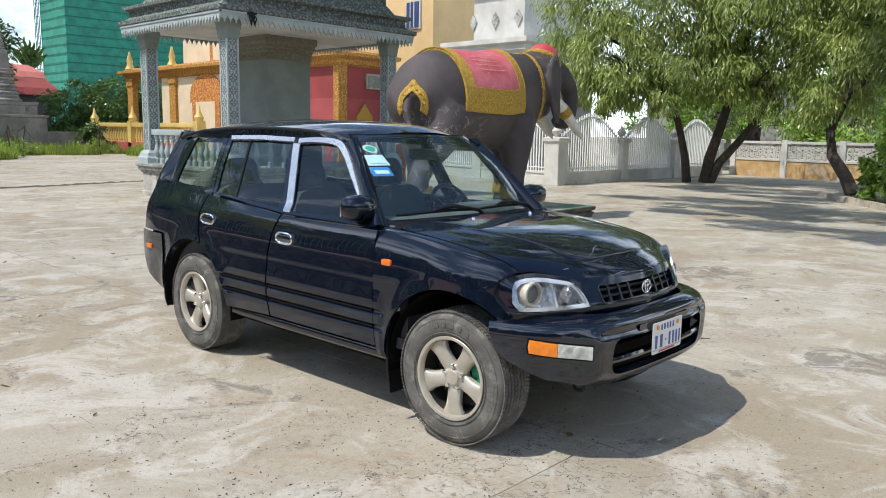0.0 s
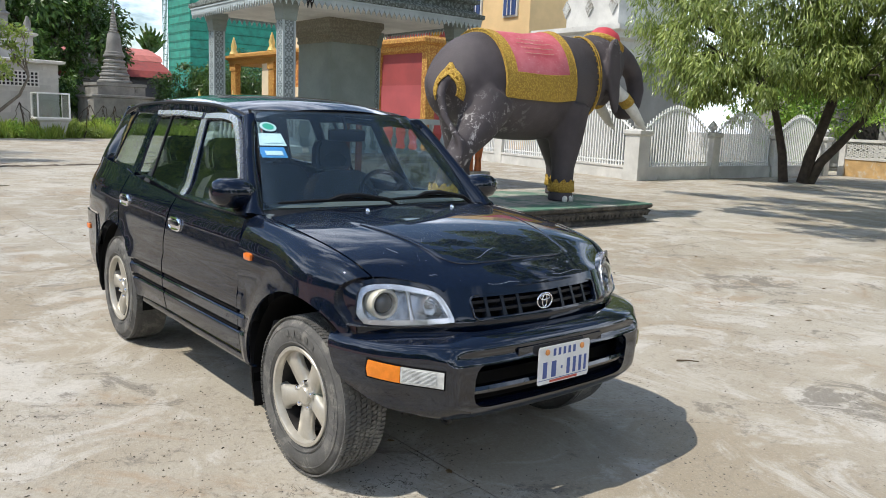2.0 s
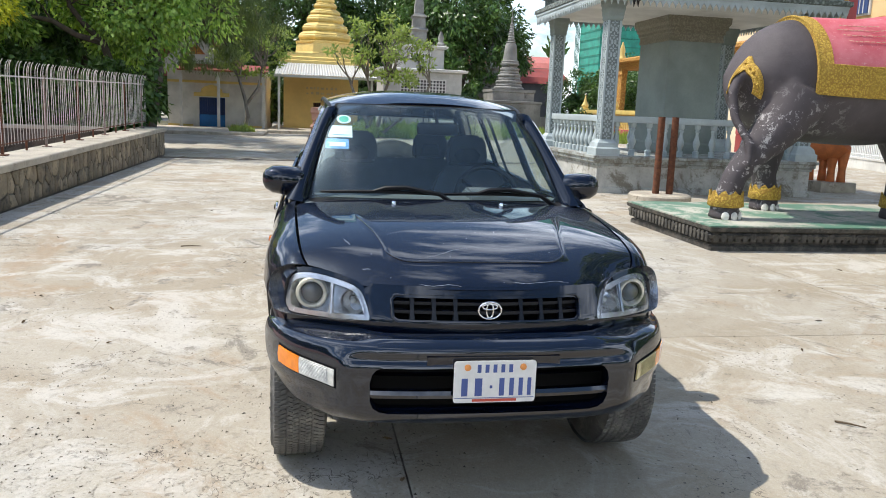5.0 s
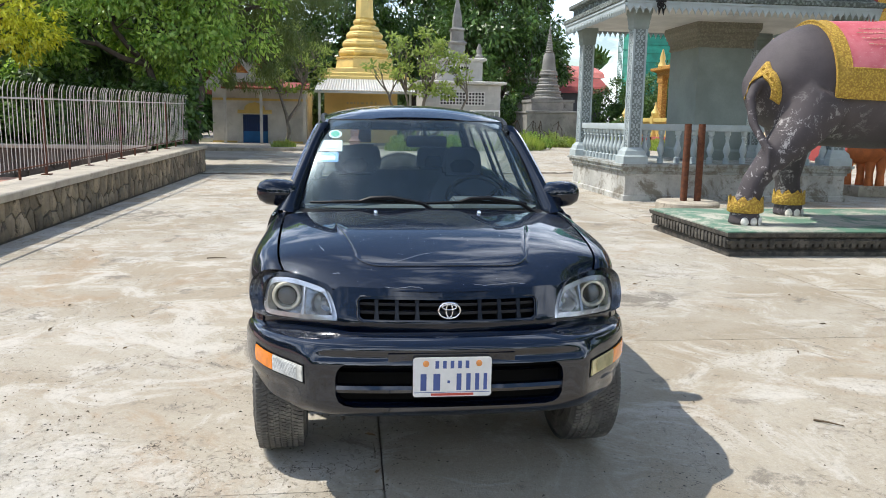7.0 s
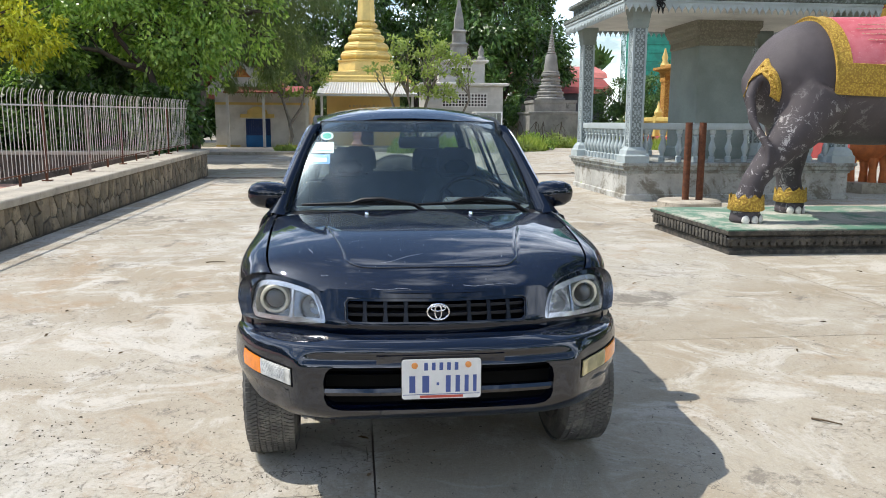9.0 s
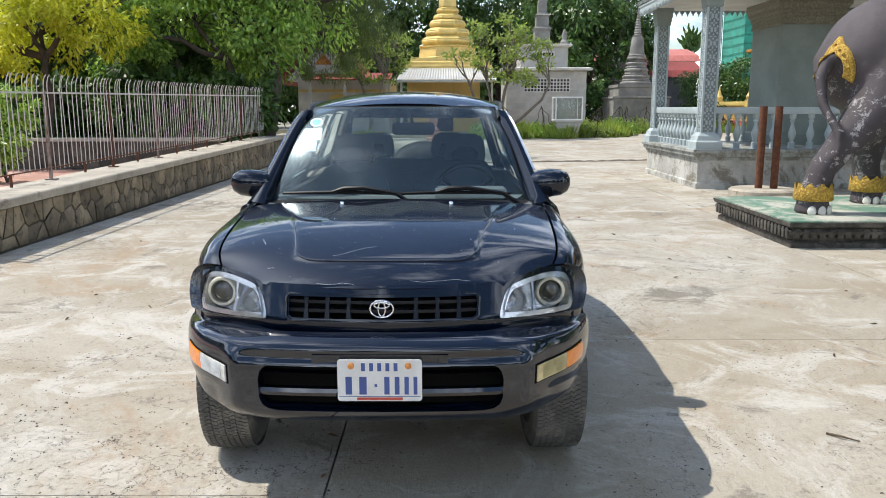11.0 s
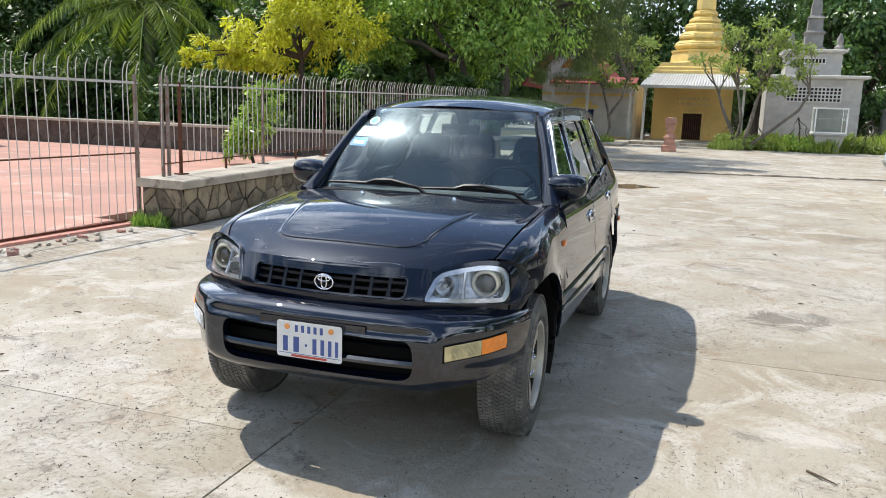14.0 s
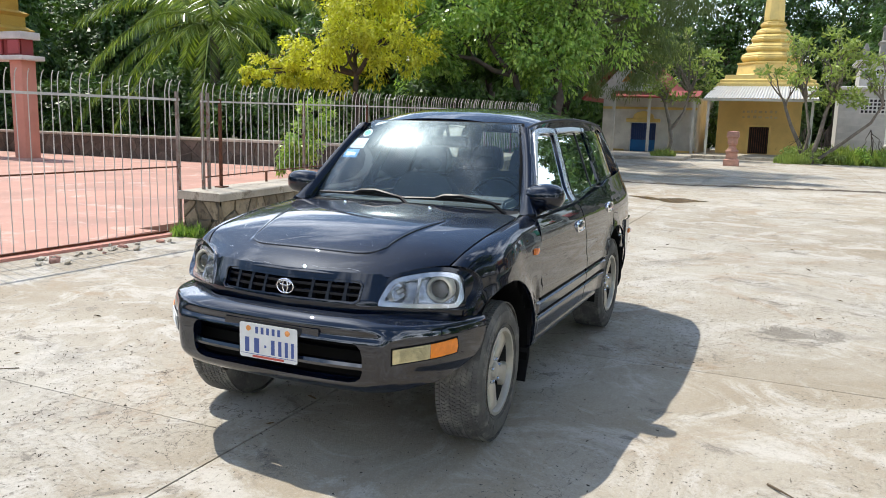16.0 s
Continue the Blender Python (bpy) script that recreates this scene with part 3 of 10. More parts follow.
# ---- the yard ----
def yard():
    bm = bmesh.new()
    s = 1500.0
    bm.faces.new([bm.verts.new(p) for p in ((-s, -s, -0.035), (s, -s, -0.035), (s, s, -0.035), (-s, s, -0.035))])
    base = solid("ground", bm, plain("packed_earth", (0.40, 0.36, 0.30), 0.95, var=0.35, scale=0.4, fine=20), "packed earth ground under and beyond the yard", "ground", kind="structure", smooth=0)
    lanes = [(-4.46, -0.25), (-0.25, 4.1), (4.1, 8.4), (8.4, 12.7), (12.7, 17.0), (17.0, 21.3), (21.3, 25.6), (25.6, 30.0), (-8.8, -4.46)]
    offs = [-4.98, -1.6, -3.2, -0.4, -2.5, -4.0, -1.2, -3.0, -4.2]
    rnd = random.Random(4)
    for (y0, y1), off in zip(lanes, offs):
        if y0 < -5:
            runs = [(-4.1 + 0.0, 3.0), (3.0, 8.5), (8.5, 14.0)]
        else:
            cuts = [off + 5.5 * k for k in range(-12, 4)]
            runs = [(a, b) for a, b in zip(cuts, cuts[1:]) if b < 17 and a > -54]
        for a, b in runs:
            bm = bmesh.new()
            g = 0.002
            n, k = 7, 6
            tilt = [rnd.uniform(-0.002, 0.0) for _ in range(4)]
            grid = []
            edge = [[rnd.uniform(-0.003, 0.002) for _ in range(max(n, k) + 1)] for _ in range(4)]
            for i in range(n + 1):
                for j in range(k + 1):
                    u, v = i / n, j / k
                    x, y = a + g + (b - a - 2 * g) * u, y0 + g + (y1 - y0 - 2 * g) * v
                    if i == 0:
                        x -= edge[0][j] - 0.001
                    if i == n:
                        x += edge[1][j] - 0.001
                    if j == 0:
                        y -= edge[2][i] - 0.001
                    if j == k:
                        y += edge[3][i] - 0.001
                    z = tilt[0] * (1 - u) * (1 - v) + tilt[1] * u * (1 - v) + tilt[2] * u * v + tilt[3] * (1 - u) * v
                    grid.append(bm.verts.new((x, y, z)))
            for i in range(n):
                for j in range(k):
                    q = i * (k + 1) + j
                    bm.faces.new((grid[q], grid[q + k + 1], grid[q + k + 2], grid[q + 1]))
            rim = [e for e in bm.edges if e.is_boundary]
            r = bmesh.ops.extrude_edge_only(bm, edges=rim)
            for v in r["geom"]:
                if isinstance(v, bmesh.types.BMVert):
                    v.co.z = -0.034
            part("slab", normals(bm), YARD, base, smooth=20)
    return base


yard()

# garden ground sheet, coloured dark to stand in for shade under the trees
bm = bmesh.new()
box(bm, -54.0, -17.6, -60.0, -9.0, -0.034, -0.012)
solid("garden_soil", bm, plain("shaded_garden_soil", (0.105, 0.10, 0.055), 0.95, var=0.5, scale=0.6, fine=14, bump=0.5), "leaf-strewn garden soil behind the court, darkened for tree shade", "ground", kind="structure", smooth=0)

# ---- the car: x forward from the front axle, y to its left ----
W_of = curve([(-3.35, 0.70), (-3.2, 0.775), (-3.0, 0.808), (-2.5, 0.832), (-1.5, 0.842), (-0.5, 0.836), (0.0, 0.830), (0.12, 0.818), (0.2, 0.799), (0.28, 0.774), (0.335, 0.750), (0.40, 0.715), (0.45, 0.68), (0.6, 0.52)])
D_of = curve([(0.25, -0.055), (0.34, -0.035), (0.42, -0.016), (0.52, -0.004), (0.62, 0.0), (0.76, 0.002), (0.87, -0.003), (0.95, -0.013), (1.01, -0.030), (1.06, -0.058), (1.10, -0.075)])
BELT = curve([(-3.1, 1.165), (-2.85, 1.148), (-2.36, 1.124), (-2.25, 1.10), (-1.99, 1.082), (-1.49, 1.05), (-1.33, 1.036), (-0.5, 1.028)])
HOOD_Y = curve([(-0.62, 0.71), (-0.45, 0.718), (0.1, 0.702), (0.25, 0.690), (0.38, 0.668), (0.5, 0.64)])
HOOD_Z = curve([(-0.62, 1.045), (-0.45, 1.035), (-0.2, 1.013), (0.1, 0.972), (0.25, 0.937), (0.34, 0.910), (0.42, 0.888), (0.5, 0.867), (0.56, 0.852)])
HOOD_C = curve([(-0.62, 1.075), (-0.42, 1.068), (-0.2, 1.055), (0.1, 1.020), (0.3, 0.975), (0.45, 0.925), (0.54, 0.882), (0.585, 0.850), (0.62, 0.80)])
ARCH_R = 0.445
GROOVES = (0.512, 0.596)


def flare(x, z):
    out = 0.0
    for ax in (0.0, -2.41):
        r = math.hypot(x - ax, z - 0.34)
        out += 0.016 * math.exp(-((r - ARCH_R) / 0.045) ** 2)
    return out


def side_y(x, z):
    """Half width of the lower body."""
    y = W_of(x) + D_of(z) + flare(x, z)
    if -2.15 < x < -0.42:
        k = step(-0.445, -0.475, x) * step(-2.15, -2.10, x)
        y += k * 0.010 * step(0.70, 0.67, z)
        for g in GROOVES:
            y -= k * 0.014 * step(0.019, 0.006, abs(z - g))
    return y


def glass_y(z):
    """Half width of the cabin side, leaning in."""
    return 0.782 - 0.026 * step(1.03, 1.12, z) - 0.400 * (z - 1.036) - 0.9 * max(0.0, z - 1.40) ** 2


def side(s):
    return lambda x, z: (x, s * side_y(x, z), z)


def cabin(s, inset=0.0):
    return lambda x, z: (x, s * (glass_y(z) - inset - 0.25 * max(0, -2.55 - x) ** 2), z)


def along_hood(x):
    """Where along the hood its swept-back outer edge reaches x."""
    u = x
    for _ in range(12):
        u = x + 0.16 * step(0.2, 0.6, u)
    return u


def fender_place(s):
    def f(x, v):
        if v <= 0.80:
            return (x, s * side_y(x, v), v)
        t = (v - 0.80) / 0.30 * math.pi / 2
        u = along_hood(x)
        yh, zh, w = HOOD_Y(u), HOOD_Z(u), side_y(x, 0.80)
        c, q = max(0.0, math.cos(t)), max(0.0, math.sin(t))
        return (x, s * (yh + (w - yh) * c ** 0.80), 0.80 + (zh - 0.80) * q ** 0.86)
    return f


def bulge(x, y):
    """Raised middle field of the hood."""
    half = 0.358 + 0.12 * step(0.42, -0.30, x)
    front = 0.440 - 1.8 * max(0.0, abs(y) - 0.22) ** 2
    return 0.0065 * step(half + 0.014, half - 0.012, abs(y)) * step(front + 0.014, front - 0.014, x) * step(-0.30, 0.05, x)


def hood_place(x, w):
    yh = HOOD_Y(x)
    y = w * yh
    zc, ze = HOOD_C(x), HOOD_Z(x)
    z = zc - (zc - ze) * (0.55 * w * w + 0.45 * abs(w) ** 5)
    return (x - 0.16 * w * w * step(0.2, 0.6, x), y, z + bulge(x, y))


FACE_X = curve([(0, 0.628), (0.25, 0.606), (0.42, 0.566), (0.5, 0.528), (0.6, 0.470), (0.69, 0.409), (0.745, 0.353), (0.785, 0.26), (0.80, 0.2)])


def face_x(y, z):
    return FACE_X(abs(y)) - max(0.0, z - 0.74) * 0.45 - 0.15 * max(0.0, 0.72 - z)


PLAN = [(0.728, 0.0), (0.724, 0.20), (0.708, 0.40), (0.672, 0.53), (0.600, 0.64), (0.50, 0.735), (0.38, 0.798), (0.26, 0.832), (0.10, 0.848)]


def make_plan():
    pts = [Vector(p) for p in PLAN]
    a = [0.0]
    for p, q in zip(pts, pts[1:]):
        a.append(a[-1] + (q - p).length)
    return curve([(t, p.x) for t, p in zip(a, pts)]), curve([(t, p.y) for t, p in zip(a, pts)]), a[-1]


PLAN_X, PLAN_Y, PLAN_END = make_plan()
BUMP_IN = curve([(0.36, 0.105), (0.378, 0.058), (0.395, 0.032), (0.42, 0.016), (0.45, 0.010), (0.52, 0.004), (0.58, 0.001), (0.63, 0.003), (0.655, 0.008), (0.675, 0.018), (0.690, 0.038), (0.700, 0.065), (0.706, 0.105)])


def bumper_place(a, z):
    s = -1 if a < 0 else 1
    t = abs(a)
    x, y = PLAN_X(t), PLAN_Y(t)
    e = 0.01
    tx, ty = PLAN_X(t + e) - PLAN_X(max(0, t - e)), PLAN_Y(t + e) - PLAN_Y(max(0, t - e))
    n = math.hypot(tx, ty)
    nx, ny = ty / n, -tx / n
    d = BUMP_IN(z)
    d += 0.06 * step(0.35, 0.62, t) * step(0.676, 0.706, z)
    # a shallow channel over the intake, ended by a horn that swells down each corner
    d += 0.013 * math.exp(-((z - 0.632) / 0.016) ** 2) * step(0.57, 0.50, t)
    d -= 0.016 * math.exp(-((t - 0.535) / 0.055) ** 2) * step(0.665, 0.625, z) * step(0.39, 0.45, z)
    d += 0.012 * step(0.60, 0.70, t) * step(0.525, 0.47, z)
    return (x - nx * d, s * (y - ny * d), z)


def arch(cx, cz, r, a0, a1, n=18):
    return [(cx + r * math.cos(radians(a0 + (a1 - a0) * i / n)), cz + r * math.sin(radians(a0 + (a1 - a0) * i / n))) for i in range(n + 1)]


def inset(pts, d):
    """The polygon drawn in by d on every side."""
    area = sum(p[0] * q[1] - q[0] * p[1] for p, q in zip(pts, pts[1:] + pts[:1]))
    s = 1 if area > 0 else -1
    out = []
    for i, p in enumerate(pts):
        a, b = Vector(pts[i - 1]), Vector(pts[(i + 1) % len(pts)])
        p = Vector(p)
        u, v = (p - a).normalized(), (b - p).normalized()
        n1, n2 = Vector((-u.y, u.x)) * s, Vector((-v.y, v.x)) * s
        n = n1 + n2
        k = d / max(0.35, (1 + n1.dot(n2)))
        out.append(tuple(p + n * k))
    return out


def ring_halves(outer, inner, at):
    """Two outlines that fill the space between two polygons, split where they cross u = at."""
    def clip(pts, keep):
        res = []
        for p, q in zip(pts, pts[1:] + pts[:1]):
            ip, iq = keep * (p[0] - at) >= 0, keep * (q[0] - at) >= 0
            if ip:
                res.append(p)
            if ip != iq:
                t = (at - p[0]) / (q[0] - p[0])
                res.append((at, p[1] + t * (q[1] - p[1])))
        return res
    halves = []
    for keep in (1, -1):
        o, i = clip(outer, keep), clip(inner, keep)
        def order(pts):
            on = [k for k, p in enumerate(pts) if abs(p[0] - at) < 1e-9]
            lo = min(on, key=lambda k: pts[k][1])
            pts = pts[lo:] + pts[:lo]
            hi = max((k for k, p in enumerate(pts) if abs(p[0] - at) < 1e-9), key=lambda k: pts[k][1])
            return pts if hi == len(pts) - 1 else [pts[0]] + pts[hi:][::-1] if hi == 1 else pts[:hi + 1]
        o, i = order(o), order(i)
        halves.append(o + i[::-1])
    return halves


def smooth_line(pts, n):
    """Catmull-Rom points along an open line."""
    p = [Vector(q) for q in pts]
    p = [p[0] * 2 - p[1]] + p + [p[-1] * 2 - p[-2]]
    out = []
    for a, b, c, d in zip(p, p[1:], p[2:], p[3:]):
        for k in range(n):
            t = k / n
            out.append(tuple(0.5 * (2 * b + (c - a) * t + (2 * a - 5 * b + 4 * c - d) * t * t + (3 * b - a - 3 * c + d) * t ** 3)))
    return out + [tuple(p[-2])]


def build_car():
    car = thing("car", "black five-door off-road wagon with chrome window visors parked on concrete", "car")
    GAP = 0.0035
    for s in (-1, 1):
        # front fender
        out = [(-0.515, 0.36), (-0.40, 0.36)] + arch(0, 0.34, ARCH_R, 177, 42) + [(0.355, 0.665), (0.347, 0.70), (0.341, 0.74), (0.338, 0.80), (0.336, 0.90), (0.336, 1.0), (0.338, 1.098), (-0.54, 1.098)]
        part("fender", panel([inset(out, GAP)], fender_place(s), 0.0125, 0.03, inward=(0, -s, 0), cuts=[g + d for g in GROOVES for d in (-0.019, -0.013, -0.006, 0.006, 0.013, 0.019)]), PAINT, car, "glossy black front wing")
        # front door
        dz = [(x, BELT(x)) for x in np.linspace(-1.392, -0.535, 7)]
        fd = [(-0.515, 0.405), (-0.53, 1.028)] + dz[::-1][1:-1] + [(-1.392, BELT(-1.392)), (-1.45, 0.90), (-1.482, 0.79), (-1.492, 0.55), (-1.475, 0.405)]
        cuts = [g + d for g in GROOVES for d in (-0.019, -0.015, -0.011, -0.006, 0.006, 0.011, 0.015, 0.019)]
        door = part("front_door", panel([inset(fd, GAP)], side(s), 0.06, 0.045, inward=(0, -s, 0), cuts=cuts), PAINT, car, "front door with grooved lower cladding")
        # rear door, cut round the wheel arch
        dz = [(x, BELT(x)) for x in np.linspace(-2.285, -1.40, 7)]
        rd = [(-1.482, 0.405), (-1.499, 0.55), (-1.489, 0.79), (-1.457, 0.90), (-1.40, BELT(-1.40))] + dz[::-1][1:-1] + [(-2.285, BELT(-2.285)), (-2.315, 0.97), (-2.31, 0.85), (-2.27, 0.79)] + arch(-2.41, 0.34, ARCH_R + 0.008, 72, 6, 10)
        door2 = part("rear_door", panel([inset(rd, GAP)], side(s), 0.06, 0.045, inward=(0, -s, 0), cuts=cuts), PAINT, car, "rear door with grooved lower cladding")
        # added matte black strips that stand in for the shade inside the grooves
        for g in GROOVES:
            bm = bmesh.new()
            tube(bm, [(x, s * (side_y(x, g) + 0.0015), g) for x in np.linspace(-0.535, -1.475, 16)], 0.0075, 8)
            part("groove_shade_strip", bm, RUBBER_SEAL, door)
            bm = bmesh.new()
            tube(bm, [(x, s * (side_y(x, g) + 0.0015), g) for x in np.linspace(-1.515, -2.0, 9)], 0.0075, 8)
            part("groove_shade_strip", bm, RUBBER_SEAL, door2)
        # quarter panel
        qz = [(x, BELT(x)) for x in np.linspace(-3.08, -2.29, 6)]
        qp = [(-2.29, BELT(-2.29))] + qz[::-1][1:] + [(-3.16, 1.05), (-3.20, 0.79), (-2.83, 0.79)] + arch(-2.41, 0.34, ARCH_R, 158, 74, 12)[1:] + [(-2.278, 0.795), (-2.318, 0.85), (-2.322, 0.97)]
        part("quarter_panel", panel([inset(qp, GAP)], side(s), 0.06, 0.045, inward=(0, -s, 0)), PAINT, car)
        # rear bumper corner
        rb = [(-3.215, 0.785), (-2.835, 0.785)] + arch(-2.41, 0.34, ARCH_R, 153, 176, 6)[1:] + [(-2.90, 0.36), (-3.14, 0.45), (-3.24, 0.60)]
        rbp = part("rear_bumper_corner", panel([inset(rb, GAP)], lambda x, z: (x, s * (side_y(x, z) + 0.012), z), 0.06, 0.05, inward=(0, -s, 0)), PAINT, car)
        bm = bmesh.new()
        box(bm, -3.09, -3.01, s * 0.82 - 0.008, s * 0.82 + 0.008, 0.655, 0.69, 0.006)
        part("side_reflector", bm, AMBER_SIDE, rbp, "amber side reflector")
        # sill
        bm = bmesh.new()
        tube(bm, [(-0.44, s * 0.765, 0.368), (-1.95, s * 0.765, 0.362)], 0.046, 12, sx=0.9, sy=1.0)
        part("sill", bm, PAINT, car)
        # door frames and panes
        ffo = [(-0.575, 1.034), (-1.392, BELT(-1.392) + 0.002), (-1.548, 1.485), (-1.35, 1.500), (-1.10, 1.488), (-0.985, 1.432), (-0.80, 1.262), (-0.655, 1.115)]
        ffi = [(-0.715, 1.062), (-1.345, BELT(-1.345) + 0.024), (-1.475, 1.452), (-1.35, 1.462), (-1.125, 1.447), (-1.03, 1.396), (-0.86, 1.235), (-0.765, 1.125)]
        part("window_frame", panel(ring_halves(ffo, ffi, -1.2), cabin(s), 0.05, 0.05, inward=(0, -s, 0)), PAINT, door)
        part("window_pane", panel([inset(ffi, -0.008)], cabin(s, 0.010), 0.06, 0.06, fold=0, inward=(0, -s, 0)), TINTED, door, "dark tinted window glass").visible_shadow = False
        rfo = [(-1.398, BELT(-1.398) + 0.002), (-2.29, BELT(-2.29) + 0.002), (-2.318, 1.30), (-2.318, 1.495), (-1.95, 1.503), (-1.555, 1.489)]
        rfi = [(-1.490, BELT(-1.49) + 0.022), (-2.252, BELT(-2.25) + 0.018), (-2.272, 1.30), (-2.268, 1.462), (-1.95, 1.470), (-1.580, 1.455)]
        part("window_frame", panel(ring_halves(rfo, rfi, -1.8), cabin(s), 0.05, 0.05, inward=(0, -s, 0)), PAINT, door2)
        part("window_pane", panel([inset(rfi, -0.008)], cabin(s, 0.010), 0.06, 0.06, fold=0, inward=(0, -s, 0)), TINTED, door2, "dark tinted window glass").visible_shadow = False
        dv = [(-1.998, 1.085), (-2.018, 1.085), (-2.062, 1.468), (-2.042, 1.468)]
        part("window_divider", panel([dv], cabin(s, 0.004), 0.05, 0.05, inward=(0, -s, 0)), TRIM_BLACK, door2)
        # fixed rear side window
        qo = [(-2.296, BELT(-2.30) - 0.018), (-3.07, BELT(-3.06) - 0.018), (-3.03, 1.32), (-2.97, 1.50), (-2.6, 1.508), (-2.325, 1.50), (-2.325, 1.3)]
        qi = [(-2.375, 1.142), (-2.70, 1.148), (-2.865, 1.163), (-2.845, 1.25), (-2.755, 1.475), (-2.6, 1.482), (-2.385, 1.478), (-2.370, 1.3)]
        part("rear_pillar", panel(ring_halves(qo, qi, -2.6), cabin(s), 0.05, 0.05, inward=(0, -s, 0)), PAINT, car)
        part("quarter_window", panel([inset(qi, -0.010)], cabin(s, 0.006), 0.06, 0.06, fold=0, inward=(0, -s, 0)), TINTED, car, "dark tinted fixed side window").visible_shadow = False
        # bright pillar strip and visors
        bp = [(-1.347, 1.052), (-1.415, 1.056), (-1.553, 1.462), (-1.484, 1.458)]
        part("pillar_trim", panel([bp], cabin(s, -0.006), 0.04, 0.05, fold=0.008, inward=(0, -s, 0)), BRIGHT_STEEL, door, "bright steel pillar trim")
        v1 = [(-1.492, 1.492), (-1.30, 1.500), (-1.10, 1.487), (-0.99, 1.425), (-0.86, 1.290), (-0.775, 1.195), (-0.792, 1.190), (-0.905, 1.297), (-1.018, 1.402), (-1.118, 1.457), (-1.30, 1.471), (-1.488, 1.465)]
        v1 = smooth_line(v1[:6], 4) + smooth_line(v1[6:], 4)
        part("window_visor", panel([v1], cabin(s, -0.022), 0.04, 0.05, fold=0.02, inward=(0, -s, 0)), BRIGHT_STEEL, door, "chrome rain visor over the window")
        v2 = [(-1.540, 1.497), (-1.9, 1.506), (-2.27, 1.500), (-2.250, 1.474), (-1.9, 1.479), (-1.532, 1.470)]
        part("window_visor", panel([v2], cabin(s, -0.022), 0.04, 0.05, fold=0.02, inward=(0, -s, 0)), BRIGHT_STEEL, door2, "chrome rain visor over the window")
        # door handles
        for hx, hz, dd in ((-1.315, 0.905, door), (-2.195, 0.945, door2)):
            bm = bmesh.new()
            yy = s * (side_y(hx, hz) + 0.004)
            pts = [(hx + 0.078 * math.copysign(abs(math.cos(t)) ** 0.6, math.cos(t)), yy, hz + 0.030 * math.copysign(abs(math.sin(t)) ** 0.7, math.sin(t))) for t in (2 * math.pi * i / 28 for i in range(29))]
            tube(bm, pts, 0.0085, 6, False, up=(0, 1, 0))
            handle = part("door_handle", normals(bm), CHROME, dd, "chrome door handle")
            bm = bmesh.new()
            box(bm, hx - 0.062, hx + 0.062, yy - 0.004, yy + 0.004, hz - 0.022, hz + 0.020)
            part("handle_cup", bm, CHROME, handle)
            bm = bmesh.new()
            box(bm, hx - 0.055, hx + 0.058, min(yy, yy + s * 0.016), max(yy, yy + s * 0.016), hz - 0.004, hz + 0.017, 0.005)
            part("handle_grip", bm, PAINT, handle)
        # side marker
        bm = bmesh.new()
        yb = side_y(-0.42, 0.87)
        box(bm, -0.462, -0.388, s * (yb - 0.01) - 0.012, s * (yb - 0.01) + 0.026 * 0.9, 0.852, 0.888, 0.015) if s > 0 else box(bm, -0.462, -0.388, -yb - 0.014, -yb + 0.02, 0.852, 0.888, 0.015)
        part("side_marker", bm, AMBER_SIDE, car, "orange side turn marker")
        # windscreen pillar
        bm = bmesh.new()
        rows = 14
        strip = []
        for i in range(rows + 1):
            t = i / rows
            front = Vector((-0.560 - 0.455 * t - 0.02 * math.sin(math.pi * t), s * (0.690 - 0.165 * t), 1.036 + 0.470 * t))
            z = 1.045 + 0.43 * t
            rx = curve([(1.03, -0.60), (1.115, -0.66), (1.262, -0.805), (1.432, -0.99), (1.49, -1.08)])(z)
            rear = Vector((rx, s * glass_y(z), z))
            mid = (front + rear) / 2 + Vector((0.018, s * 0.018, 0.006))
            inn = front + Vector((-0.075, -s * 0.03, -0.012))
            strip.append([bm.verts.new(inn), bm.verts.new(front), bm.verts.new(front * 0.5 + mid * 0.5 + Vector((0.006, s * 0.006, 0))), bm.verts.new(mid), bm.verts.new(mid * 0.5 + rear * 0.5 + Vector((0.003, s * 0.008, 0))), bm.verts.new(rear)])
        for a, b in zip(strip, strip[1:]):
            for j in range(5):
                bm.faces.new((a[j], a[j + 1], b[j + 1], b[j]))
        part("windscreen_pillar", normals(bm), PAINT, car, smooth=60)
        # door mirror
        bm = bmesh.new()
        prof = [(0.0, 0.050, 0.040), (0.02, 0.080, 0.058), (0.06, 0.092, 0.070), (0.12, 0.094, 0.073), (0.17, 0.086, 0.068), (0.205, 0.062, 0.050), (0.22, 0.03, 0.024)]
        rings = []
        for d, rx, rz in prof:
            c = Vector((-0.735 + 0.02 * (d / 0.22), s * (0.668 + d), 1.120 + 0.012 * d / 0.22))
            rings.append([bm.verts.new(c + Vector((rx * math.copysign(abs(math.cos(t)) ** 0.75, math.cos(t)) * (1 if math.cos(t) > 0 else 0.55), 0, rz * math.copysign(abs(math.sin(t)) ** 0.75, math.sin(t))))) for t in (2 * math.pi * i / 24 for i in range(24))])
        for a, b in zip(rings, rings[1:]):
            bridge(bm, a, b)
        bm.faces.new(rings[0])
        bm.faces.new(rings[-1])
        mir = part("door_mirror", normals(bm), PAINT, car, "glossy black door mirror", smooth=70)
        bm = bmesh.new()
        tube(bm, [(-0.70, s * 0.735, 1.065), (-0.72, s * 0.775, 1.075)], [0.045, 0.04], 12, sx=0.6)
        part("mirror_foot", bm, TRIM_BLACK, mir)
        bm = bmesh.new()
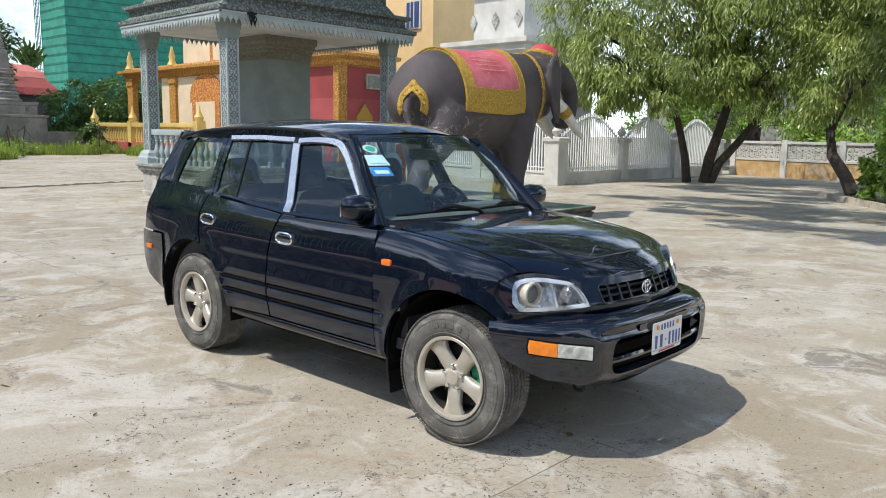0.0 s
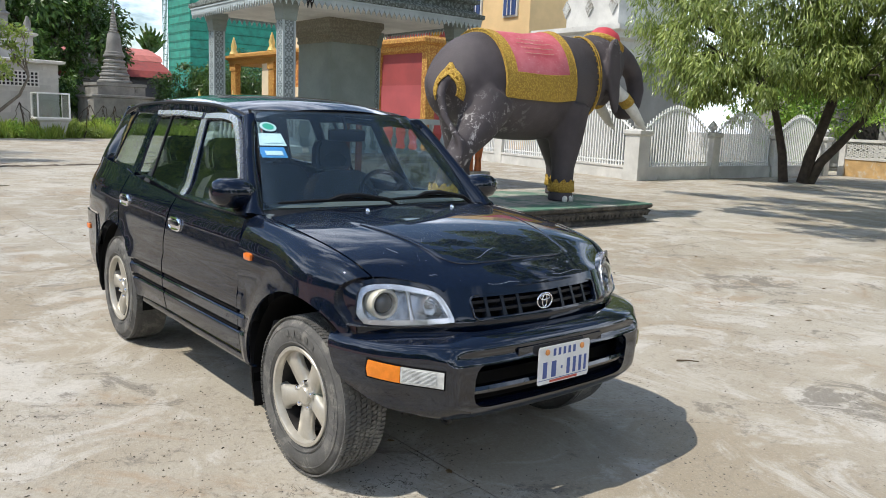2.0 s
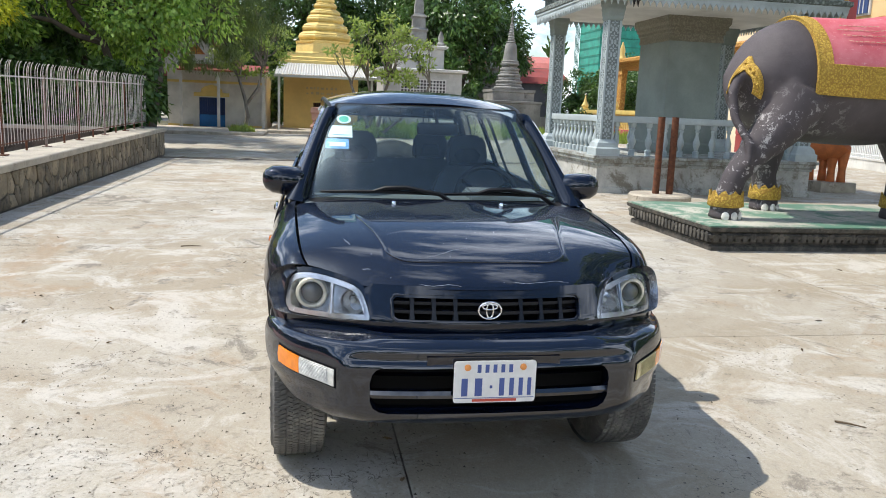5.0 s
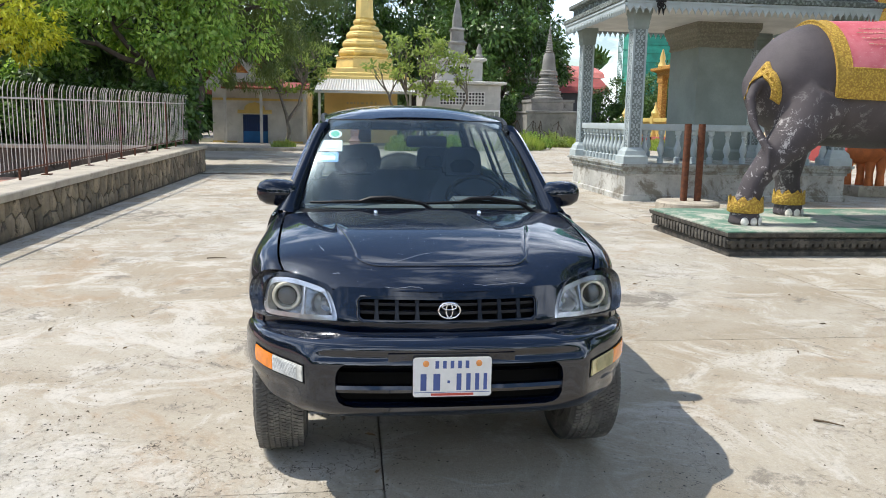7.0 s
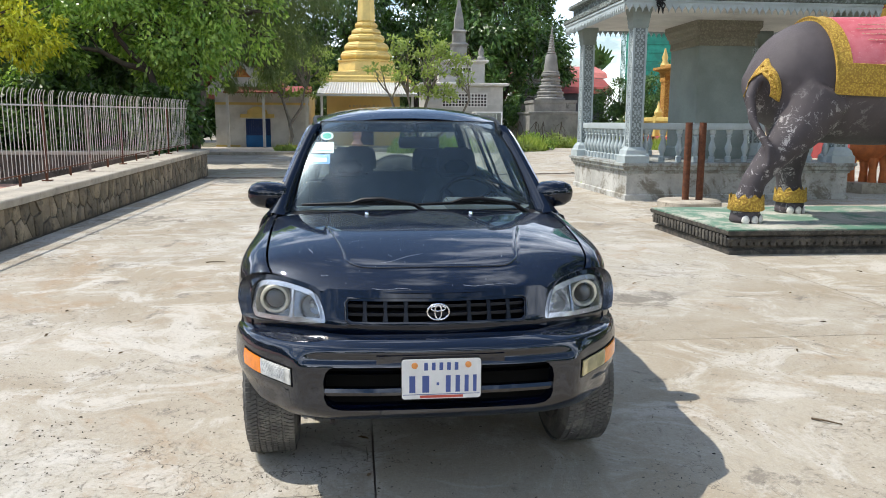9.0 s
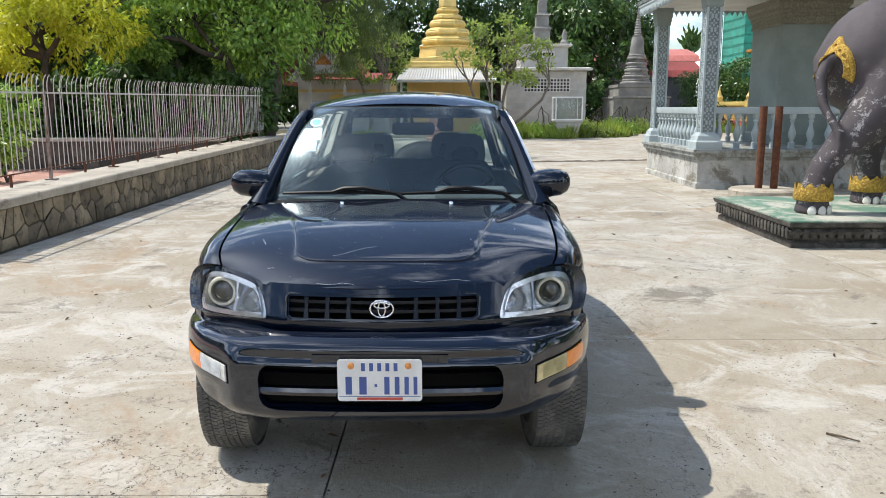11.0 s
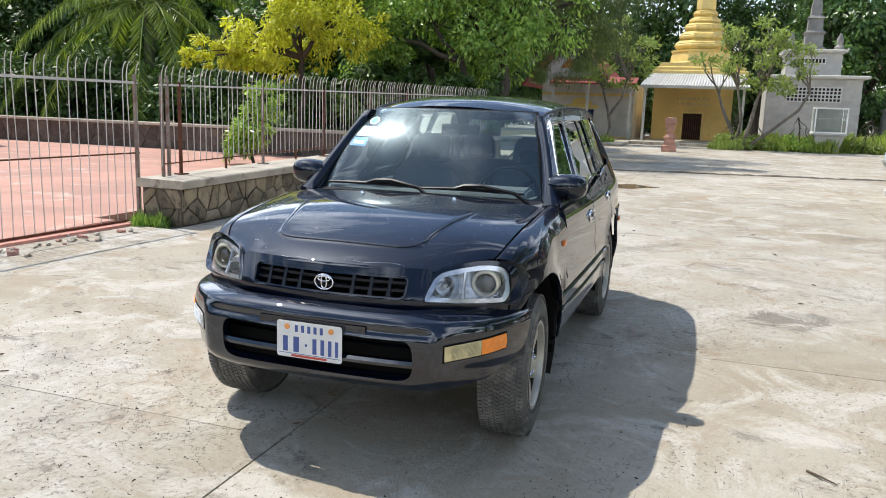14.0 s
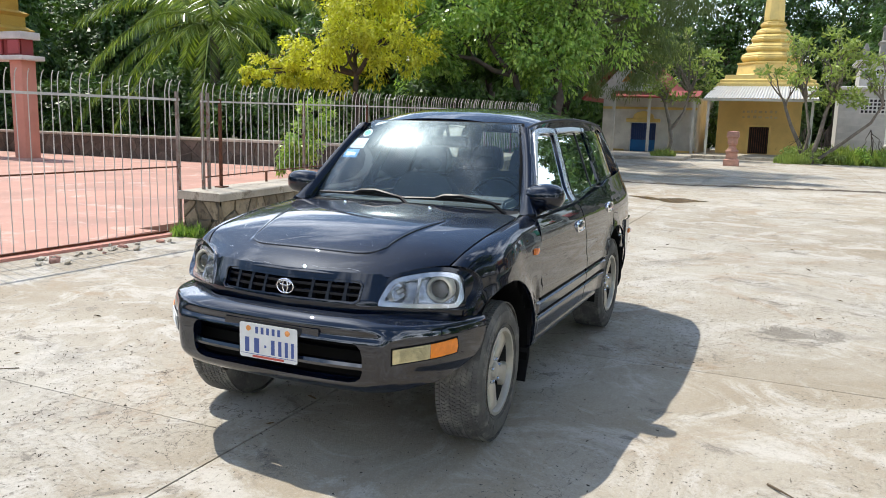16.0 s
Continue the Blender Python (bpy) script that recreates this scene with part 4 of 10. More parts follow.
        box(bm, -0.784, -0.774, min(s * 0.708, s * 0.848), max(s * 0.708, s * 0.848), 1.078, 1.168, 0.004)
        part("mirror_glass", bm, MIRROR, mir)
    # hood and nose
    ho = [(-0.455, -0.985)] + [(-0.455, w) for w in np.linspace(-0.9, 0.9, 13)] + [(-0.455, 0.985)] + [(x, 0.995) for x in np.linspace(-0.4, 0.38, 10)] + [(0.44, 0.993), (0.475, 0.975), (0.505, 0.945), (0.528, 0.905), (0.547, 0.86), (0.566, 0.79), (0.576, 0.74), (0.580, 0.67)] + [(0.578, w) for w in np.linspace(0.6, -0.6, 9)] + [(0.580, -0.67), (0.576, -0.74), (0.568, -0.79), (0.547, -0.86), (0.528, -0.905), (0.505, -0.945), (0.475, -0.975), (0.44, -0.993)] + [(x, -0.995) for x in np.linspace(0.38, -0.4, 10)]
    hood = part("hood", panel([ho], hood_place, 0.010, 0.0145, fold=0.006, inward=(0, 0, -1)), PAINT, car, "glossy black hood with a raised middle field", smooth=50)
    # pressed line round the raised field
    edge = [(x, 0.358 + 0.12 * step(0.42, -0.30, x)) for x in np.linspace(-0.10, 0.35, 12)]
    edge += [(0.398, 0.338)] + [(0.440 - 1.8 * max(0.0, abs(y) - 0.22) ** 2 - 0.004, y) for y in np.linspace(0.30, 0.0, 8)]
    edge = edge + [(x, -y) for x, y in edge[::-1][1:]]
    bm = bmesh.new()
    tube(bm, [Vector(hood_place(x, y / HOOD_Y(x))) - Vector((0, 0, 0.0002)) for x, y in smooth_line(edge, 3)], 0.0044, 10)
    part("pressed_line", bm, BUMPER_PAINT, hood, smooth=180)
    for sx in (-1, 1):
        bm = bmesh.new()
        x, y = -0.335, sx * 0.262
        z = hood_place(x, y / HOOD_Y(x))[2]
        lathe(bm, [(0.011, -0.004), (0.011, 0.006), (0.006, 0.014)], 12, Matrix.Translation((x, y, z)))
        part("washer_nozzle", bm, CHROME, hood)

    # pale scratches and stone chips in the lacquer
    pale = plain("scratched_lacquer", (0.34, 0.36, 0.39), 0.5, var=0.25, scale=30)
    rnd = random.Random(12)
    for (xa, ya), (xb, yb) in (((0.405, -0.215), (0.335, -0.04)), ((0.558, -0.255), (0.566, -0.10)), ((0.545, 0.10), (0.552, 0.33)), ((0.20, -0.52), (0.26, -0.50)), ((0.47, -0.46), (0.48, -0.43))):
        bm = bmesh.new()
        pts = [(xa + (xb - xa) * k / 9 + 0.006 * math.sin(k * 0.7) + rnd.uniform(-0.0015, 0.0015), ya + (yb - ya) * k / 9) for k in range(10)]
        tube(bm, [Vector(hood_place(x, y / HOOD_Y(x))) for x, y in pts], [0.0003] + [0.0009] * 8 + [0.0003], 5)
        part("paint_scratch", bm, pale, hood)
    bm = bmesh.new()
    for k in range(60):
        x, w = rnd.uniform(-0.1, 0.56), rnd.uniform(-0.85, 0.85)
        bmesh.ops.create_icosphere(bm, subdivisions=1, radius=rnd.uniform(0.0008, 0.0019), matrix=Matrix.Translation(hood_place(x, w)))
    tagged(part("paint_chips", bm, pale, hood), "tiny pale stone chips in the paint", kind="stuff")

    def nose_place(y, z):
        return (face_x(y, z), y, z)

    go = [(-0.45, 0.698), (0.45, 0.698), (0.440, 0.75), (0.445, 0.80), (0.462, 0.845), (0.43, 0.866), (0.30, 0.866), (-0.30, 0.866), (-0.43, 0.866), (-0.462, 0.845), (-0.445, 0.80), (-0.440, 0.75)]
    gi = [(-0.340, 0.737), (0.340, 0.737), (0.362, 0.752), (0.366, 0.818), (0.350, 0.836), (-0.350, 0.836), (-0.366, 0.818), (-0.362, 0.752)]
    part("nose_panel", panel(ring_halves(go, gi, 0.0), nose_place, 0.03, 0.02, fold=0.05, inward=(-1, 0, 0)), PAINT, car, smooth=45)
    # grille
    grille = part("grille", panel(ring_halves(inset(gi, -0.004), inset(gi, 0.012), 0.0), lambda y, z: (face_x(y, z) - 0.004, y, z), 0.05, 0.02, fold=0.03, inward=(-1, 0, 0)), PAINT, car, "black grille with thin slats", smooth=30)
    bm = bmesh.new()
    rim_line = inset(gi, 0.003)
    tube(bm, [(face_x(y, z) + 0.001, y, z) for y, z in rim_line + rim_line[:1]], 0.0045, 8, False, up=(1, 0, 0))
    part("grille_frame", bm, BUMPER_PAINT, grille, smooth=60)
    for z in (0.772, 0.803):
        bm = bmesh.new()
        for k in range(-12, 12):
            y0, y1 = k * 0.0292, (k + 1) * 0.0292
            for a in ((z - 0.006, z + 0.006),):
                x0, x1 = face_x(y0, z) - 0.018, face_x(y1, z) - 0.018
                q = [bm.verts.new(p) for p in ((x0, y0, a[0]), (x1, y1, a[0]), (x1, y1, a[1]), (x0, y0, a[1]), (x0 - 0.03, y0, a[0]), (x1 - 0.03, y1, a[0]), (x1 - 0.03, y1, a[1]), (x0 - 0.03, y0, a[1]))]
                for f in ((0, 1, 2, 3), (4, 0, 3, 7), (3, 2, 6, 7), (0, 4, 5, 1)):
                    bm.faces.new([q[i] for i in f])
        part("grille_slat", normals(bm), GRILLE_BLACK, grille, smooth=0)
    for y in (-0.285, -0.205, -0.125, 0.125, 0.205, 0.285):
        bm = bmesh.new()
        prism(bm, [(y - 0.010, 0.738), (y + 0.010, 0.738), (y + 0.006, 0.787), (y + 0.010, 0.836), (y - 0.010, 0.836), (y - 0.006, 0.787)], lambda u, v, d: (face_x(u, v) - d, u, v), 0.045, 0.014)
        part("grille_rib", normals(bm), GRILLE_BLACK, grille, smooth=0)
    bm = bmesh.new()
    box(bm, 0.42, 0.52, -0.385, 0.385, 0.66, 0.83)
    part("radiator", bm, RUBBER_SEAL, car)
    bm = bmesh.new()
    box(bm, 0.46, 0.58, -0.56, 0.56, 0.40, 0.66)
    part("intake_backing", bm, RUBBER_SEAL, car)
    # emblem: three rings as plain shapes
    bm = bmesh.new()
    ex = face_x(0, 0.784) - 0.006

    def oval(ry, rz, cz, r, n=36):
        pts = [(ex + 0.004, ry * math.cos(2 * math.pi * i / n), cz + rz * math.sin(2 * math.pi * i / n)) for i in range(n + 1)]
        tube(bm, pts, r, 6, False, up=(1, 0, 0))
    oval(0.043, 0.032, 0.786, 0.0042)
    oval(0.013, 0.028, 0.786, 0.0034)
    oval(0.028, 0.0105, 0.800, 0.0034)
    part("emblem", bm, CHROME, grille, "chrome oval emblem", smooth=180)
    # headlamps
    for s in (-1, 1):
        hl = [(0.436, 0.738), (0.57, 0.729), (0.715, 0.727), (0.735, 0.735), (0.746, 0.757), (0.748, 0.79), (0.742, 0.830), (0.720, 0.860), (0.678, 0.876), (0.62, 0.877), (0.56, 0.868), (0.508, 0.856), (0.477, 0.841), (0.458, 0.812), (0.444, 0.772)]
        hl = [(s * y, z) for y, z, *_ in smooth_line([(y, z, 0) for y, z in hl[1:]] + [(hl[0][0], hl[0][1], 0)], 2)]

        def lens_place(y, z, off=0.0):
            return (face_x(y, z) + off, y, z)
        lamp = part("headlamp", panel([inset(hl, -0.004)], lambda y, z: (face_x(y, z) - 0.075, y, z), 0.04, 0.03, fold=-0.07, inward=(-1, 0, 0)), LAMP_DARK, car, "clear headlamp with a round projector and halo ring", smooth=30)
        part("lamp_bezel", panel(ring_halves(hl, inset(hl, 0.019), s * 0.6), lambda y, z: (face_x(y, z) - 0.003, y, z), 0.02, 0.03, fold=0.045, inward=(-1, 0, 0)), LAMP_BEZEL, lamp, "bright lamp surround", smooth=40)
        bm = panel([inset(hl, 0.001)], lambda y, z: (face_x(y, z) + 0.003, y, z), 0.03, 0.03, fold=0, inward=(-1, 0, 0))
        part("lamp_lens", bm, LENS_GLASS, lamp, "clear lens", smooth=180).visible_shadow = False
        cx = Vector((face_x(0.648, 0.80) - 0.045, s * 0.648, 0.800))
        m = look(cx, cx + Vector((-1.0, -s * 0.12, 0)))
        bm = bmesh.new()
        lathe(bm, [(0.060, -0.04), (0.060, 0.012), (0.056, 0.018), (0.047, 0.018), (0.043, 0.008), (0.043, -0.04)], 32, m)
        part("halo_ring", normals(bm), HALO, lamp, "pale halo ring", smooth=40)
        bm = bmesh.new()
        lathe(bm, [(0.041, -0.02), (0.041, 0.0), (0.036, 0.012), (0.024, 0.020), (0.010, 0.024), (0.001, 0.0245)], 28, m)
        part("projector_lens", normals(bm), PROJECTOR, lamp, "round projector lens", smooth=60)
        bm = bmesh.new()
        tube(bm, [(face_x(0.57, z) - 0.02, s * (0.578 - 0.06 * (z - 0.73)), z) for z in (0.738, 0.77, 0.80, 0.83, 0.862)], [0.012, 0.008, 0.007, 0.008, 0.013], 8)
        part("lamp_divider", bm, LAMP_BEZEL, lamp)
        cy = 0.495
        c2 = Vector((face_x(cy, 0.79) - 0.05, s * cy, 0.792))
        bm = bmesh.new()
        lathe(bm, [(0.05, 0.035), (0.044, 0.0), (0.028, -0.02), (0.008, -0.026)], 20, look(c2, c2 + Vector((-1, 0, 0))), cap=False)
        part("inner_reflector", normals(bm), REFLECTOR, lamp, smooth=60)
        bm = bmesh.new()
        lathe(bm, [(0.010, -0.02), (0.010, 0.02), (0.004, 0.028)], 10, look(c2, c2 + Vector((-1, 0, 0))))
        part("bulb", bm, CLEAR_LENS, lamp)
        part("lamp_surround", panel(ring_halves(inset(hl, -0.020), inset(hl, -0.003), s * 0.6), lambda y, z: (face_x(y, z) - 0.001, y, z), 0.02, 0.02, fold=0.05, inward=(-1, 0, 0)), PAINT, car, smooth=40)
        # dark filler under the lamp
        fl = [(s * y, z) for y, z in ((0.405, 0.700), (0.57, 0.694), (0.745, 0.690), (0.775, 0.715), (0.735, 0.720), (0.57, 0.722), (0.415, 0.733))]
        part("lamp_filler", panel([fl], lambda y, z: (face_x(y, z) - 0.004, y, z), 0.04, 0.02, inward=(-1, 0, 0)), PAINT, car)
    # bumper with the open intake
    iw = 0.435
    upper = [(-iw + 0.025, 0.603), (iw - 0.025, 0.603), (iw + 0.06, 0.603), (0.80, 0.603), (PLAN_END - 0.18, 0.603), (PLAN_END - 0.165, 0.64), (PLAN_END - 0.15, 0.705), (-PLAN_END + 0.15, 0.705), (-PLAN_END + 0.165, 0.64), (-PLAN_END + 0.18, 0.603), (-0.80, 0.603), (-iw - 0.06, 0.603)]
    lower = lambda s: [(s * (iw - 0.025), 0.603), (s * (iw + 0.06), 0.603), (s * 0.80, 0.603), (s * (PLAN_END - 0.18), 0.603), (s * (PLAN_END - 0.205), 0.55), (s * (PLAN_END - 0.26), 0.505), (s * (PLAN_END - 0.34), 0.465), (s * (PLAN_END - 0.44), 0.428), (s * 0.60, 0.398), (s * 0.50, 0.382), (s * 0.40, 0.376), (s * 0.40, 0.405), (s * (iw - 0.055), 0.430), (s * (iw - 0.020), 0.437), (s * (iw + 0.002), 0.452), (s * (iw + 0.012), 0.480), (s * (iw + 0.012), 0.550), (s * (iw + 0.004), 0.580), (s * (iw - 0.010), 0.596)]
    chin = [(-0.40, 0.376), (0.40, 0.376), (0.40, 0.405), (iw - 0.055, 0.430), (-iw + 0.055, 0.430), (-0.40, 0.405)]
    bumper = part("front_bumper", panel([upper, lower(1), lower(-1), chin], bumper_place, 0.018, 0.014, fold=0.05, inward=(-1, 0, 0), cuts=[0.382, 0.390, 0.398, 0.409, 0.613, 0.625, 0.637, 0.648, 0.653, 0.663, 0.667, 0.677, 0.681, 0.690, 0.694, 0.697, 0.701, 0.703]), BUMPER_PAINT, car, "glossy black front bumper with a wide intake", smooth=40)
    for z0, z1, back in ((0.487, 0.515, 0.012), (0.437, 0.446, 0.03), (0.585, 0.594, 0.05), (0.555, 0.561, 0.06)):
        bm = bmesh.new()
        prev = None
        for k in range(25):
            a = -0.455 + 0.91 * k / 24
            p = Vector(bumper_place(a, 0.5)) - Vector((back, 0, 0))
            q = [bm.verts.new((p.x, p.y, z0)), bm.verts.new((p.x + 0.006, p.y, (z0 + z1) / 2)), bm.verts.new((p.x, p.y, z1)), bm.verts.new((p.x - 0.03, p.y, z1)), bm.verts.new((p.x - 0.03, p.y, z0))]
            if prev:
                bridge(bm, prev, q)
            prev = q
        part("intake_bar", normals(bm), BUMPER_PAINT, bumper, smooth=40)
    bm = bmesh.new()
    prism(bm, [(-0.245, 0.613), (0.245, 0.613), (0.245, 0.645), (-0.245, 0.645)], lambda u, v, d: (bumper_place(u, 0.62)[0] + d, u, v), -0.004, 0.004)
    part("plate_carrier", normals(bm), BUMPER_PAINT, bumper)
    # lamps in the bumper: amber outside, clear or yellowed inside
    for s, clear, note in ((-1, CLEAR_LENS, "clear ribbed bumper lamp with an amber end"), (1, YELLOWED_LENS, "yellowed bumper lamp with an amber end")):
        a0, a1, am = 0.575, 0.865, 0.735
        def skew(a, z):
            return bumper_place(s * a, z + 0.10 * (a - 0.72))
        fog = part("bumper_lamp", panel([[(a0 - 0.006, 0.534), (a1 + 0.006, 0.534), (a1 + 0.012, 0.565), (a1 + 0.006, 0.610), (a0 - 0.006, 0.610)]], lambda a, z: tuple(Vector(skew(a, z)) + Vector((0.0015, s * 0.0012, 0))), 0.03, 0.03, fold=0.02, inward=(-1, -s * 0.6, 0)), RUBBER_SEAL, bumper, note)
        def on(a, z):
            return tuple(Vector(skew(a, z)) + Vector((0.006, s * 0.005, 0)))
        part("clear_lens", panel([[(a0, 0.541), (am, 0.541), (am, 0.603), (a0, 0.603)]], on, 0.03, 0.03, fold=0.012, inward=(-1, -s * 0.6, 0)), clear, fog)
        part("amber_lens", panel([[(am + 0.002, 0.541), (a1, 0.541), (a1 + 0.006, 0.57), (a1, 0.603), (am + 0.002, 0.603)]], on, 0.03, 0.03, fold=0.012, inward=(-1, -s * 0.6, 0)), AMBER, fog, "amber turn signal lens")
        bm = bmesh.new()
        for k in range(11):
            z = 0.548 + k * 0.0049
            pts = [Vector(on(a0 + 0.028 + (am - a0 - 0.032) * j / 4, z)) + Vector((0.001, s * 0.001, 0)) for j in range(5)]
            tube(bm, pts, 0.0014, 4)
        part("lens_rib", bm, clear, fog)
    # number plate with plain bars for the characters
    plate = thing("number_plate", "white number plate with blue characters and a red line", "number plate")
    px = 0.735
    bm = bmesh.new()
    rim = [(cy + 0.012 * math.cos(radians(a0 + 18 * k)), cz + 0.012 * math.sin(radians(a0 + 18 * k))) for cy, cz, a0 in ((0.139, 0.624, 0), (-0.139, 0.624, 90), (-0.139, 0.492, 180), (0.139, 0.492, 270)) for k in range(6)]
    prism(bm, rim, lambda u, v, d: (px + d, u, v), -0.002, 0.0)
    part("plate_sheet", normals(bm), PLATE_WHITE, plate)
    bm = bmesh.new()
    for y0, y1, z0, z1 in [(-0.130, -0.092, 0.505, 0.571), (-0.082, -0.038, 0.505, 0.571), (-0.022, -0.006, 0.533, 0.544), (0.010, 0.041, 0.505, 0.571), (0.048, 0.076, 0.505, 0.571), (0.083, 0.109, 0.505, 0.571), (0.116, 0.139, 0.505, 0.571)]:
        box(bm, px, px + 0.0012, y0 + 0.2 * (y1 - y0), y1 - 0.2 * (y1 - y0), z0, z1)
    for k in range(5):
        box(bm, px, px + 0.0012, -0.066 + k * 0.029, -0.052 + k * 0.029, 0.592, 0.622)
    box(bm, px, px + 0.0012, -0.146, 0.146, 0.4965, 0.4985)
    part("character_bar", bm, INK_BLUE, plate)
    bm = bmesh.new()
    box(bm, px, px + 0.0012, -0.082, 0.082, 0.484, 0.4935)
    part("small_text_bar", bm, INK_RED, plate)
    for y in (-0.102, 0.102):
        bm = bmesh.new()
        lathe(bm, [(0.012, 0), (0.012, 0.004), (0.006, 0.007)], 14, pose(px, y, 0.612, 0, 90, 0))
        part("plate_bolt", bm, BOLT_ORANGE, plate)
    # windscreen, roof, back
    wx, wz = curve([(0, -0.585), (0.5, -0.815), (1, -1.035)]), curve([(0, 1.052), (0.5, 1.300), (1, 1.522)])

    def screen_place(y, t):
        half = 0.672 - 0.162 * t
        k = (y / half) if half else 0
        return (wx(t) + 0.025 * math.sin(math.pi * t) - 0.052 * k * k - 0.040 * k ** 6 + 0.035, y, wz(t) + 0.018 * math.sin(math.pi * t) - 0.004 * k * k)
    so = [(-0.66, 0.0), (0.66, 0.0), (0.505, 1.0), (-0.505, 1.0)]
    screen = part("windscreen", panel([so], screen_place, 0.05, 0.06, fold=0, inward=(-1, 0, -1)), WINDSCREEN, car, "clear windscreen with stickers in the corner", smooth=180)
    screen.visible_shadow = False
    si = []
    for cy, ct, a0 in ((0.612, 0.085, -90), (0.468, 0.920, 0), (-0.468, 0.920, 90), (-0.612, 0.085, 180)):
        for k in range(6):
            a = radians(a0 + 18 * k)
            t = ct + 0.065 * math.sin(a)
            si.append((cy + 0.036 * math.cos(a) - math.copysign(0.158 * (t - ct), cy), t))
    part("screen_border", panel(ring_halves([(-0.672, -0.02), (0.672, -0.02), (0.515, 1.02), (-0.515, 1.02)], si, 0.0), lambda y, t: tuple(Vector(screen_place(y, t)) - Vector((0.003, 0, 0.003))), 0.05, 0.06, fold=0, inward=(-1, 0, -1)), RUBBER_SEAL, screen, smooth=180)
    zr = curve([(-3.10, 1.520), (-2.95, 1.560), (-2.6, 1.602), (-2.0, 1.622), (-1.5, 1.612), (-1.2, 1.583), (-1.03, 1.540)])
    yr = curve([(-3.10, 0.525), (-2.9, 0.545), (-1.5, 0.556), (-1.1, 0.530), (-1.02, 0.508)])

    def roof_place(x, w):
        return (x - 0.02 * w * w * step(-1.4, -1.0, x), w * (yr(x) + 0.012), zr(x) - 0.075 * abs(w) ** 2.6 + 0.0)
    ro = [(-3.08, w) for w in np.linspace(-1, 1, 9)] + [(x, 1.0) for x in np.linspace(-2.9, -1.15, 10)] + [(-1.03, w) for w in np.linspace(0.97, -0.97, 9)] + [(x, -1.0) for x in np.linspace(-1.15, -2.9, 10)]
    part("roof", panel([ro], roof_place, 0.06, 0.08, inward=(0, 0, -1)), PAINT, car, smooth=60)
    for s in (-1, 1):
        bm = bmesh.new()
        pts = [(x, s * (yr(x) + 0.010), zr(x) - 0.070) for x in np.linspace(-3.02, -1.06, 18)]
        pts += [(-0.98 - 0.0, s * 0.530, 1.452)]
        tube(bm, pts[:-1], 0.012, 8)
        part("drip_rail", bm, TRIM_BLACK, car)
        bm = bmesh.new()
        rows = []
        for x in np.linspace(-3.0, -0.99, 22):
            zt = zr(x) - 0.066
            rows.append([bm.verts.new((x, s * (yr(x) + 0.018), zt)), bm.verts.new((x, s * (glass_y(1.50) + 0.012 - 0.25 * max(0, -2.55 - x) ** 2 - 0.04 * step(-1.15, -0.99, x)), (zt + 1.480) / 2)), bm.verts.new((x, s * (glass_y(1.475) - 0.002 - 0.25 * max(0, -2.55 - x) ** 2 - 0.05 * step(-1.15, -0.99, x)), 1.480 - 0.03 * step(-1.12, -0.99, x)))])
        for a, b in zip(rows, rows[1:]):
            for j in range(2):
                bm.faces.new((a[j], a[j + 1], b[j + 1], b[j]))
        part("roof_side", normals(bm), PAINT, car, smooth=60)
    bk = [(-0.70, 0.45), (0.70, 0.45), (0.735, 0.79), (0.73, 1.05), (0.52, 1.52), (-0.52, 1.52), (-0.73, 1.05), (-0.735, 0.79)]
    bki = [(-0.64, 1.04), (0.64, 1.04), (0.52, 1.44), (-0.52, 1.44)]
    back_x = lambda z: -3.22 + 0.20 * max(0.0, z - 1.02) ** 1.0 + 0.05 * max(0, z - 1.2)
    part("tailgate", panel(ring_halves(bk, bki, 0.0), lambda y, z: (back_x(z) + 0.10 * y * y, y, z), 0.08, 0.08, inward=(1, 0, 0)), PAINT, car)
    part("rear_window", panel([inset(bki, -0.01)], lambda y, z: (back_x(z) + 0.006 + 0.10 * y * y, y, z), 0.08, 0.08, fold=0, inward=(1, 0, 0)), TINTED, car, smooth=180).visible_shadow = False
    for s in (-1, 1):
        bm = bmesh.new()
        rows = []
        for k in range(13):
            z = 1.03 + 0.50 * k / 12
            e = curve([(1.02, -3.13), (1.148, -3.07), (1.32, -3.03), (1.50, -2.97), (1.54, -2.95)])(z)
            yb = curve([(0.79, 0.735), (1.05, 0.73), (1.52, 0.52)])(z)
            p = Vector((e + 0.06, s * (glass_y(max(z, 1.12)) + 0.005 - 0.25 * max(0, -2.55 - e) ** 2), z))
            q = Vector((back_x(z) + 0.10 * yb * yb - 0.004, s * (yb - 0.02), z))
            mid = (p + q) / 2 + Vector((-0.018, s * 0.016, 0))
            rows.append([bm.verts.new(v) for v in (p, p * 0.4 + mid * 0.6 + Vector((-0.003, s * 0.004, 0)), mid, q * 0.4 + mid * 0.6 + Vector((-0.004, s * 0.003, 0)), q)])
        for a, b in zip(rows, rows[1:]):
            for j in range(4):
                bm.faces.new((a[j], a[j + 1], b[j + 1], b[j]))
        part("rear_corner", normals(bm), PAINT, car, smooth=60)
    bm = bmesh.new()
    box(bm, -3.30, -3.10, -0.74, 0.74, 0.44, 0.62, 0.04)
    part("rear_bumper", bm, PAINT, car)
    # cowl, wipers
    bm = bmesh.new()
    rows = []
    for k in range(21):
        w = -1 + 0.1 * k
        p, q = Vector(hood_place(-0.455, w * 0.98)), Vector(screen_place(0.655 * w, 0.02))
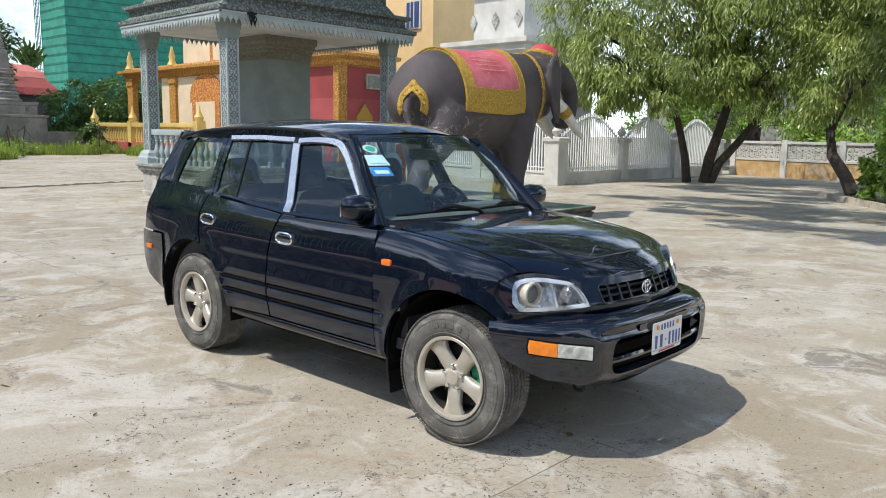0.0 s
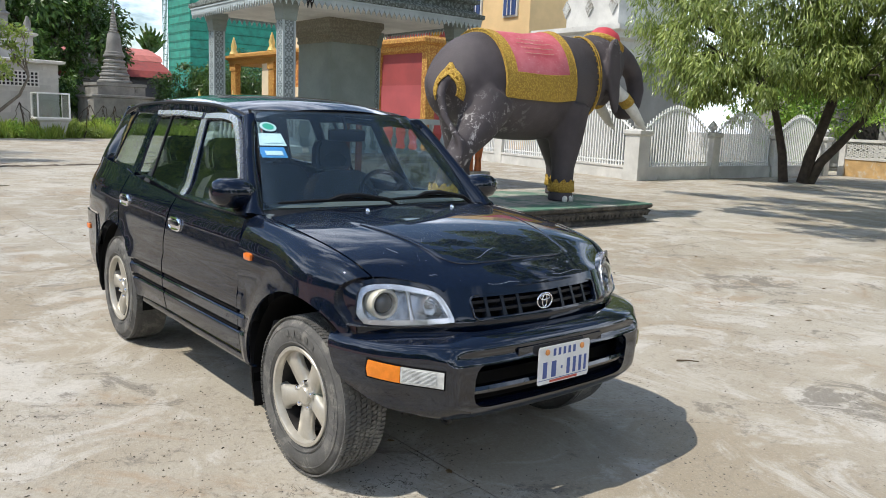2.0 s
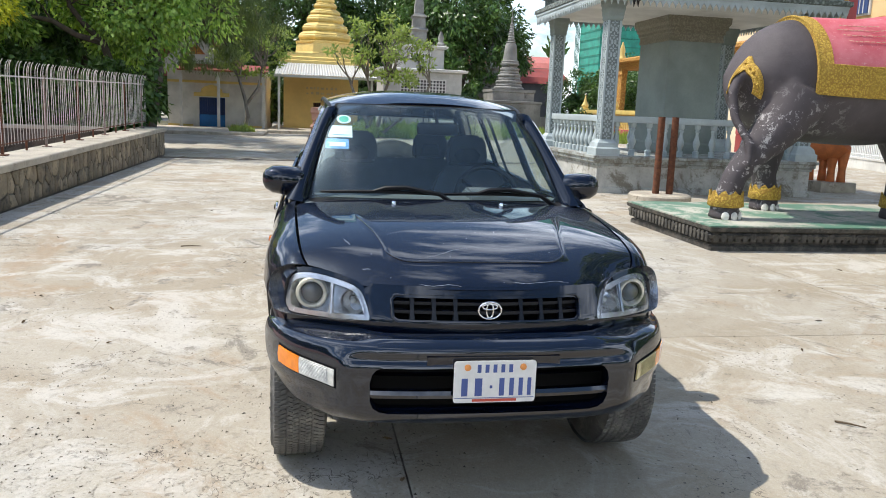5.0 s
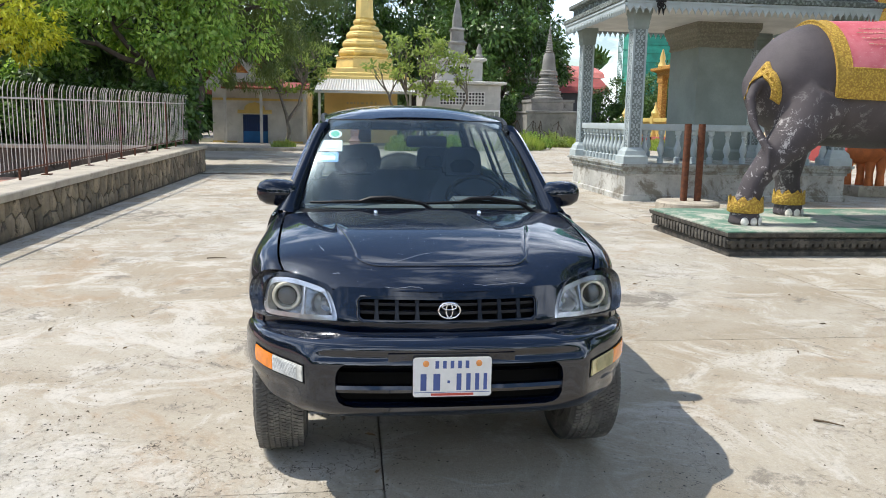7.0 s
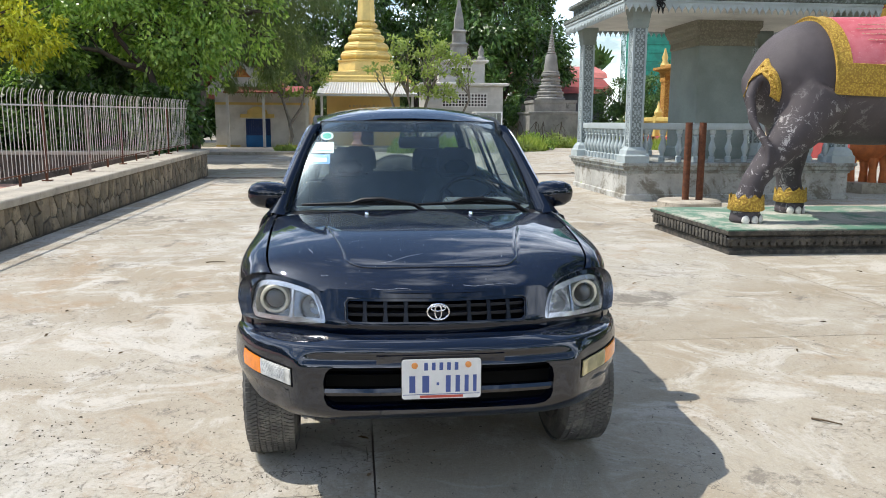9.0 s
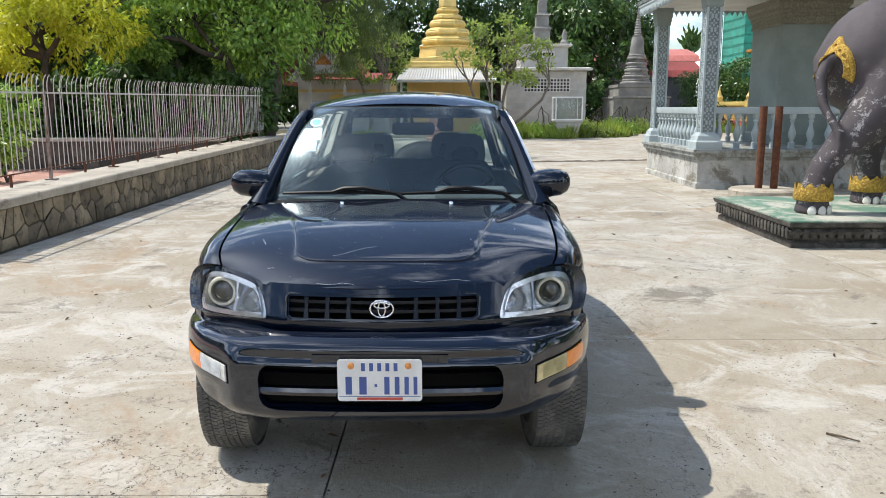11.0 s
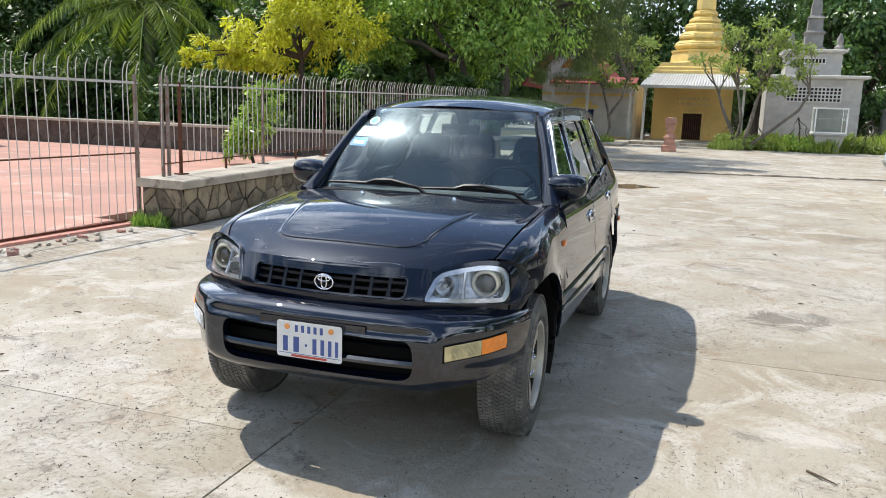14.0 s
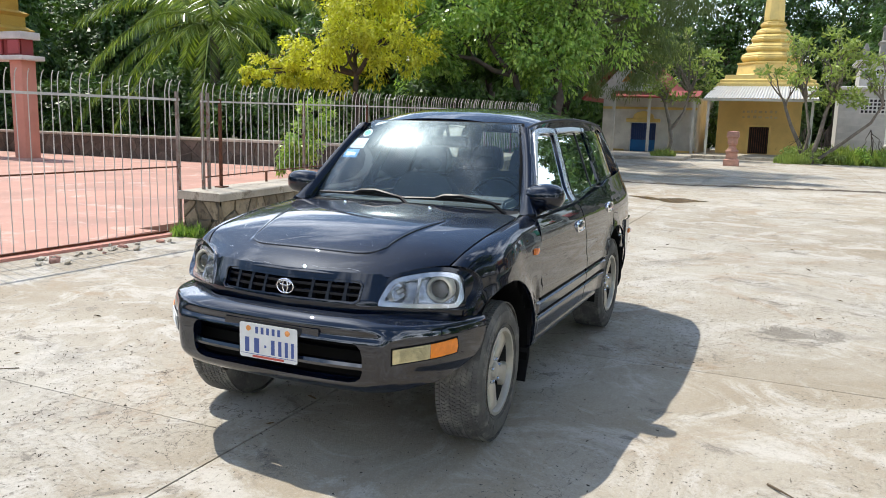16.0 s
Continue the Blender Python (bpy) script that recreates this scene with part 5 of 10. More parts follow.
        rows.append([bm.verts.new(p - Vector((0, 0, 0.022))), bm.verts.new(p * 0.5 + q * 0.5 - Vector((0, 0, 0.030))), bm.verts.new(q - Vector((0, 0, 0.01)))])
    for a, b in zip(rows, rows[1:]):
        for j in range(2):
            bm.faces.new((a[j], b[j], b[j + 1], a[j + 1]))
    part("cowl", normals(bm), TRIM_BLACK, car)
    for y0, yp, y1 in ((-0.60, -0.28, 0.03), (-0.02, 0.25, 0.57)):
        bm = bmesh.new()
        tip = lambda y, t: Vector(screen_place(y, t)) + Vector((0.022, 0, 0.018))
        tube(bm, [tip(y0 + (y1 - y0) * k / 8, 0.030 + 0.014 * math.sin(math.pi * k / 8)) for k in range(9)], [0.006, 0.008, 0.009, 0.009, 0.009, 0.009, 0.009, 0.008, 0.006], 6)
        wiper = part("wiper", bm, TRIM_BLACK, car, "black windscreen wiper")
        bm = bmesh.new()
        tube(bm, [Vector(screen_place(y1 + 0.04, -0.05)) + Vector((0.035, 0, 0.012)), tip(y1 - 0.04, 0.010) + Vector((0.014, 0, 0.014)), tip(yp + 0.10, 0.060) + Vector((0.014, 0, 0.014)), tip(yp, 0.062) + Vector((0.008, 0, 0.008)), tip(yp - 0.06, 0.046)], [0.013, 0.011, 0.012, 0.013, 0.008], 6)
        part("wiper_arm", bm, TRIM_BLACK, wiper)
    # stickers on the inside of the glass
    def stick(name, y, t, w, h, mat, m2):
        def f(u, v, off=-0.004):
            p = Vector(screen_place(u, v))
            return p + Vector((off, 0, off))
        if name == "round_sticker":
            pts = [(y + w / 2 * math.cos(a), t + h / 2 * math.sin(a)) for a in (2 * math.pi * i / 24 for i in range(24))]
            ins = [(y + w * 0.34 * math.cos(a), t + h * 0.34 * math.sin(a)) for a in (2 * math.pi * i / 24 for i in range(24))]
        else:
            pts = [(y - w / 2, t - h / 2), (y + w / 2, t - h / 2), (y + w / 2, t + h / 2), (y - w / 2, t + h / 2)]
            ins = [(y - w * 0.32, t - h * 0.3), (y + w * 0.36, t - h * 0.3), (y + w * 0.36, t + h * 0.12), (y - w * 0.32, t + h * 0.12)]
        bm = bmesh.new()
        prism(bm, pts, lambda u, v, d: f(u, v, d), -0.005, -0.003)
        st = part(name, normals(bm), mat, screen)
        bm = bmesh.new()
        prism(bm, ins, lambda u, v, d: f(u, v, d), -0.003, -0.002)
        part("sticker_print", normals(bm), m2, st)
    stick("round_sticker", -0.475, 0.80, 0.075, 0.115, STICK_WHITE, STICK_GREEN)
    stick("inspection_sticker", -0.497, 0.645, 0.125, 0.14, STICK_WHITE, STICK_WHITE)
    stick("tax_sticker", -0.515, 0.505, 0.120, 0.105, STICK_BLUE, STICK_WHITE)
    # cabin: floor, dash, seats, wheel, mirror
    bm = bmesh.new()
    box(bm, -3.1, -0.30, -0.76, 0.76, 0.40, 0.46)
    box(bm, -0.42, -0.36, -0.74, 0.74, 0.40, 1.00)
    box(bm, -3.1, -2.9, -0.72, 0.72, 0.46, 1.02)
    for s in (-1, 1):
        box(bm, -2.95, -0.5, min(s * 0.70, s * 0.745), max(s * 0.70, s * 0.745), 0.44, 1.015)
    part("cabin_shell", bm, CABIN, car)
    bm = bmesh.new()
    prof = [(-0.50, 0.985), (-0.56, 1.030), (-0.70, 1.052), (-0.86, 1.050), (-0.93, 1.020), (-0.95, 0.90), (-0.90, 0.70), (-0.50, 0.70)]
    prism(bm, prof, lambda u, v, d: (u, d, v), -0.69, 0.69)
    bmesh.ops.bevel(bm, geom=bm.edges[:], offset=0.012, segments=2, affect="EDGES")
    dash = part("dashboard", normals(bm), DASH, car)
    bm = bmesh.new()
    prism(bm, [(-0.66, 1.04), (-0.70, 1.092), (-0.84, 1.100), (-0.93, 1.07), (-0.93, 1.02)], lambda u, v, d: (u, d, v), 0.18, 0.56)
    bmesh.ops.bevel(bm, geom=bm.edges[:], offset=0.012, segments=2, affect="EDGES")
    part("instrument_hood", normals(bm), DASH, dash)
    bm = bmesh.new()
    m = pose(-1.06, 0.36, 1.02, 0, 64, 0)
    tube(bm, [m @ Vector((0.185 * math.cos(a), 0.185 * math.sin(a), 0)) for a in (2 * math.pi * i / 40 for i in range(41))], 0.015, 8, False)
    for a in (0, 2.2, -2.2):
        tube(bm, [m @ Vector((0.03 * math.cos(a), 0.03 * math.sin(a), -0.02)), m @ Vector((0.18 * math.cos(a), 0.18 * math.sin(a), 0))], 0.016, 6)
    lathe(bm, [(0.06, -0.04), (0.06, -0.01), (0.045, 0.005)], 20, m)
    part("steering_wheel", normals(bm), TRIM_BLACK, car)
    bm = bmesh.new()
    box(bm, -1.06, -1.03, -0.065, 0.175, 1.365, 1.435, 0.022)
    tube(bm, [(-1.04, 0.05, 1.43), (-1.05, 0.03, 1.50), (-1.06, 0.0, 1.52)], 0.010, 6)
    part("rear_view_mirror", bm, TRIM_BLACK, car)

    def seat(cx, cy, w, headrests, back_h=0.60):
        bm = bmesh.new()
        box(bm, cx - 0.05, cx + 0.48, cy - w / 2, cy + w / 2, 0.62, 0.78, 0.05)
        lean = pose(cx - 0.02, 0, 0.70, 0, -12, 0)
        hw = w / 2
        back = [(-hw, 0.0), (hw, 0.0), (hw, back_h * 0.55), (hw - 0.035, back_h * 0.80), (hw - 0.085, back_h * 0.95), (hw - 0.15, back_h), (-hw + 0.15, back_h), (-hw + 0.085, back_h * 0.95), (-hw + 0.035, back_h * 0.80), (-hw, back_h * 0.55)]
        cushion = bmesh.new()
        prism(cushion, back, lambda u, v, d: tuple(lean @ Vector((d, cy + u, v))), -0.07, 0.07)
        bmesh.ops.bevel(cushion, geom=[e for e in cushion.edges if e.calc_face_angle(0) > 1.2], offset=0.035, segments=3, affect="EDGES")
        part("backrest", normals(cushion), CLOTH_SEAT, car, "dark grey cloth backrest", smooth=40)
        st = part("seat", bm, CLOTH_SEAT, car, "dark grey cloth seat")
        for hy in headrests:
            bm = bmesh.new()
            o = [(-0.125, 0.0), (0.125, 0.0), (0.135, 0.06), (0.125, 0.14), (0.095, 0.19), (-0.095, 0.19), (-0.125, 0.14), (-0.135, 0.06)]
            i = [(-0.055, 0.035), (0.055, 0.035), (0.065, 0.06), (0.04, 0.085), (-0.04, 0.085), (-0.065, 0.06)]
            f = panel(ring_halves(o, i, 0.0), lambda u, v: (cx - 0.17 - 0.2 * v + 0.03, cy + hy + u, 0.70 + back_h + 0.005 + v), 0.1, 0.1, fold=0.075, inward=(-1, 0, 0))
            bmesh.ops.bevel(f, geom=[e for e in f.edges if e.calc_face_angle(0) > 0.9], offset=0.018, segments=2, affect="EDGES")
            part("headrest", f, CLOTH_SEAT, st)
    seat(-1.52, 0.36, 0.50, (0.0,), 0.46)
    seat(-1.52, -0.36, 0.50, (0.0,), 0.46)
    seat(-2.42, 0.0, 1.24, (-0.29, 0.26), 0.44)
    # underbody and wheel wells
    for name, x0, x1, w, z0, z1 in (("floor_pan", -2.9, 0.12, 0.48, 0.27, 0.42), ("sill_floor", -1.92, -0.48, 0.74, 0.29, 0.42), ("boot_floor", -3.1, -2.0, 0.6, 0.34, 0.60), ("engine_block", -0.5, 0.44, 0.50, 0.40, 0.80)):
        bm = bmesh.new()
        box(bm, x0, x1, -w, w, z0, z1, 0.03)
        part(name, bm, RUBBER_SEAL, car)
    for ax, r in ((0.0, 0.04), (-2.41, 0.05)):
        bm = bmesh.new()
        tube(bm, [(ax, -0.66, 0.34), (ax, 0.66, 0.34)], r, 10)
        part("axle", bm, STEEL_DARK, car)
    for ax in (0.0, -2.41):
        for s in (-1, 1):
            bm = bmesh.new()
            lo, hi = [], []
            for k in range(21):
                a = radians((38 if ax == 0 else -8) + (150 if ax == 0 else 196) * k / 20)
                r = ARCH_R - 0.012
                lo.append(bm.verts.new((ax + r * math.cos(a), s * 0.50, 0.34 + r * math.sin(a))))
                hi.append(bm.verts.new((ax + r * math.cos(a), s * 0.805, 0.34 + r * math.sin(a))))
            for k in range(20):
                bm.faces.new((lo[k], lo[k + 1], hi[k + 1], hi[k]))
            bm.faces.new(lo)
            part("wheel_well", normals(bm), RUBBER_SEAL, car, smooth=40)
            bm = bmesh.new()
            fx = ax - ARCH_R - (0.0 if ax == 0 else 0.005)
            prism(bm, [(0.60, 0.16 if ax == 0 else 0.24), (0.80, 0.16 if ax == 0 else 0.24), (0.815, 0.30), (0.82, 0.56), (0.60, 0.56)], lambda u, v, d: (fx + d + 0.03 * (0.56 - v), s * u, v), -0.006, 0.006)
            part("mud_flap", normals(bm), TRIM_BLACK, car)
    # exhaust-side tow hook
    bm = bmesh.new()
    tube(bm, [(0.50 + 0.03 * math.cos(a), -0.42, 0.335 + 0.025 * math.sin(a)) for a in (2 * math.pi * i / 16 for i in range(17))], 0.008, 6, False)
    tube(bm, [(0.48, -0.42, 0.35), (0.44, -0.42, 0.42)], 0.01, 6)
    part("tow_hook", bm, STEEL_DARK, car)
    return car


def build_wheel_meshes():
    R, half, rim = 0.340, 0.108, 0.212
    bm = bmesh.new()
    prof = [(rim - 0.012, -half + 0.02), (rim + 0.004, -half + 0.008), (rim + 0.03, -half - 0.002), (rim + 0.07, -half - 0.006), (R - 0.035, -half + 0.004), (R - 0.014, -half + 0.018), (R - 0.007, -half + 0.034)]
    full = prof + [(r, -h) for r, h in prof[::-1]]
    lathe(bm, full, 72, cap=False)
    for r in (rim + 0.018, rim + 0.084):
        for h in (-half - 0.004 + (0.004 if r > rim + 0.05 else 0.0), half + 0.004 - (0.004 if r > rim + 0.05 else 0.0)):
            tube(bm, [(r * math.cos(a), r * math.sin(a), h) for a in np.linspace(0, 2 * math.pi, 61)], 0.0028, 5, False)
    n = 104
    for row in range(8):
        hc = -0.0889 + 0.0254 * row
        for i in range(n):
            a = 2 * math.pi * (i + (0.5 if row % 2 else 0)) / n
            sk = 0.1 if row in (0, 7) else 0.4
            w, l = 0.0102, 0.0074
            m = Matrix.Rotation(a, 4, "Z") @ Matrix.Translation((R - 0.004, 0, hc)) @ Matrix.Rotation(sk * (1 if row % 2 else -1), 4, "X")
            box(bm, -0.006, 0.003 - (0.003 if row in (0, 7) else 0), -l, l, -w, w, m=m)
    # raised letter blocks stand for the maker's words
    for k in range(16):
        if k in (5, 6, 7, 13, 14, 15):
            continue
        a = 2 * math.pi * k / 34 - 2.2
        box(bm, -0.013, 0.013, -0.012, 0.012, -half - 0.0075, -half - 0.003, m=Matrix.Rotation(a, 4, "Z") @ Matrix.Translation((rim + 0.058, 0, 0)))
    tyre = finish("tyre", normals(bm), TYRE, 40)
    bm = bmesh.new()
    lathe(bm, [(rim - 0.004, -half + 0.012), (rim, -half + 0.004), (rim - 0.003, -half), (rim - 0.016, -half + 0.001), (rim - 0.020, -half + 0.010), (rim - 0.022, -half + 0.034)], 60, cap=False)
    lathe(bm, [(rim - 0.022, -half + 0.034), (rim - 0.034, 0.02), (rim - 0.02, half - 0.01)], 60, cap=False, mi=1)
    for k in range(5):
        a0 = 2 * math.pi * k / 5
        rows = []
        for r, w, d, th in ((0.040, 0.044, -0.056, 0.03), (0.075, 0.042, -0.066, 0.024), (0.105, 0.041, -0.071, 0.024), (0.135, 0.043, -0.074, 0.024), (0.160, 0.050, -0.076, 0.024), (0.178, 0.061, -0.075, 0.028), (0.190, 0.074, -0.070, 0.03)):
            m = Matrix.Rotation(a0, 4, "Z")
            rows.append([bm.verts.new(m @ Vector((r, y * w, d + z))) for y, z in ((-1, th), (-0.94, 0.004), (-0.74, -0.007), (0, -0.010), (0.74, -0.007), (0.94, 0.004), (1, th))])
        for a, b in zip(rows, rows[1:]):
            for j in range(6):
                bm.faces.new((a[j], a[j + 1], b[j + 1], b[j]))
    lathe(bm, [(0.078, -0.03), (0.072, -0.058), (0.060, -0.068), (0.040, -0.070)], 40, cap=False)
    rimm = finish("rim", normals(bm), [ALLOY, STEEL_DARK], 50)
    bm = bmesh.new()
    lathe(bm, [(0.041, -0.05), (0.040, -0.078), (0.034, -0.086), (0.012, -0.088)], 28)
    cap = finish("hub_cap", normals(bm), ALLOY, 40)
    bm = bmesh.new()
    lathe(bm, [(0.0115, -0.055), (0.0115, -0.082), (0.008, -0.088), (0.002, -0.089)], 8)
    nut = finish("lug_nut", normals(bm), CHROME, 30)
    bm = bmesh.new()
    lathe(bm, [(0.03, 0.0), (0.150, 0.0), (0.150, 0.016), (0.03, 0.016)], 40)
    disc = finish("brake_disc", normals(bm), STEEL_DARK, 30)
    bm = bmesh.new()
    for k in range(7):
        a = -0.45 + 0.15 * k
        box(bm, 0.088, 0.155, -0.015, 0.015, -0.032, 0.035, 0.004, m=Matrix.Rotation(a, 4, "Z"))
    cal = finish("brake_caliper", bm, GREEN_CALIPER, 30)
    return tyre, rimm, cap, nut, disc, cal


def build_wheels(car):
    tyre, rim, cap, nut, disc, cal = build_wheel_meshes()
    for ax, tr in ((0.0, 0.705), (-2.41, 0.712)):
        for s in (-1, 1):
            # wheel axis is local z; outside is local -z
            face = pose(ax, s * tr, 0.343, -90 if s < 0 else 90, 0, 0)
            steer = Matrix.Rotation(radians(2.5), 4, "Z") if ax == 0.0 else Matrix()
            c = Matrix.Translation((ax, s * tr, 0.343))
            face = c @ steer @ c.inverted() @ face
            hub = new("wheel")
            hub.empty_display_size = 0.1
            hub.parent = car
            hub.matrix_basis = face
            spin = Matrix.Rotation({(0.0, -1): 0.32, (0.0, 1): 1.0}.get((ax, s), 0.75), 4, "Z")
            share("tyre", tyre, hub, spin)
            share("rim", rim, hub, spin)
            share("hub_cap", cap, hub, spin)
            for k in range(5):
                a = 2 * math.pi * (k + 0.5) / 5
                share("lug_nut", nut, hub, spin @ Matrix.Translation((0.057 * math.cos(a), 0.057 * math.sin(a), 0)))
            share("brake_disc", disc, hub, Matrix.Translation((0, 0, -0.012)))
            way = face.to_3x3().inverted() @ Vector((1.0, 0, 0.15))
            share("brake_caliper", cal, hub, Matrix.Rotation(math.atan2(way.y, way.x), 4, "Z"))


    spare = new("spare_wheel")
    spare.empty_display_size = 0.1
    spare.parent = car
    spare.matrix_basis = pose(-3.36, 0.05, 0.90, 0, 90, 0)
    tagged(spare, "spare wheel carried on the tailgate")
    share("tyre", tyre, spare, Matrix())
    share("rim", rim, spare, Matrix())
    share("hub_cap", cap, spare, Matrix())


CAR = build_car()
build_wheels(CAR)

# ---- pavilion ----
PX0, PX1, PY0, PY1 = -15.18, -11.45, 5.02, 9.70


def column_relief():
    """Raised leaf and lozenge ornament repeated up the four faces of a shaft."""
    bm = bmesh.new()
    leaf = [(0.0, 0.0), (0.012, 0.018), (0.013, 0.034), (0.0, 0.058), (-0.013, 0.034), (-0.012, 0.018)]
    n = 19
    for k in range(n):
        v0 = 1.06 + (3.36 - 1.06) * (k + 0.5) / n
        for side_ in range(4):
            m = Matrix.Rotation(side_ * math.pi / 2, 4, "Z")
            put = lambda u, v, d: m @ Vector((u, -0.121 - d, v))
            for ang in ((45, 135, 225, 315) if k % 2 else (0, 90, 180, 270)) + ((70, 110, 250, 290) if k % 2 else ()):
                c, q = math.cos(radians(ang)), math.sin(radians(ang))
                prism(bm, [(u * c - (v + 0.012) * q, v0 + u * q + (v + 0.012) * c) for u, v in leaf], put, 0.0, 0.014)
            for sx in (-1, 1):
                prism(bm, [(sx * 0.072 + 0.016 * math.cos(t), v0 + 0.06 + 0.024 * math.sin(t)) for t in (2 * math.pi * i / 7 for i in range(7))], put, 0.0, 0.012)
    return finish("relief", normals(bm), PALE_BLUE, 0)


def pavilion():
    pav = thing("pavilion", "grey-green temple pavilion with carved columns, balustrade and fringed eaves", "pavilion")
    bm = bmesh.new()
    rect_lathe(bm, [(0.03, -0.02), (0.03, 0.10), (0.0, 0.12), (0.0, 0.55)], PX0, PX1, PY0, PY1)
    part("base", normals(bm), STAINED_BASE, pav, "stained plaster base", smooth=0)
    bm = bmesh.new()
    rect_lathe(bm, [(-0.02, 0.53), (0.03, 0.535), (0.03, 0.58), (0.08, 0.61), (0.08, 0.67), (0.12, 0.69), (0.12, 0.74), (0.02, 0.75), (-2.0, 0.75)], PX0, PX1, PY0, PY1)
    part("base_cornice", normals(bm), LEDGE, pav, smooth=0)
    cols = [(PX1 - 0.17, PY0 + 0.17), (PX0 + 0.17, PY0 + 0.17), (PX1 - 0.17, PY1 - 0.17), (PX0 + 0.17, PY1 - 0.17)]
    relief = column_relief()
    for x, y in cols:
        bm = bmesh.new()
        square_lathe(bm, [(0.25, 0.74), (0.25, 0.88), (0.22, 0.91), (0.20, 0.99), (0.165, 1.03), (0.14, 1.06)], x, y)
        col = part("column", normals(bm), PALE_BLUE, pav, "carved square column", smooth=0)
        bm = bmesh.new()
        square_lathe(bm, [(0.122, 1.05), (0.122, 3.37)], x, y)
        shaft = part("shaft", normals(bm), RELIEF_GROUND, col, smooth=0)
        bm = bmesh.new()
        for sx, sy in ((-1, -1), (1, -1), (1, 1), (-1, 1)):
            box(bm, x + sx * 0.120 - 0.020, x + sx * 0.120 + 0.020, y + sy * 0.120 - 0.020, y + sy * 0.120 + 0.020, 1.06, 3.35, 0.004)
        part("corner_bead", bm, PALE_BLUE, shaft, smooth=0)
        tagged(share("relief", relief, shaft, Matrix.Translation((x, y, 0))), kind="stuff")
        bm = bmesh.new()
        square_lathe(bm, [(0.14, 3.34), (0.155, 3.37), (0.155, 3.42), (0.165, 3.46), (0.165, 3.50), (0.178, 3.55), (0.178, 3.60), (0.195, 3.65), (0.195, 3.74)], x, y)
        part("capital", normals(bm), GREEN_GREY, col, smooth=0)
    # balustrade: turned balusters under a rail on the three visible sides
    bm = bmesh.new()
    prof = [(0.062, 0.74), (0.062, 0.86), (0.035, 0.88), (0.045, 0.93), (0.070, 1.00), (0.072, 1.05), (0.048, 1.12), (0.030, 1.20), (0.034, 1.24), (0.052, 1.27), (0.036, 1.30), (0.062, 1.33), (0.062, 1.40)]
    lathe(bm, prof, 10)
    bal = finish("baluster", normals(bm), PALE_BLUE, 40)
    runs = [((PX0 + 0.4, PY0 + 0.17), (PX1 - 0.4, PY0 + 0.17), 13), ((PX1 - 0.17, PY0 + 0.42), (PX1 - 0.17, PY1 - 0.42), 12), ((PX0 + 0.17, PY0 + 0.42), (PX0 + 0.17, PY1 - 0.42), 12)]
    for (xa, ya), (xb, yb), n in runs:
        bm = bmesh.new()
        dx, dy = (0, 0.085) if abs(xb - xa) > abs(yb - ya) else (0.085, 0)
        ex, ey = (0.25, 0) if dy else (0, 0.25)
        box(bm, min(xa, xb) - dx - ex, max(xa, xb) + dx + ex, min(ya, yb) - dy - ey, max(ya, yb) + dy + ey, 1.40, 1.53, 0.02)
        part("balustrade_rail", bm, PALE_BLUE, pav)
        for k in range(n):
            t = k / (n - 1)
            share("baluster", bal, pav, Matrix.Translation((xa + (xb - xa) * t, ya + (yb - ya) * t, 0)))
    # square pier inside
    qx0, qx1, qy0, qy1 = -14.72, -13.18, 7.15, 8.38
    bm = bmesh.new()
    rect_lathe(bm, [(0.04, 0.74), (0.04, 0.95), (0.0, 1.0), (0.0, 3.43)], qx0, qx1, qy0, qy1)
    pier = part("pier", normals(bm), GREEN_GREY, pav, "plain grey-green square pier", smooth=0)
    bm = bmesh.new()
    rect_lathe(bm, [(0.01, 3.20), (0.03, 3.22), (0.03, 3.26), (0.02, 3.27), (0.02, 3.36), (0.05, 3.38), (0.05, 3.44), (0.09, 3.48), (0.09, 3.54), (0.13, 3.60), (0.13, 3.76), (0.05, 3.78)], qx0, qx1, qy0, qy1)
    part("pier_capital", normals(bm), carved("dull_ochre_moulding", (0.29, 0.275, 0.215), (0.20, 0.19, 0.145), 26, 0.5), pier, smooth=0)
    # eaves: ceiling, boards, tiers, and the hanging fringe
    ov = 0.24
    bm = bmesh.new()
    box(bm, PX0 - ov + 0.05, PX1 + ov - 0.05, PY0 - ov + 0.05, PY1 + ov - 0.05, 3.73, 3.79)
    part("soffit", bm, WHITEWASH, pav)
    bm = bmesh.new()
    rect_lathe(bm, [(ov - 0.06, 3.74), (ov, 3.74), (ov, 3.81), (ov + 0.07, 3.85), (ov + 0.07, 3.93), (ov - 0.05, 3.97), (ov - 0.12, 4.03), (ov - 0.12, 4.15), (ov - 0.02, 4.19), (ov - 0.02, 4.26), (ov - 0.30, 4.31), (ov - 0.45, 4.53), (ov - 0.45, 4.68), (ov - 0.35, 4.73), (ov - 0.35, 4.83), (-0.6, 4.93), (-0.9, 5.33), (-0.75, 5.38), (-0.75, 5.53), (-1.6, 5.73)], PX0, PX1, PY0, PY1)
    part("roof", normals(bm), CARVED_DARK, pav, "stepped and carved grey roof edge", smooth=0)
    tooth = [(-0.065, 0.0), (0.065, 0.0), (0.065, -0.07), (0.045, -0.12), (0.018, -0.15), (0.0, -0.21), (-0.018, -0.15), (-0.045, -0.12), (-0.065, -0.07)]
    fx0, fx1, fy0, fy1 = PX0 - ov, PX1 + ov, PY0 - ov, PY1 + ov
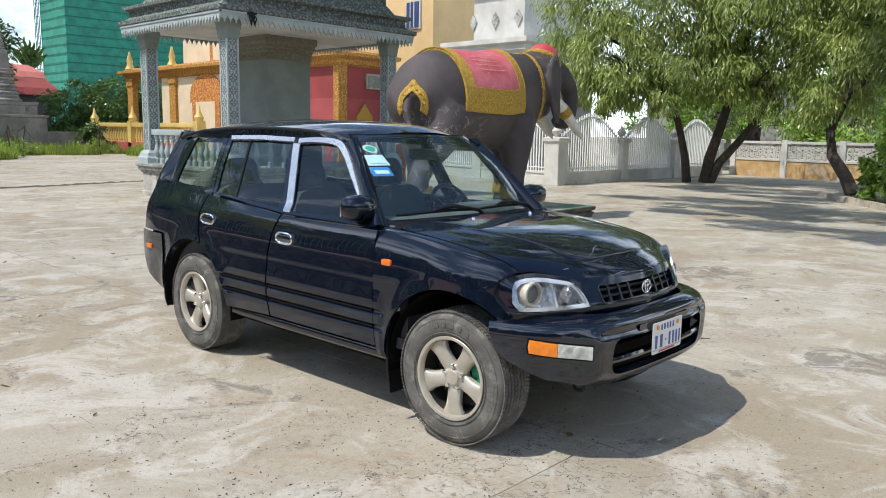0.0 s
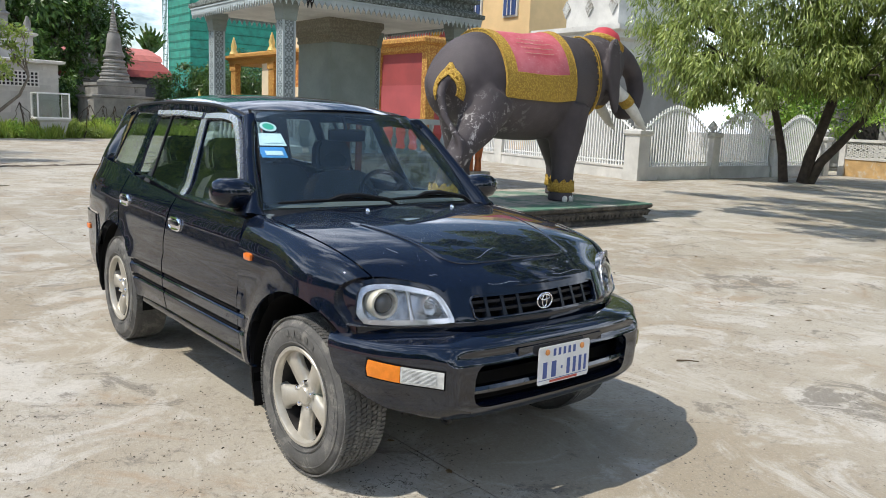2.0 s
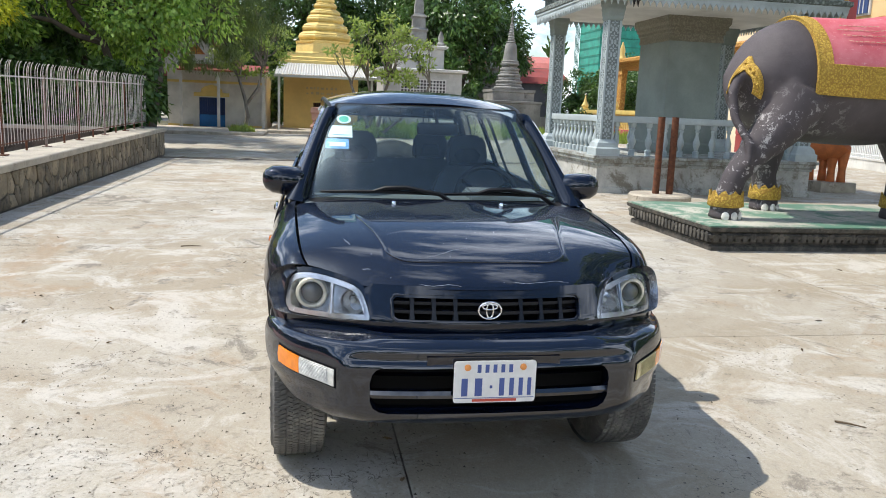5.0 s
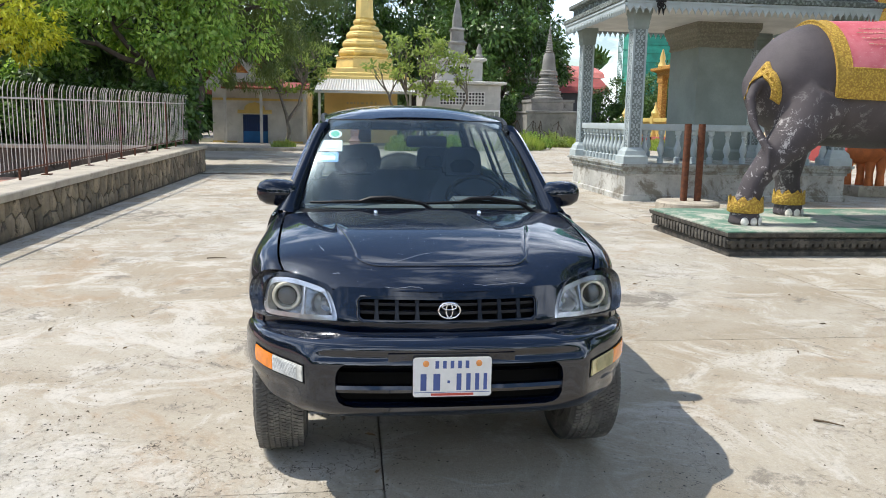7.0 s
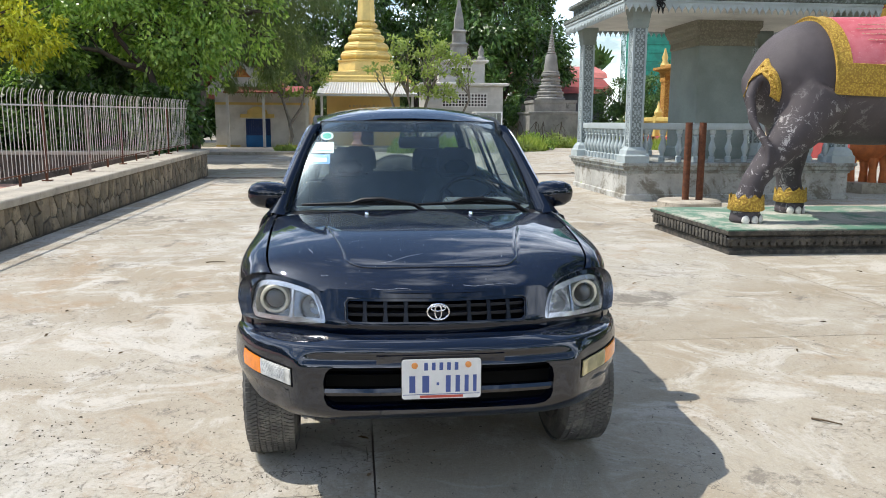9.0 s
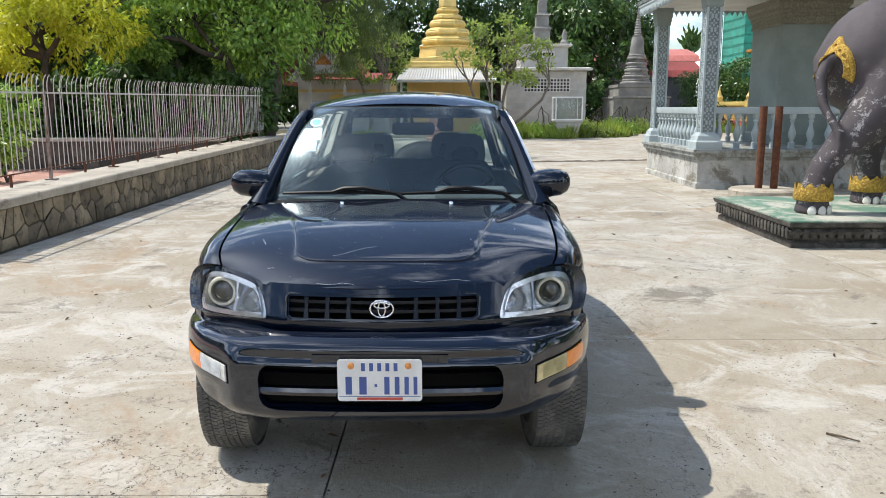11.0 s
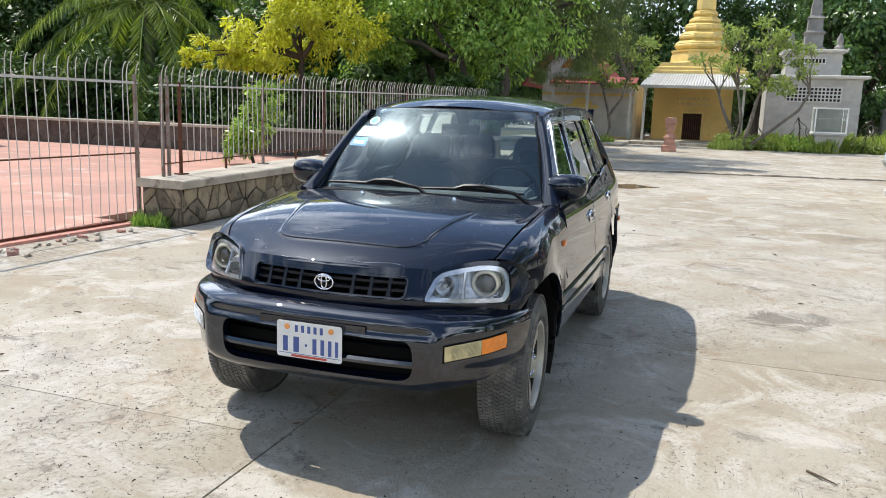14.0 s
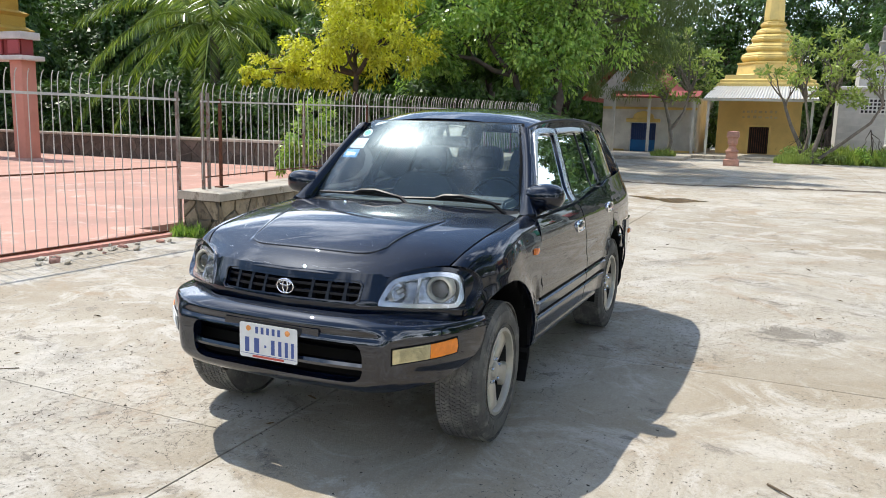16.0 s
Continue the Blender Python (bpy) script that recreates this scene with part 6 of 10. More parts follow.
    for name, n, fn in (("y0", 37, lambda u, v, d: (u, fy0 - d, v)), ("x1", 40, lambda u, v, d: (fx1 + d, u, v)), ("x0", 40, lambda u, v, d: (fx0 - d, u, v)), ("y1", 37, lambda u, v, d: (u, fy1 + d, v))):
        a, b = (fx0, fx1) if name[0] == "y" else (fy0, fy1)
        bm = bmesh.new()
        for k in range(n):
            c = a + (b - a) * (k + 0.5) / n
            w = (b - a) / n / 0.13
            prism(bm, [(c + u * w, 3.81 + v) for u, v in tooth], fn, 0.0, 0.03)
        prism(bm, [(a, 3.79), (b, 3.79), (b, 3.83), (a, 3.83)], fn, 0.0, 0.05)
        part("eave_fringe", normals(bm), PALE_BLUE, pav, "row of pointed hanging leaves", smooth=0)
    return pav


pavilion()

# black wrought ornament hung on the eave
bm = bmesh.new()
rnd = random.Random(3)
for k in range(7):
    cy, cz, r = 5.42 + rnd.uniform(-0.06, 0.06), 3.72 + rnd.uniform(-0.09, 0.08), rnd.uniform(0.025, 0.045)
    tube(bm, [(-11.10 + 0.01 * k % 0.03, cy + r * math.cos(a), cz + r * 1.3 * math.sin(a)) for a in np.linspace(0, 2 * math.pi, 11)], 0.013, 5, False)
for dy in (-0.035, 0.04):
    tube(bm, [(-11.10, 5.42 + dy, 3.68), (-11.10, 5.42 + dy * 1.2, 3.56)], [0.03, 0.006], 6)
box(bm, -11.16, -11.09, 5.33, 5.51, 3.80, 3.83)
solid("eave_ornament", normals(bm), TRIM_BLACK, "small black wrought ornament hanging on the pavilion eave", "ornament", smooth=60)

# rusty pipes in a concrete foot
pipes = thing("pipe_post", "two rusty iron pipes set in a round concrete foot", "post")
bm = bmesh.new()
lathe(bm, [(0.56, -0.02), (0.56, 0.13), (0.53, 0.16)], 36, Matrix.Translation((-9.95, 5.68, 0)))
part("foot", bm, COPING, pipes, smooth=30)
for dx, dy in ((0.0, -0.12), (0.05, 0.12)):
    bm = bmesh.new()
    lathe(bm, [(0.062, 0.15), (0.062, 1.54), (0.052, 1.54), (0.052, 1.0)], 16, Matrix.Translation((-9.95 + dx, 5.72 + dy, 0)), cap=False)
    part("pipe", normals(bm), RUST, pipes)

# ---- elephant on its plinth ----
from mathutils.bvhtree import BVHTree


def plinth():
    bm = bmesh.new()
    x0, x1, y0, y1 = -7.35, -5.02, 4.02, 8.35
    rect_lathe(bm, [(0.0, -0.02), (0.0, 0.05), (-0.05, 0.08), (-0.05, 0.12), (0.02, 0.15), (0.04, 0.19), (0.0, 0.215), (0.05, 0.24), (0.06, 0.285)], x0, x1, y0, y1)
    pl = solid("plinth", normals(bm), OLD_STONE, "low blackened moulded plinth with worn green top", "plinth", smooth=0)
    bm = bmesh.new()
    box(bm, x0 - 0.05, x1 + 0.05, y0 - 0.05, y1 + 0.05, 0.285, 0.305, 0.006)
    part("plinth_top", bm, PLINTH_TOP, pl, "worn green painted top")
    bm = bmesh.new()
    n = 46
    for k in range(n):
        y = y0 + (y1 - y0) * (k + 0.5) / n
        box(bm, x1 - 0.03, x1 + 0.030 + 0.008 * math.sin(k * 1.7), y - 0.036, y + 0.036, 0.11, 0.215, 0.016)
    for k in range(24):
        x = x0 + (x1 - x0) * (k + 0.5) / 24
        box(bm, x - 0.032, x + 0.032, y0 - 0.045, y0 + 0.03, 0.10, 0.225, 0.012)
    tagged(part("moulded_leaf", bm, OLD_STONE, pl), kind="stuff")


def elephant():
    CX = -6.20
    zc, rx, rz = curve([(4.70, 2.10), (5.0, 2.10), (5.5, 2.07), (6.3, 2.05), (7.0, 2.11), (7.5, 2.22), (8.1, 2.38)]), curve([(4.70, 0.16), (4.85, 0.42), (5.05, 0.58), (5.5, 0.71), (6.3, 0.76), (7.0, 0.66), (7.5, 0.52), (8.1, 0.40)]), curve([(4.70, 0.22), (4.85, 0.48), (5.05, 0.62), (5.5, 0.77), (6.3, 0.80), (7.0, 0.83), (7.5, 0.72), (8.1, 0.58)])
    bm = bmesh.new()
    rings = []
    for y in np.linspace(4.71, 8.15, 24):
        rings.append([bm.verts.new((CX + rx(y) * math.cos(t), y + 0.13 * max(0.0, math.sin(t)) * step(5.7, 4.8, y), zc(y) + rz(y) * math.sin(t))) for t in (2 * math.pi * i / 28 for i in range(28))])
    for a, b in zip(rings, rings[1:]):
        bridge(bm, a, b)
    bm.faces.new(rings[0])
    bm.faces.new(rings[-1])
    legs = [((-5.66, 4.52), [(-5.66, 4.52, 0.31, 0.205), (-5.66, 4.52, 0.5, 0.165), (-5.66, 4.60, 0.82, 0.150), (-5.69, 4.84, 1.12, 0.190), (-5.75, 5.16, 1.42, 0.29), (-5.86, 5.40, 1.8, 0.45)]),
            ((-6.66, 5.68), [(-6.66, 5.68, 0.31, 0.21), (-6.66, 5.68, 0.5, 0.17), (-6.64, 5.62, 0.8, 0.165), (-6.60, 5.58, 1.2, 0.26), (-6.5, 5.55, 1.8, 0.45)]),
            ((-5.80, 7.08), [(-5.80, 7.08, 0.31, 0.215), (-5.80, 7.08, 0.5, 0.18), (-5.80, 7.10, 0.85, 0.185), (-5.82, 7.14, 1.25, 0.27), (-5.9, 7.15, 1.8, 0.42)]),
            ((-6.70, 7.95), [(-6.70, 7.95, 0.31, 0.215), (-6.70, 7.95, 0.5, 0.18), (-6.68, 7.88, 0.85, 0.185), (-6.62, 7.7, 1.25, 0.27), (-6.5, 7.45, 1.8, 0.42)])]
    for _, path in legs:
        tube(bm, [p[:3] for p in path], [p[3] for p in path], 18, up=(1, 0, 0))
    # head, trunk, mouth
    tube(bm, [(CX, 7.85, 2.42), (CX, 8.05, 2.48), (CX, 8.30, 2.52), (CX, 8.50, 2.50), (CX, 8.65, 2.48)], [0.42, 0.52, 0.53, 0.42, 0.25], 20, up=(1, 0, 0), sx=0.86, sy=1.06)
    trunk = [(8.45, 2.72, 0.29), (8.72, 2.74, 0.23), (8.98, 2.66, 0.185), (9.22, 2.46, 0.165), (9.33, 2.18, 0.15), (9.28, 1.92, 0.14), (9.10, 1.76, 0.125), (8.92, 1.76, 0.105), (8.80, 1.86, 0.09)]
    tube(bm, [(CX, y, z) for y, z, r in trunk], [r for y, z, r in trunk], 16, up=(1, 0, 0))
    tube(bm, [(CX, 8.2, 2.2), (CX, 8.38, 2.05), (CX, 8.48, 1.92)], [0.25, 0.19, 0.10], 12, up=(1, 0, 0))
    # ears
    for s in (-1, 1):
        pts = [(7.98, 2.92), (8.12, 2.96), (8.22, 2.80), (8.26, 2.45), (8.30, 2.05), (8.28, 1.78), (8.18, 1.72), (8.02, 1.98), (7.90, 2.35), (7.88, 2.70)]
        prism(bm, pts, lambda u, v, d: (CX + s * (0.44 + d + 0.16 * (8.25 - u)), u, v), -0.03, 0.06)
    # tail
    tube(bm, [(CX + 0.22, 4.92, 2.12), (CX + 0.25, 4.70, 2.06), (CX + 0.30, 4.60, 1.86), (CX + 0.42, 4.60, 1.55), (CX + 0.66, 4.70, 1.22), (CX + 0.74, 4.66, 0.96)], [0.07, 0.085, 0.075, 0.060, 0.055, 0.035], 10, up=(1, 0, 0))
    normals(bm)
    tmp = new("elephant", finish("elephant_rough", bm, BARK, 180))
    md = tmp.modifiers.new("remesh", "REMESH")
    md.mode, md.voxel_size = "VOXEL", 0.035
    sm = tmp.modifiers.new("smooth", "SMOOTH")
    sm.factor, sm.iterations = 0.5, 6
    dg = bpy.context.evaluated_depsgraph_get()
    me = bpy.data.meshes.new_from_object(tmp.evaluated_get(dg))
    bpy.data.objects.remove(tmp)
    bm = bmesh.new()
    bm.from_mesh(me)
    for f in bm.faces:
        f.material_index = 0
    # blanket laid over the back, gold border round a red field
    ny, nt = 26, 40
    grid = []
    for i in range(ny + 1):
        y = 5.47 + (6.97 - 5.47) * i / ny
        row = []
        for j in range(nt + 1):
            t = math.pi * (-0.075 + 1.15 * j / nt)
            k = 1.035 + 0.012 * math.sin(9 * y) * math.cos(t * 3)
            row.append(bm.verts.new((CX + (rx(y) * k + 0.012) * math.cos(t), y - 0.03 * max(0, math.sin(t)), zc(y) + (rz(y) * k + 0.004) * math.sin(t))))
        grid.append(row)
    for i in range(ny):
        for j in range(nt):
            f = bm.faces.new((grid[i][j], grid[i + 1][j], grid[i + 1][j + 1], grid[i][j + 1]))
            edge = i < 3 or i >= ny - 3 or j < 5 or j >= nt - 5
            f.material_index = 2 if edge else 1
    for line in ([grid[i][j].co for j in range(5, nt - 4)] for i in (3, ny - 3)):
        tube(bm, list(line), 0.009, 5, mi=2)
    for j in (0, 2, 5, nt - 5, nt - 2, nt):
        tube(bm, [grid[i][j].co.copy() for i in range(0 if j in (0, nt) else 3, ny + 1 if j in (0, nt) else ny - 2)], 0.009, 5, mi=2)
    for i in (0, ny):
        tube(bm, [v.co.copy() for v in grid[i]], 0.011, 5, mi=2)
    for path in ([grid[i][0] for i in range(ny + 1)], [grid[i][nt] for i in range(ny + 1)], grid[0], grid[ny]):
        low = [bm.verts.new(v.co + (Vector((CX, v.co.y, zc(v.co.y))) - v.co) * 0.06) for v in path]
        for a, b, c, d in zip(path, path[1:], low[1:], low):
            bm.faces.new((a, b, c, d)).material_index = 2
    # crupper ring, head cap, beads
    skin = BVHTree.FromBMesh(bm)
    c, across, way = Vector((CX + 0.24, 4.80, 1.95)), Vector((0.8, 0.6, 0)), Vector((-0.6, 0.8, 0))

    def on_rump(u, v, lift):
        o = c + across * u + Vector((0, 0, v))
        hit = skin.ray_cast(o - way * 2, way)[0]
        return (hit if hit else o) - way * lift

    def flame(a, k):
        """Outline of the plate: round flanks drawn up to a point, open below."""
        r = 1.0 + 0.30 * math.exp(-((a - math.pi / 2) / 0.22) ** 2)
        return 0.250 * k * r * math.cos(a), 0.300 * k * r * math.sin(a)
    arc = np.linspace(-0.55, math.pi + 0.55, 34)
    rows = []
    for a in arc:
        rows.append([bm.verts.new(on_rump(*flame(a, k), l)) for k, l in ((1.0, 0.0), (1.0, 0.030), (0.90, 0.048), (0.82, 0.034), (0.68, 0.036), (0.58, 0.052), (0.52, 0.034), (0.52, 0.0))])
    for a, b in zip(rows, rows[1:]):
        for k in range(7):
            bm.faces.new((a[k], a[k + 1], b[k + 1], b[k])).material_index = 2
    for r in (rows[0], rows[-1]):
        bm.faces.new(r).material_index = 2
    for a in arc[2:-2:3]:
        b_ = bmesh.ops.create_icosphere(bm, subdivisions=1, radius=0.020, matrix=Matrix.Translation(on_rump(*flame(a, 0.75), 0.040)))
        for f in {f for v in b_["verts"] for f in v.link_faces}:
            f.material_index = 2
    lathe(bm, [(0.30, -0.05), (0.29, 0.05), (0.22, 0.17), (0.10, 0.24), (0.01, 0.26)], 18, pose(CX, 8.36, 2.93, -24, 0, 0), mi=3)
    tube(bm, [pose(CX, 8.36, 2.93, -24, 0, 0) @ Vector((0.31 * math.cos(a), 0.31 * math.sin(a), -0.04)) for a in np.linspace(0, 2 * math.pi, 25)], 0.06, 8, False, mi=2)
    for yy, r in ((7.74, 0.014), (7.80, 0.010)):
        tube(bm, [(CX + (rx(yy) + 0.025) * math.cos(t), yy - 0.05 * math.sin(t), zc(yy) + (rz(yy) + 0.015) * math.sin(t)) for t in np.linspace(0, 2 * math.pi, 49)], r, 6, False, mi=2)
    for k in range(44):
        t = 2 * math.pi * k / 44
        b_ = bmesh.ops.create_icosphere(bm, subdivisions=1, radius=0.014, matrix=Matrix.Translation((CX + (rx(7.68) + 0.028) * math.cos(t), 7.69 - 0.05 * math.sin(t), zc(7.68) + (rz(7.68) + 0.018) * math.sin(t))))
        for f in {f for v in b_["verts"] for f in v.link_faces}:
            f.material_index = 2
    # worn gold script on the red field, as short raised strokes
    rnd = random.Random(12)
    for row in range(4):
        t = 0.62 + 0.115 * row
        y = 5.86 + 0.05 * rnd.random() + (0.06 if row in (0, 3) else 0)
        while y < 6.56 - (0.06 if row in (0, 3) else 0):
            l = rnd.uniform(0.025, 0.075)
            k = 1.049
            pts = [(CX + (rx(v) * k + 0.012) * math.cos(t + e), v - 0.10 * math.sin(t), zc(v) + (rz(v) * k + 0.004) * math.sin(t + e)) for v, e in ((y, 0), (y + l * 0.5, rnd.uniform(-0.012, 0.012)), (y + l, 0))]
            tube(bm, pts, 0.0055, 5, mi=5)
            y += l + 0.022
    # anklets with pointed tops, toenails, tusks
    for (lx, ly), path in legs:
        rows = []
        for k in range(32):
            a = 2 * math.pi * k / 32
            tip = 0.09 * abs(math.cos(a * 5)) ** 1.0
            r0 = 0.200
            rows.append([bm.verts.new((lx + r0 * math.cos(a), ly + r0 * math.sin(a), 0.455)), bm.verts.new((lx + (r0 + 0.02) * math.cos(a), ly + (r0 + 0.02) * math.sin(a), 0.47)), bm.verts.new((lx + (r0 + 0.012) * math.cos(a), ly + (r0 + 0.012) * math.sin(a), 0.56)), bm.verts.new((lx + (r0 + 0.008) * math.cos(a), ly + (r0 + 0.008) * math.sin(a), 0.58 + tip)), bm.verts.new((lx + (r0 - 0.03) * math.cos(a), ly + (r0 - 0.03) * math.sin(a), 0.57))])
        for a, b in zip(rows, rows[1:] + rows[:1]):
            for j in range(4):
                bm.faces.new((a[j], b[j], b[j + 1], a[j + 1])).material_index = 2
        for a in (0.15, 0.75, 1.35, -0.45):
            r = bmesh.ops.create_icosphere(bm, subdivisions=2, radius=0.062, matrix=Matrix.Translation((lx + 0.190 * math.cos(a), ly + 0.190 * math.sin(a), 0.345)) @ Matrix.Rotation(a, 4, "Z") @ Matrix.Diagonal((0.34, 0.80, 1.0, 1)))
            for v in r["verts"]:
                for f in v.link_faces:
                    f.material_index = 4
    for s in (-1, 1):
        path = [(CX + s * 0.24, 8.42, 2.16), (CX + s * 0.30, 8.62, 2.02), (CX + s * 0.34, 8.86, 1.80), (CX + s * 0.35, 9.06, 1.62), (CX + s * 0.34, 9.24, 1.48)]
        tube(bm, path, [0.115, 0.11, 0.095, 0.07, 0.02], 12, mi=4)
        tube(bm, [path[1], (CX + s * 0.32, 8.74, 1.91)], 0.12, 12, mi=2)
    bm.normal_update()
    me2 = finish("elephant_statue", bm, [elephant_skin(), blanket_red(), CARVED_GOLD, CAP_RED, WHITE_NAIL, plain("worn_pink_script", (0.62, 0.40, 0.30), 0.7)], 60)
    ob = new("elephant_statue", me2)
    return tagged(ob, "dark grey elephant statue with red and gold blanket on a plinth", "statue")


def elephant_skin():
    m = Nodes("elephant_skin_paint")
    broad, grain = m.noise(1.2, 5), m.noise(24, 6, 0.7)
    col = m.mix(m.ramp(broad, 0.3, 0.7), (0.045, 0.037, 0.041), (0.082, 0.068, 0.071))
    chips = m.noise(7, 9, 0.8, distort=0.5)
    zone = m.noise(0.9, 2, 0.5)
    along = m.add("ShaderNodeSeparateXYZ", Vector=m.co).outputs["Y"]
    up_ = m.add("ShaderNodeSeparateXYZ", Vector=m.co).outputs["Z"]
    worn = m.math("MAXIMUM", m.math("MULTIPLY", m.ramp(along, 6.3, 5.4), m.ramp(up_, 2.1, 1.55)), m.ramp(zone, 0.64, 0.70))
    mask = m.math("MULTIPLY", m.ramp(chips, 0.555, 0.575), m.math("MULTIPLY", worn, m.ramp(zone, 0.36, 0.48)))
    col = m.mix(m.math("MULTIPLY", mask, m.ramp(grain, 0.30, 0.50, 0.35, 0.95)), col, (0.34, 0.325, 0.32))
    m.bump(m.math("ADD", grain, m.math("MULTIPLY", chips, 1.5)), 0.35, 0.012)
    return m.put(Base_Color=col, Roughness=0.72)


def blanket_red():
    m = Nodes("faded_red_blanket")
    broad, worn = m.noise(2.5, 6, 0.7), m.noise(13, 8, 0.8, stretch=(1, 1, 3.0))
    col = m.mix(m.ramp(broad, 0.35, 0.7), (0.50, 0.085, 0.11), (0.58, 0.17, 0.20))
    col = m.mix(m.ramp(worn, 0.57, 0.66, 0, 0.8), col, (0.66, 0.42, 0.40))
    m.bump(worn, 0.4, 0.01)
    return m.put(Base_Color=col, Roughness=0.7)


CAP_RED = plain("cap_red", (0.55, 0.06, 0.08), 0.6, var=0.2)
WHITE_NAIL = plain("ivory_white", (0.68, 0.66, 0.60), 0.6, var=0.15, scale=6, dirt=(0.35, 0.33, 0.28), dirt_at=0.62)
plinth()
elephant()

# orange lion statue on a block beside the pavilion
bm = bmesh.new()
tube(bm, [(-13.3, 11.0, 0.95), (-13.1, 11.15, 0.95), (-12.9, 11.3, 1.0), (-12.75, 11.4, 1.15)], [0.20, 0.26, 0.28, 0.24], 14)
for x, y in ((-13.22, 10.95), (-13.12, 11.2), (-12.88, 11.25), (-12.78, 11.45)):
    tube(bm, [(x, y, 0.22), (x, y, 0.5), (x, y, 0.95)], [0.10, 0.08, 0.14], 10)
tube(bm, [(-12.72, 11.42, 1.2), (-12.62, 11.5, 1.42), (-12.52, 11.56, 1.44)], [0.24, 0.24, 0.13], 12)
box(bm, -13.45, -12.55, 10.8, 11.7, -0.02, 0.23, 0.02, mi=1)
solid("lion_statue", normals(bm), [plain("orange_statue_paint", (0.52, 0.15, 0.04), 0.7, var=0.25, scale=5), COPING], "orange painted lion statue on a grey block", "statue", smooth=50)

# ---- stone wall with iron railing, gate railing and the red court ----
def wall_top(x):
    return 0.455 + 0.012 * max(0.0, -4.3 - x)


def clip_cell(pts, p, q):
    """The half of a polygon nearer to p than to q."""
    mx, my, dx, dy = (p[0] + q[0]) / 2, (p[1] + q[1]) / 2, q[0] - p[0], q[1] - p[1]
    side_ = lambda a: (a[0] - mx) * dx + (a[1] - my) * dy
    out = []
    for a, b in zip(pts, pts[1:] + pts[:1]):
        sa, sb = side_(a), side_(b)
        if sa <= 0:
            out.append(a)
        if (sa <= 0) != (sb <= 0):
            t = sa / (sa - sb)
            out.append((a[0] + t * (b[0] - a[0]), a[1] + t * (b[1] - a[1])))
    return out


def crazy_stones(x0, x1, z0, z1, size, seed):
    """Irregular flagstone outlines over a wall face."""
    rnd = random.Random(seed)
    nx, nz = max(1, round((x1 - x0) / size)), max(1, round((z1 - z0) / size))
    seeds = []
    for i in range(-1, nx + 1):
        for j in range(nz):
            seeds.append((x0 + (i + 0.5 + rnd.uniform(-0.46, 0.46)) * (x1 - x0) / nx, z0 + (j + 0.5 + rnd.uniform(-0.44, 0.44)) * (z1 - z0) / nz))
    cells = []
    for p in seeds:
        cell = [(x0, z0), (x1, z0), (x1, z1), (x0, z1)]
        for q in seeds:
            if q is not p and abs(q[0] - p[0]) < 3.2 * size:
                cell = clip_cell(cell, p, q)
                if len(cell) < 3:
                    break
        if len(cell) >= 3:
            cells.append(cell)
    return cells


def stone_wall():
    x0, x1, y = -19.2, -4.33, -4.52
    bm = bmesh.new()
    prism(bm, [(x0, -0.03), (x1, -0.03), (x1, wall_top(x1)), (x0, wall_top(x0))], lambda u, v, d: (u, d, v), y - 0.56, y)
    wall = solid("wall_low", normals(bm), MORTAR, "low wall faced with irregular brown flagstones", "wall", kind="structure", smooth=0)
    rnd = random.Random(11)

    def lay(cells, put, lift):
        for cell in cells:
            c = inset(cell, 0.011)
            area = abs(sum(a[0] * b[1] - b[0] * a[1] for a, b in zip(c, c[1:] + c[:1]))) / 2
            if area < 0.0025:
                continue
            d = rnd.uniform(0.012, 0.03)
            bm = bmesh.new()
            lo = [bm.verts.new(put(u, v, -0.004)) for u, v in c]
            mid = [bm.verts.new(put(u, v, d - 0.006)) for u, v in c]
            c2 = inset(c, 0.010)
            hi = [bm.verts.new(put(u, v, d + rnd.uniform(-0.002, 0.003))) for u, v in c2]
            bridge(bm, lo, mid)
            bridge(bm, mid, hi)
            bm.faces.new(hi)
            part("stone", normals(bm), WALL_STONE, wall, smooth=50)
    cells = [[(u, v * wall_top(u) / 0.5) for u, v in cell] for cell in crazy_stones(x0, x1, 0.0, 0.495, 0.235, 3)]
    lay(cells, lambda u, v, d: (u, y + d, v), 0)
    lay(crazy_stones(-5.08, y, 0.0, wall_top(x1) - 0.005, 0.22, 5), lambda u, v, d: (x1 + d, u, v), 0)
    bm = bmesh.new()
    rnd2 = random.Random(2)
    xs = np.linspace(x0 - 0.05, x1 + 0.06, 40)
    rows = []
    for x in xs:
        j, z = rnd2.uniform(-0.008, 0.008), wall_top(x)
        rows.append([bm.verts.new(p) for p in ((x, y + 0.06 + j, z), (x, y + 0.065 + j, z + 0.085), (x, y + 0.05 + j, z + 0.10), (x, y - 0.60, z + 0.105), (x, y - 0.62, z))])
    for a, b in zip(rows, rows[1:]):
        bridge(bm, a, b)
    bm.faces.new(rows[0])
    bm.faces.new(rows[-1])
    part("coping", normals(bm), COPING, wall, "pale concrete coping", smooth=30)
    return wall


def bar_mesh(h, curl):
    bm = bmesh.new()
    tip = [(0, 0, 0), (0, 0, h * 0.5), (0, 0, h - 0.16), (0.0, 0.008, h - 0.09), (0, 0.026, h - 0.03), (0, 0.048, h)] if curl else [(0, 0, 0), (0, 0, h)]
    tube(bm, tip, 0.0058, 6)
    return finish("bar", normals(bm), GALV, 40)


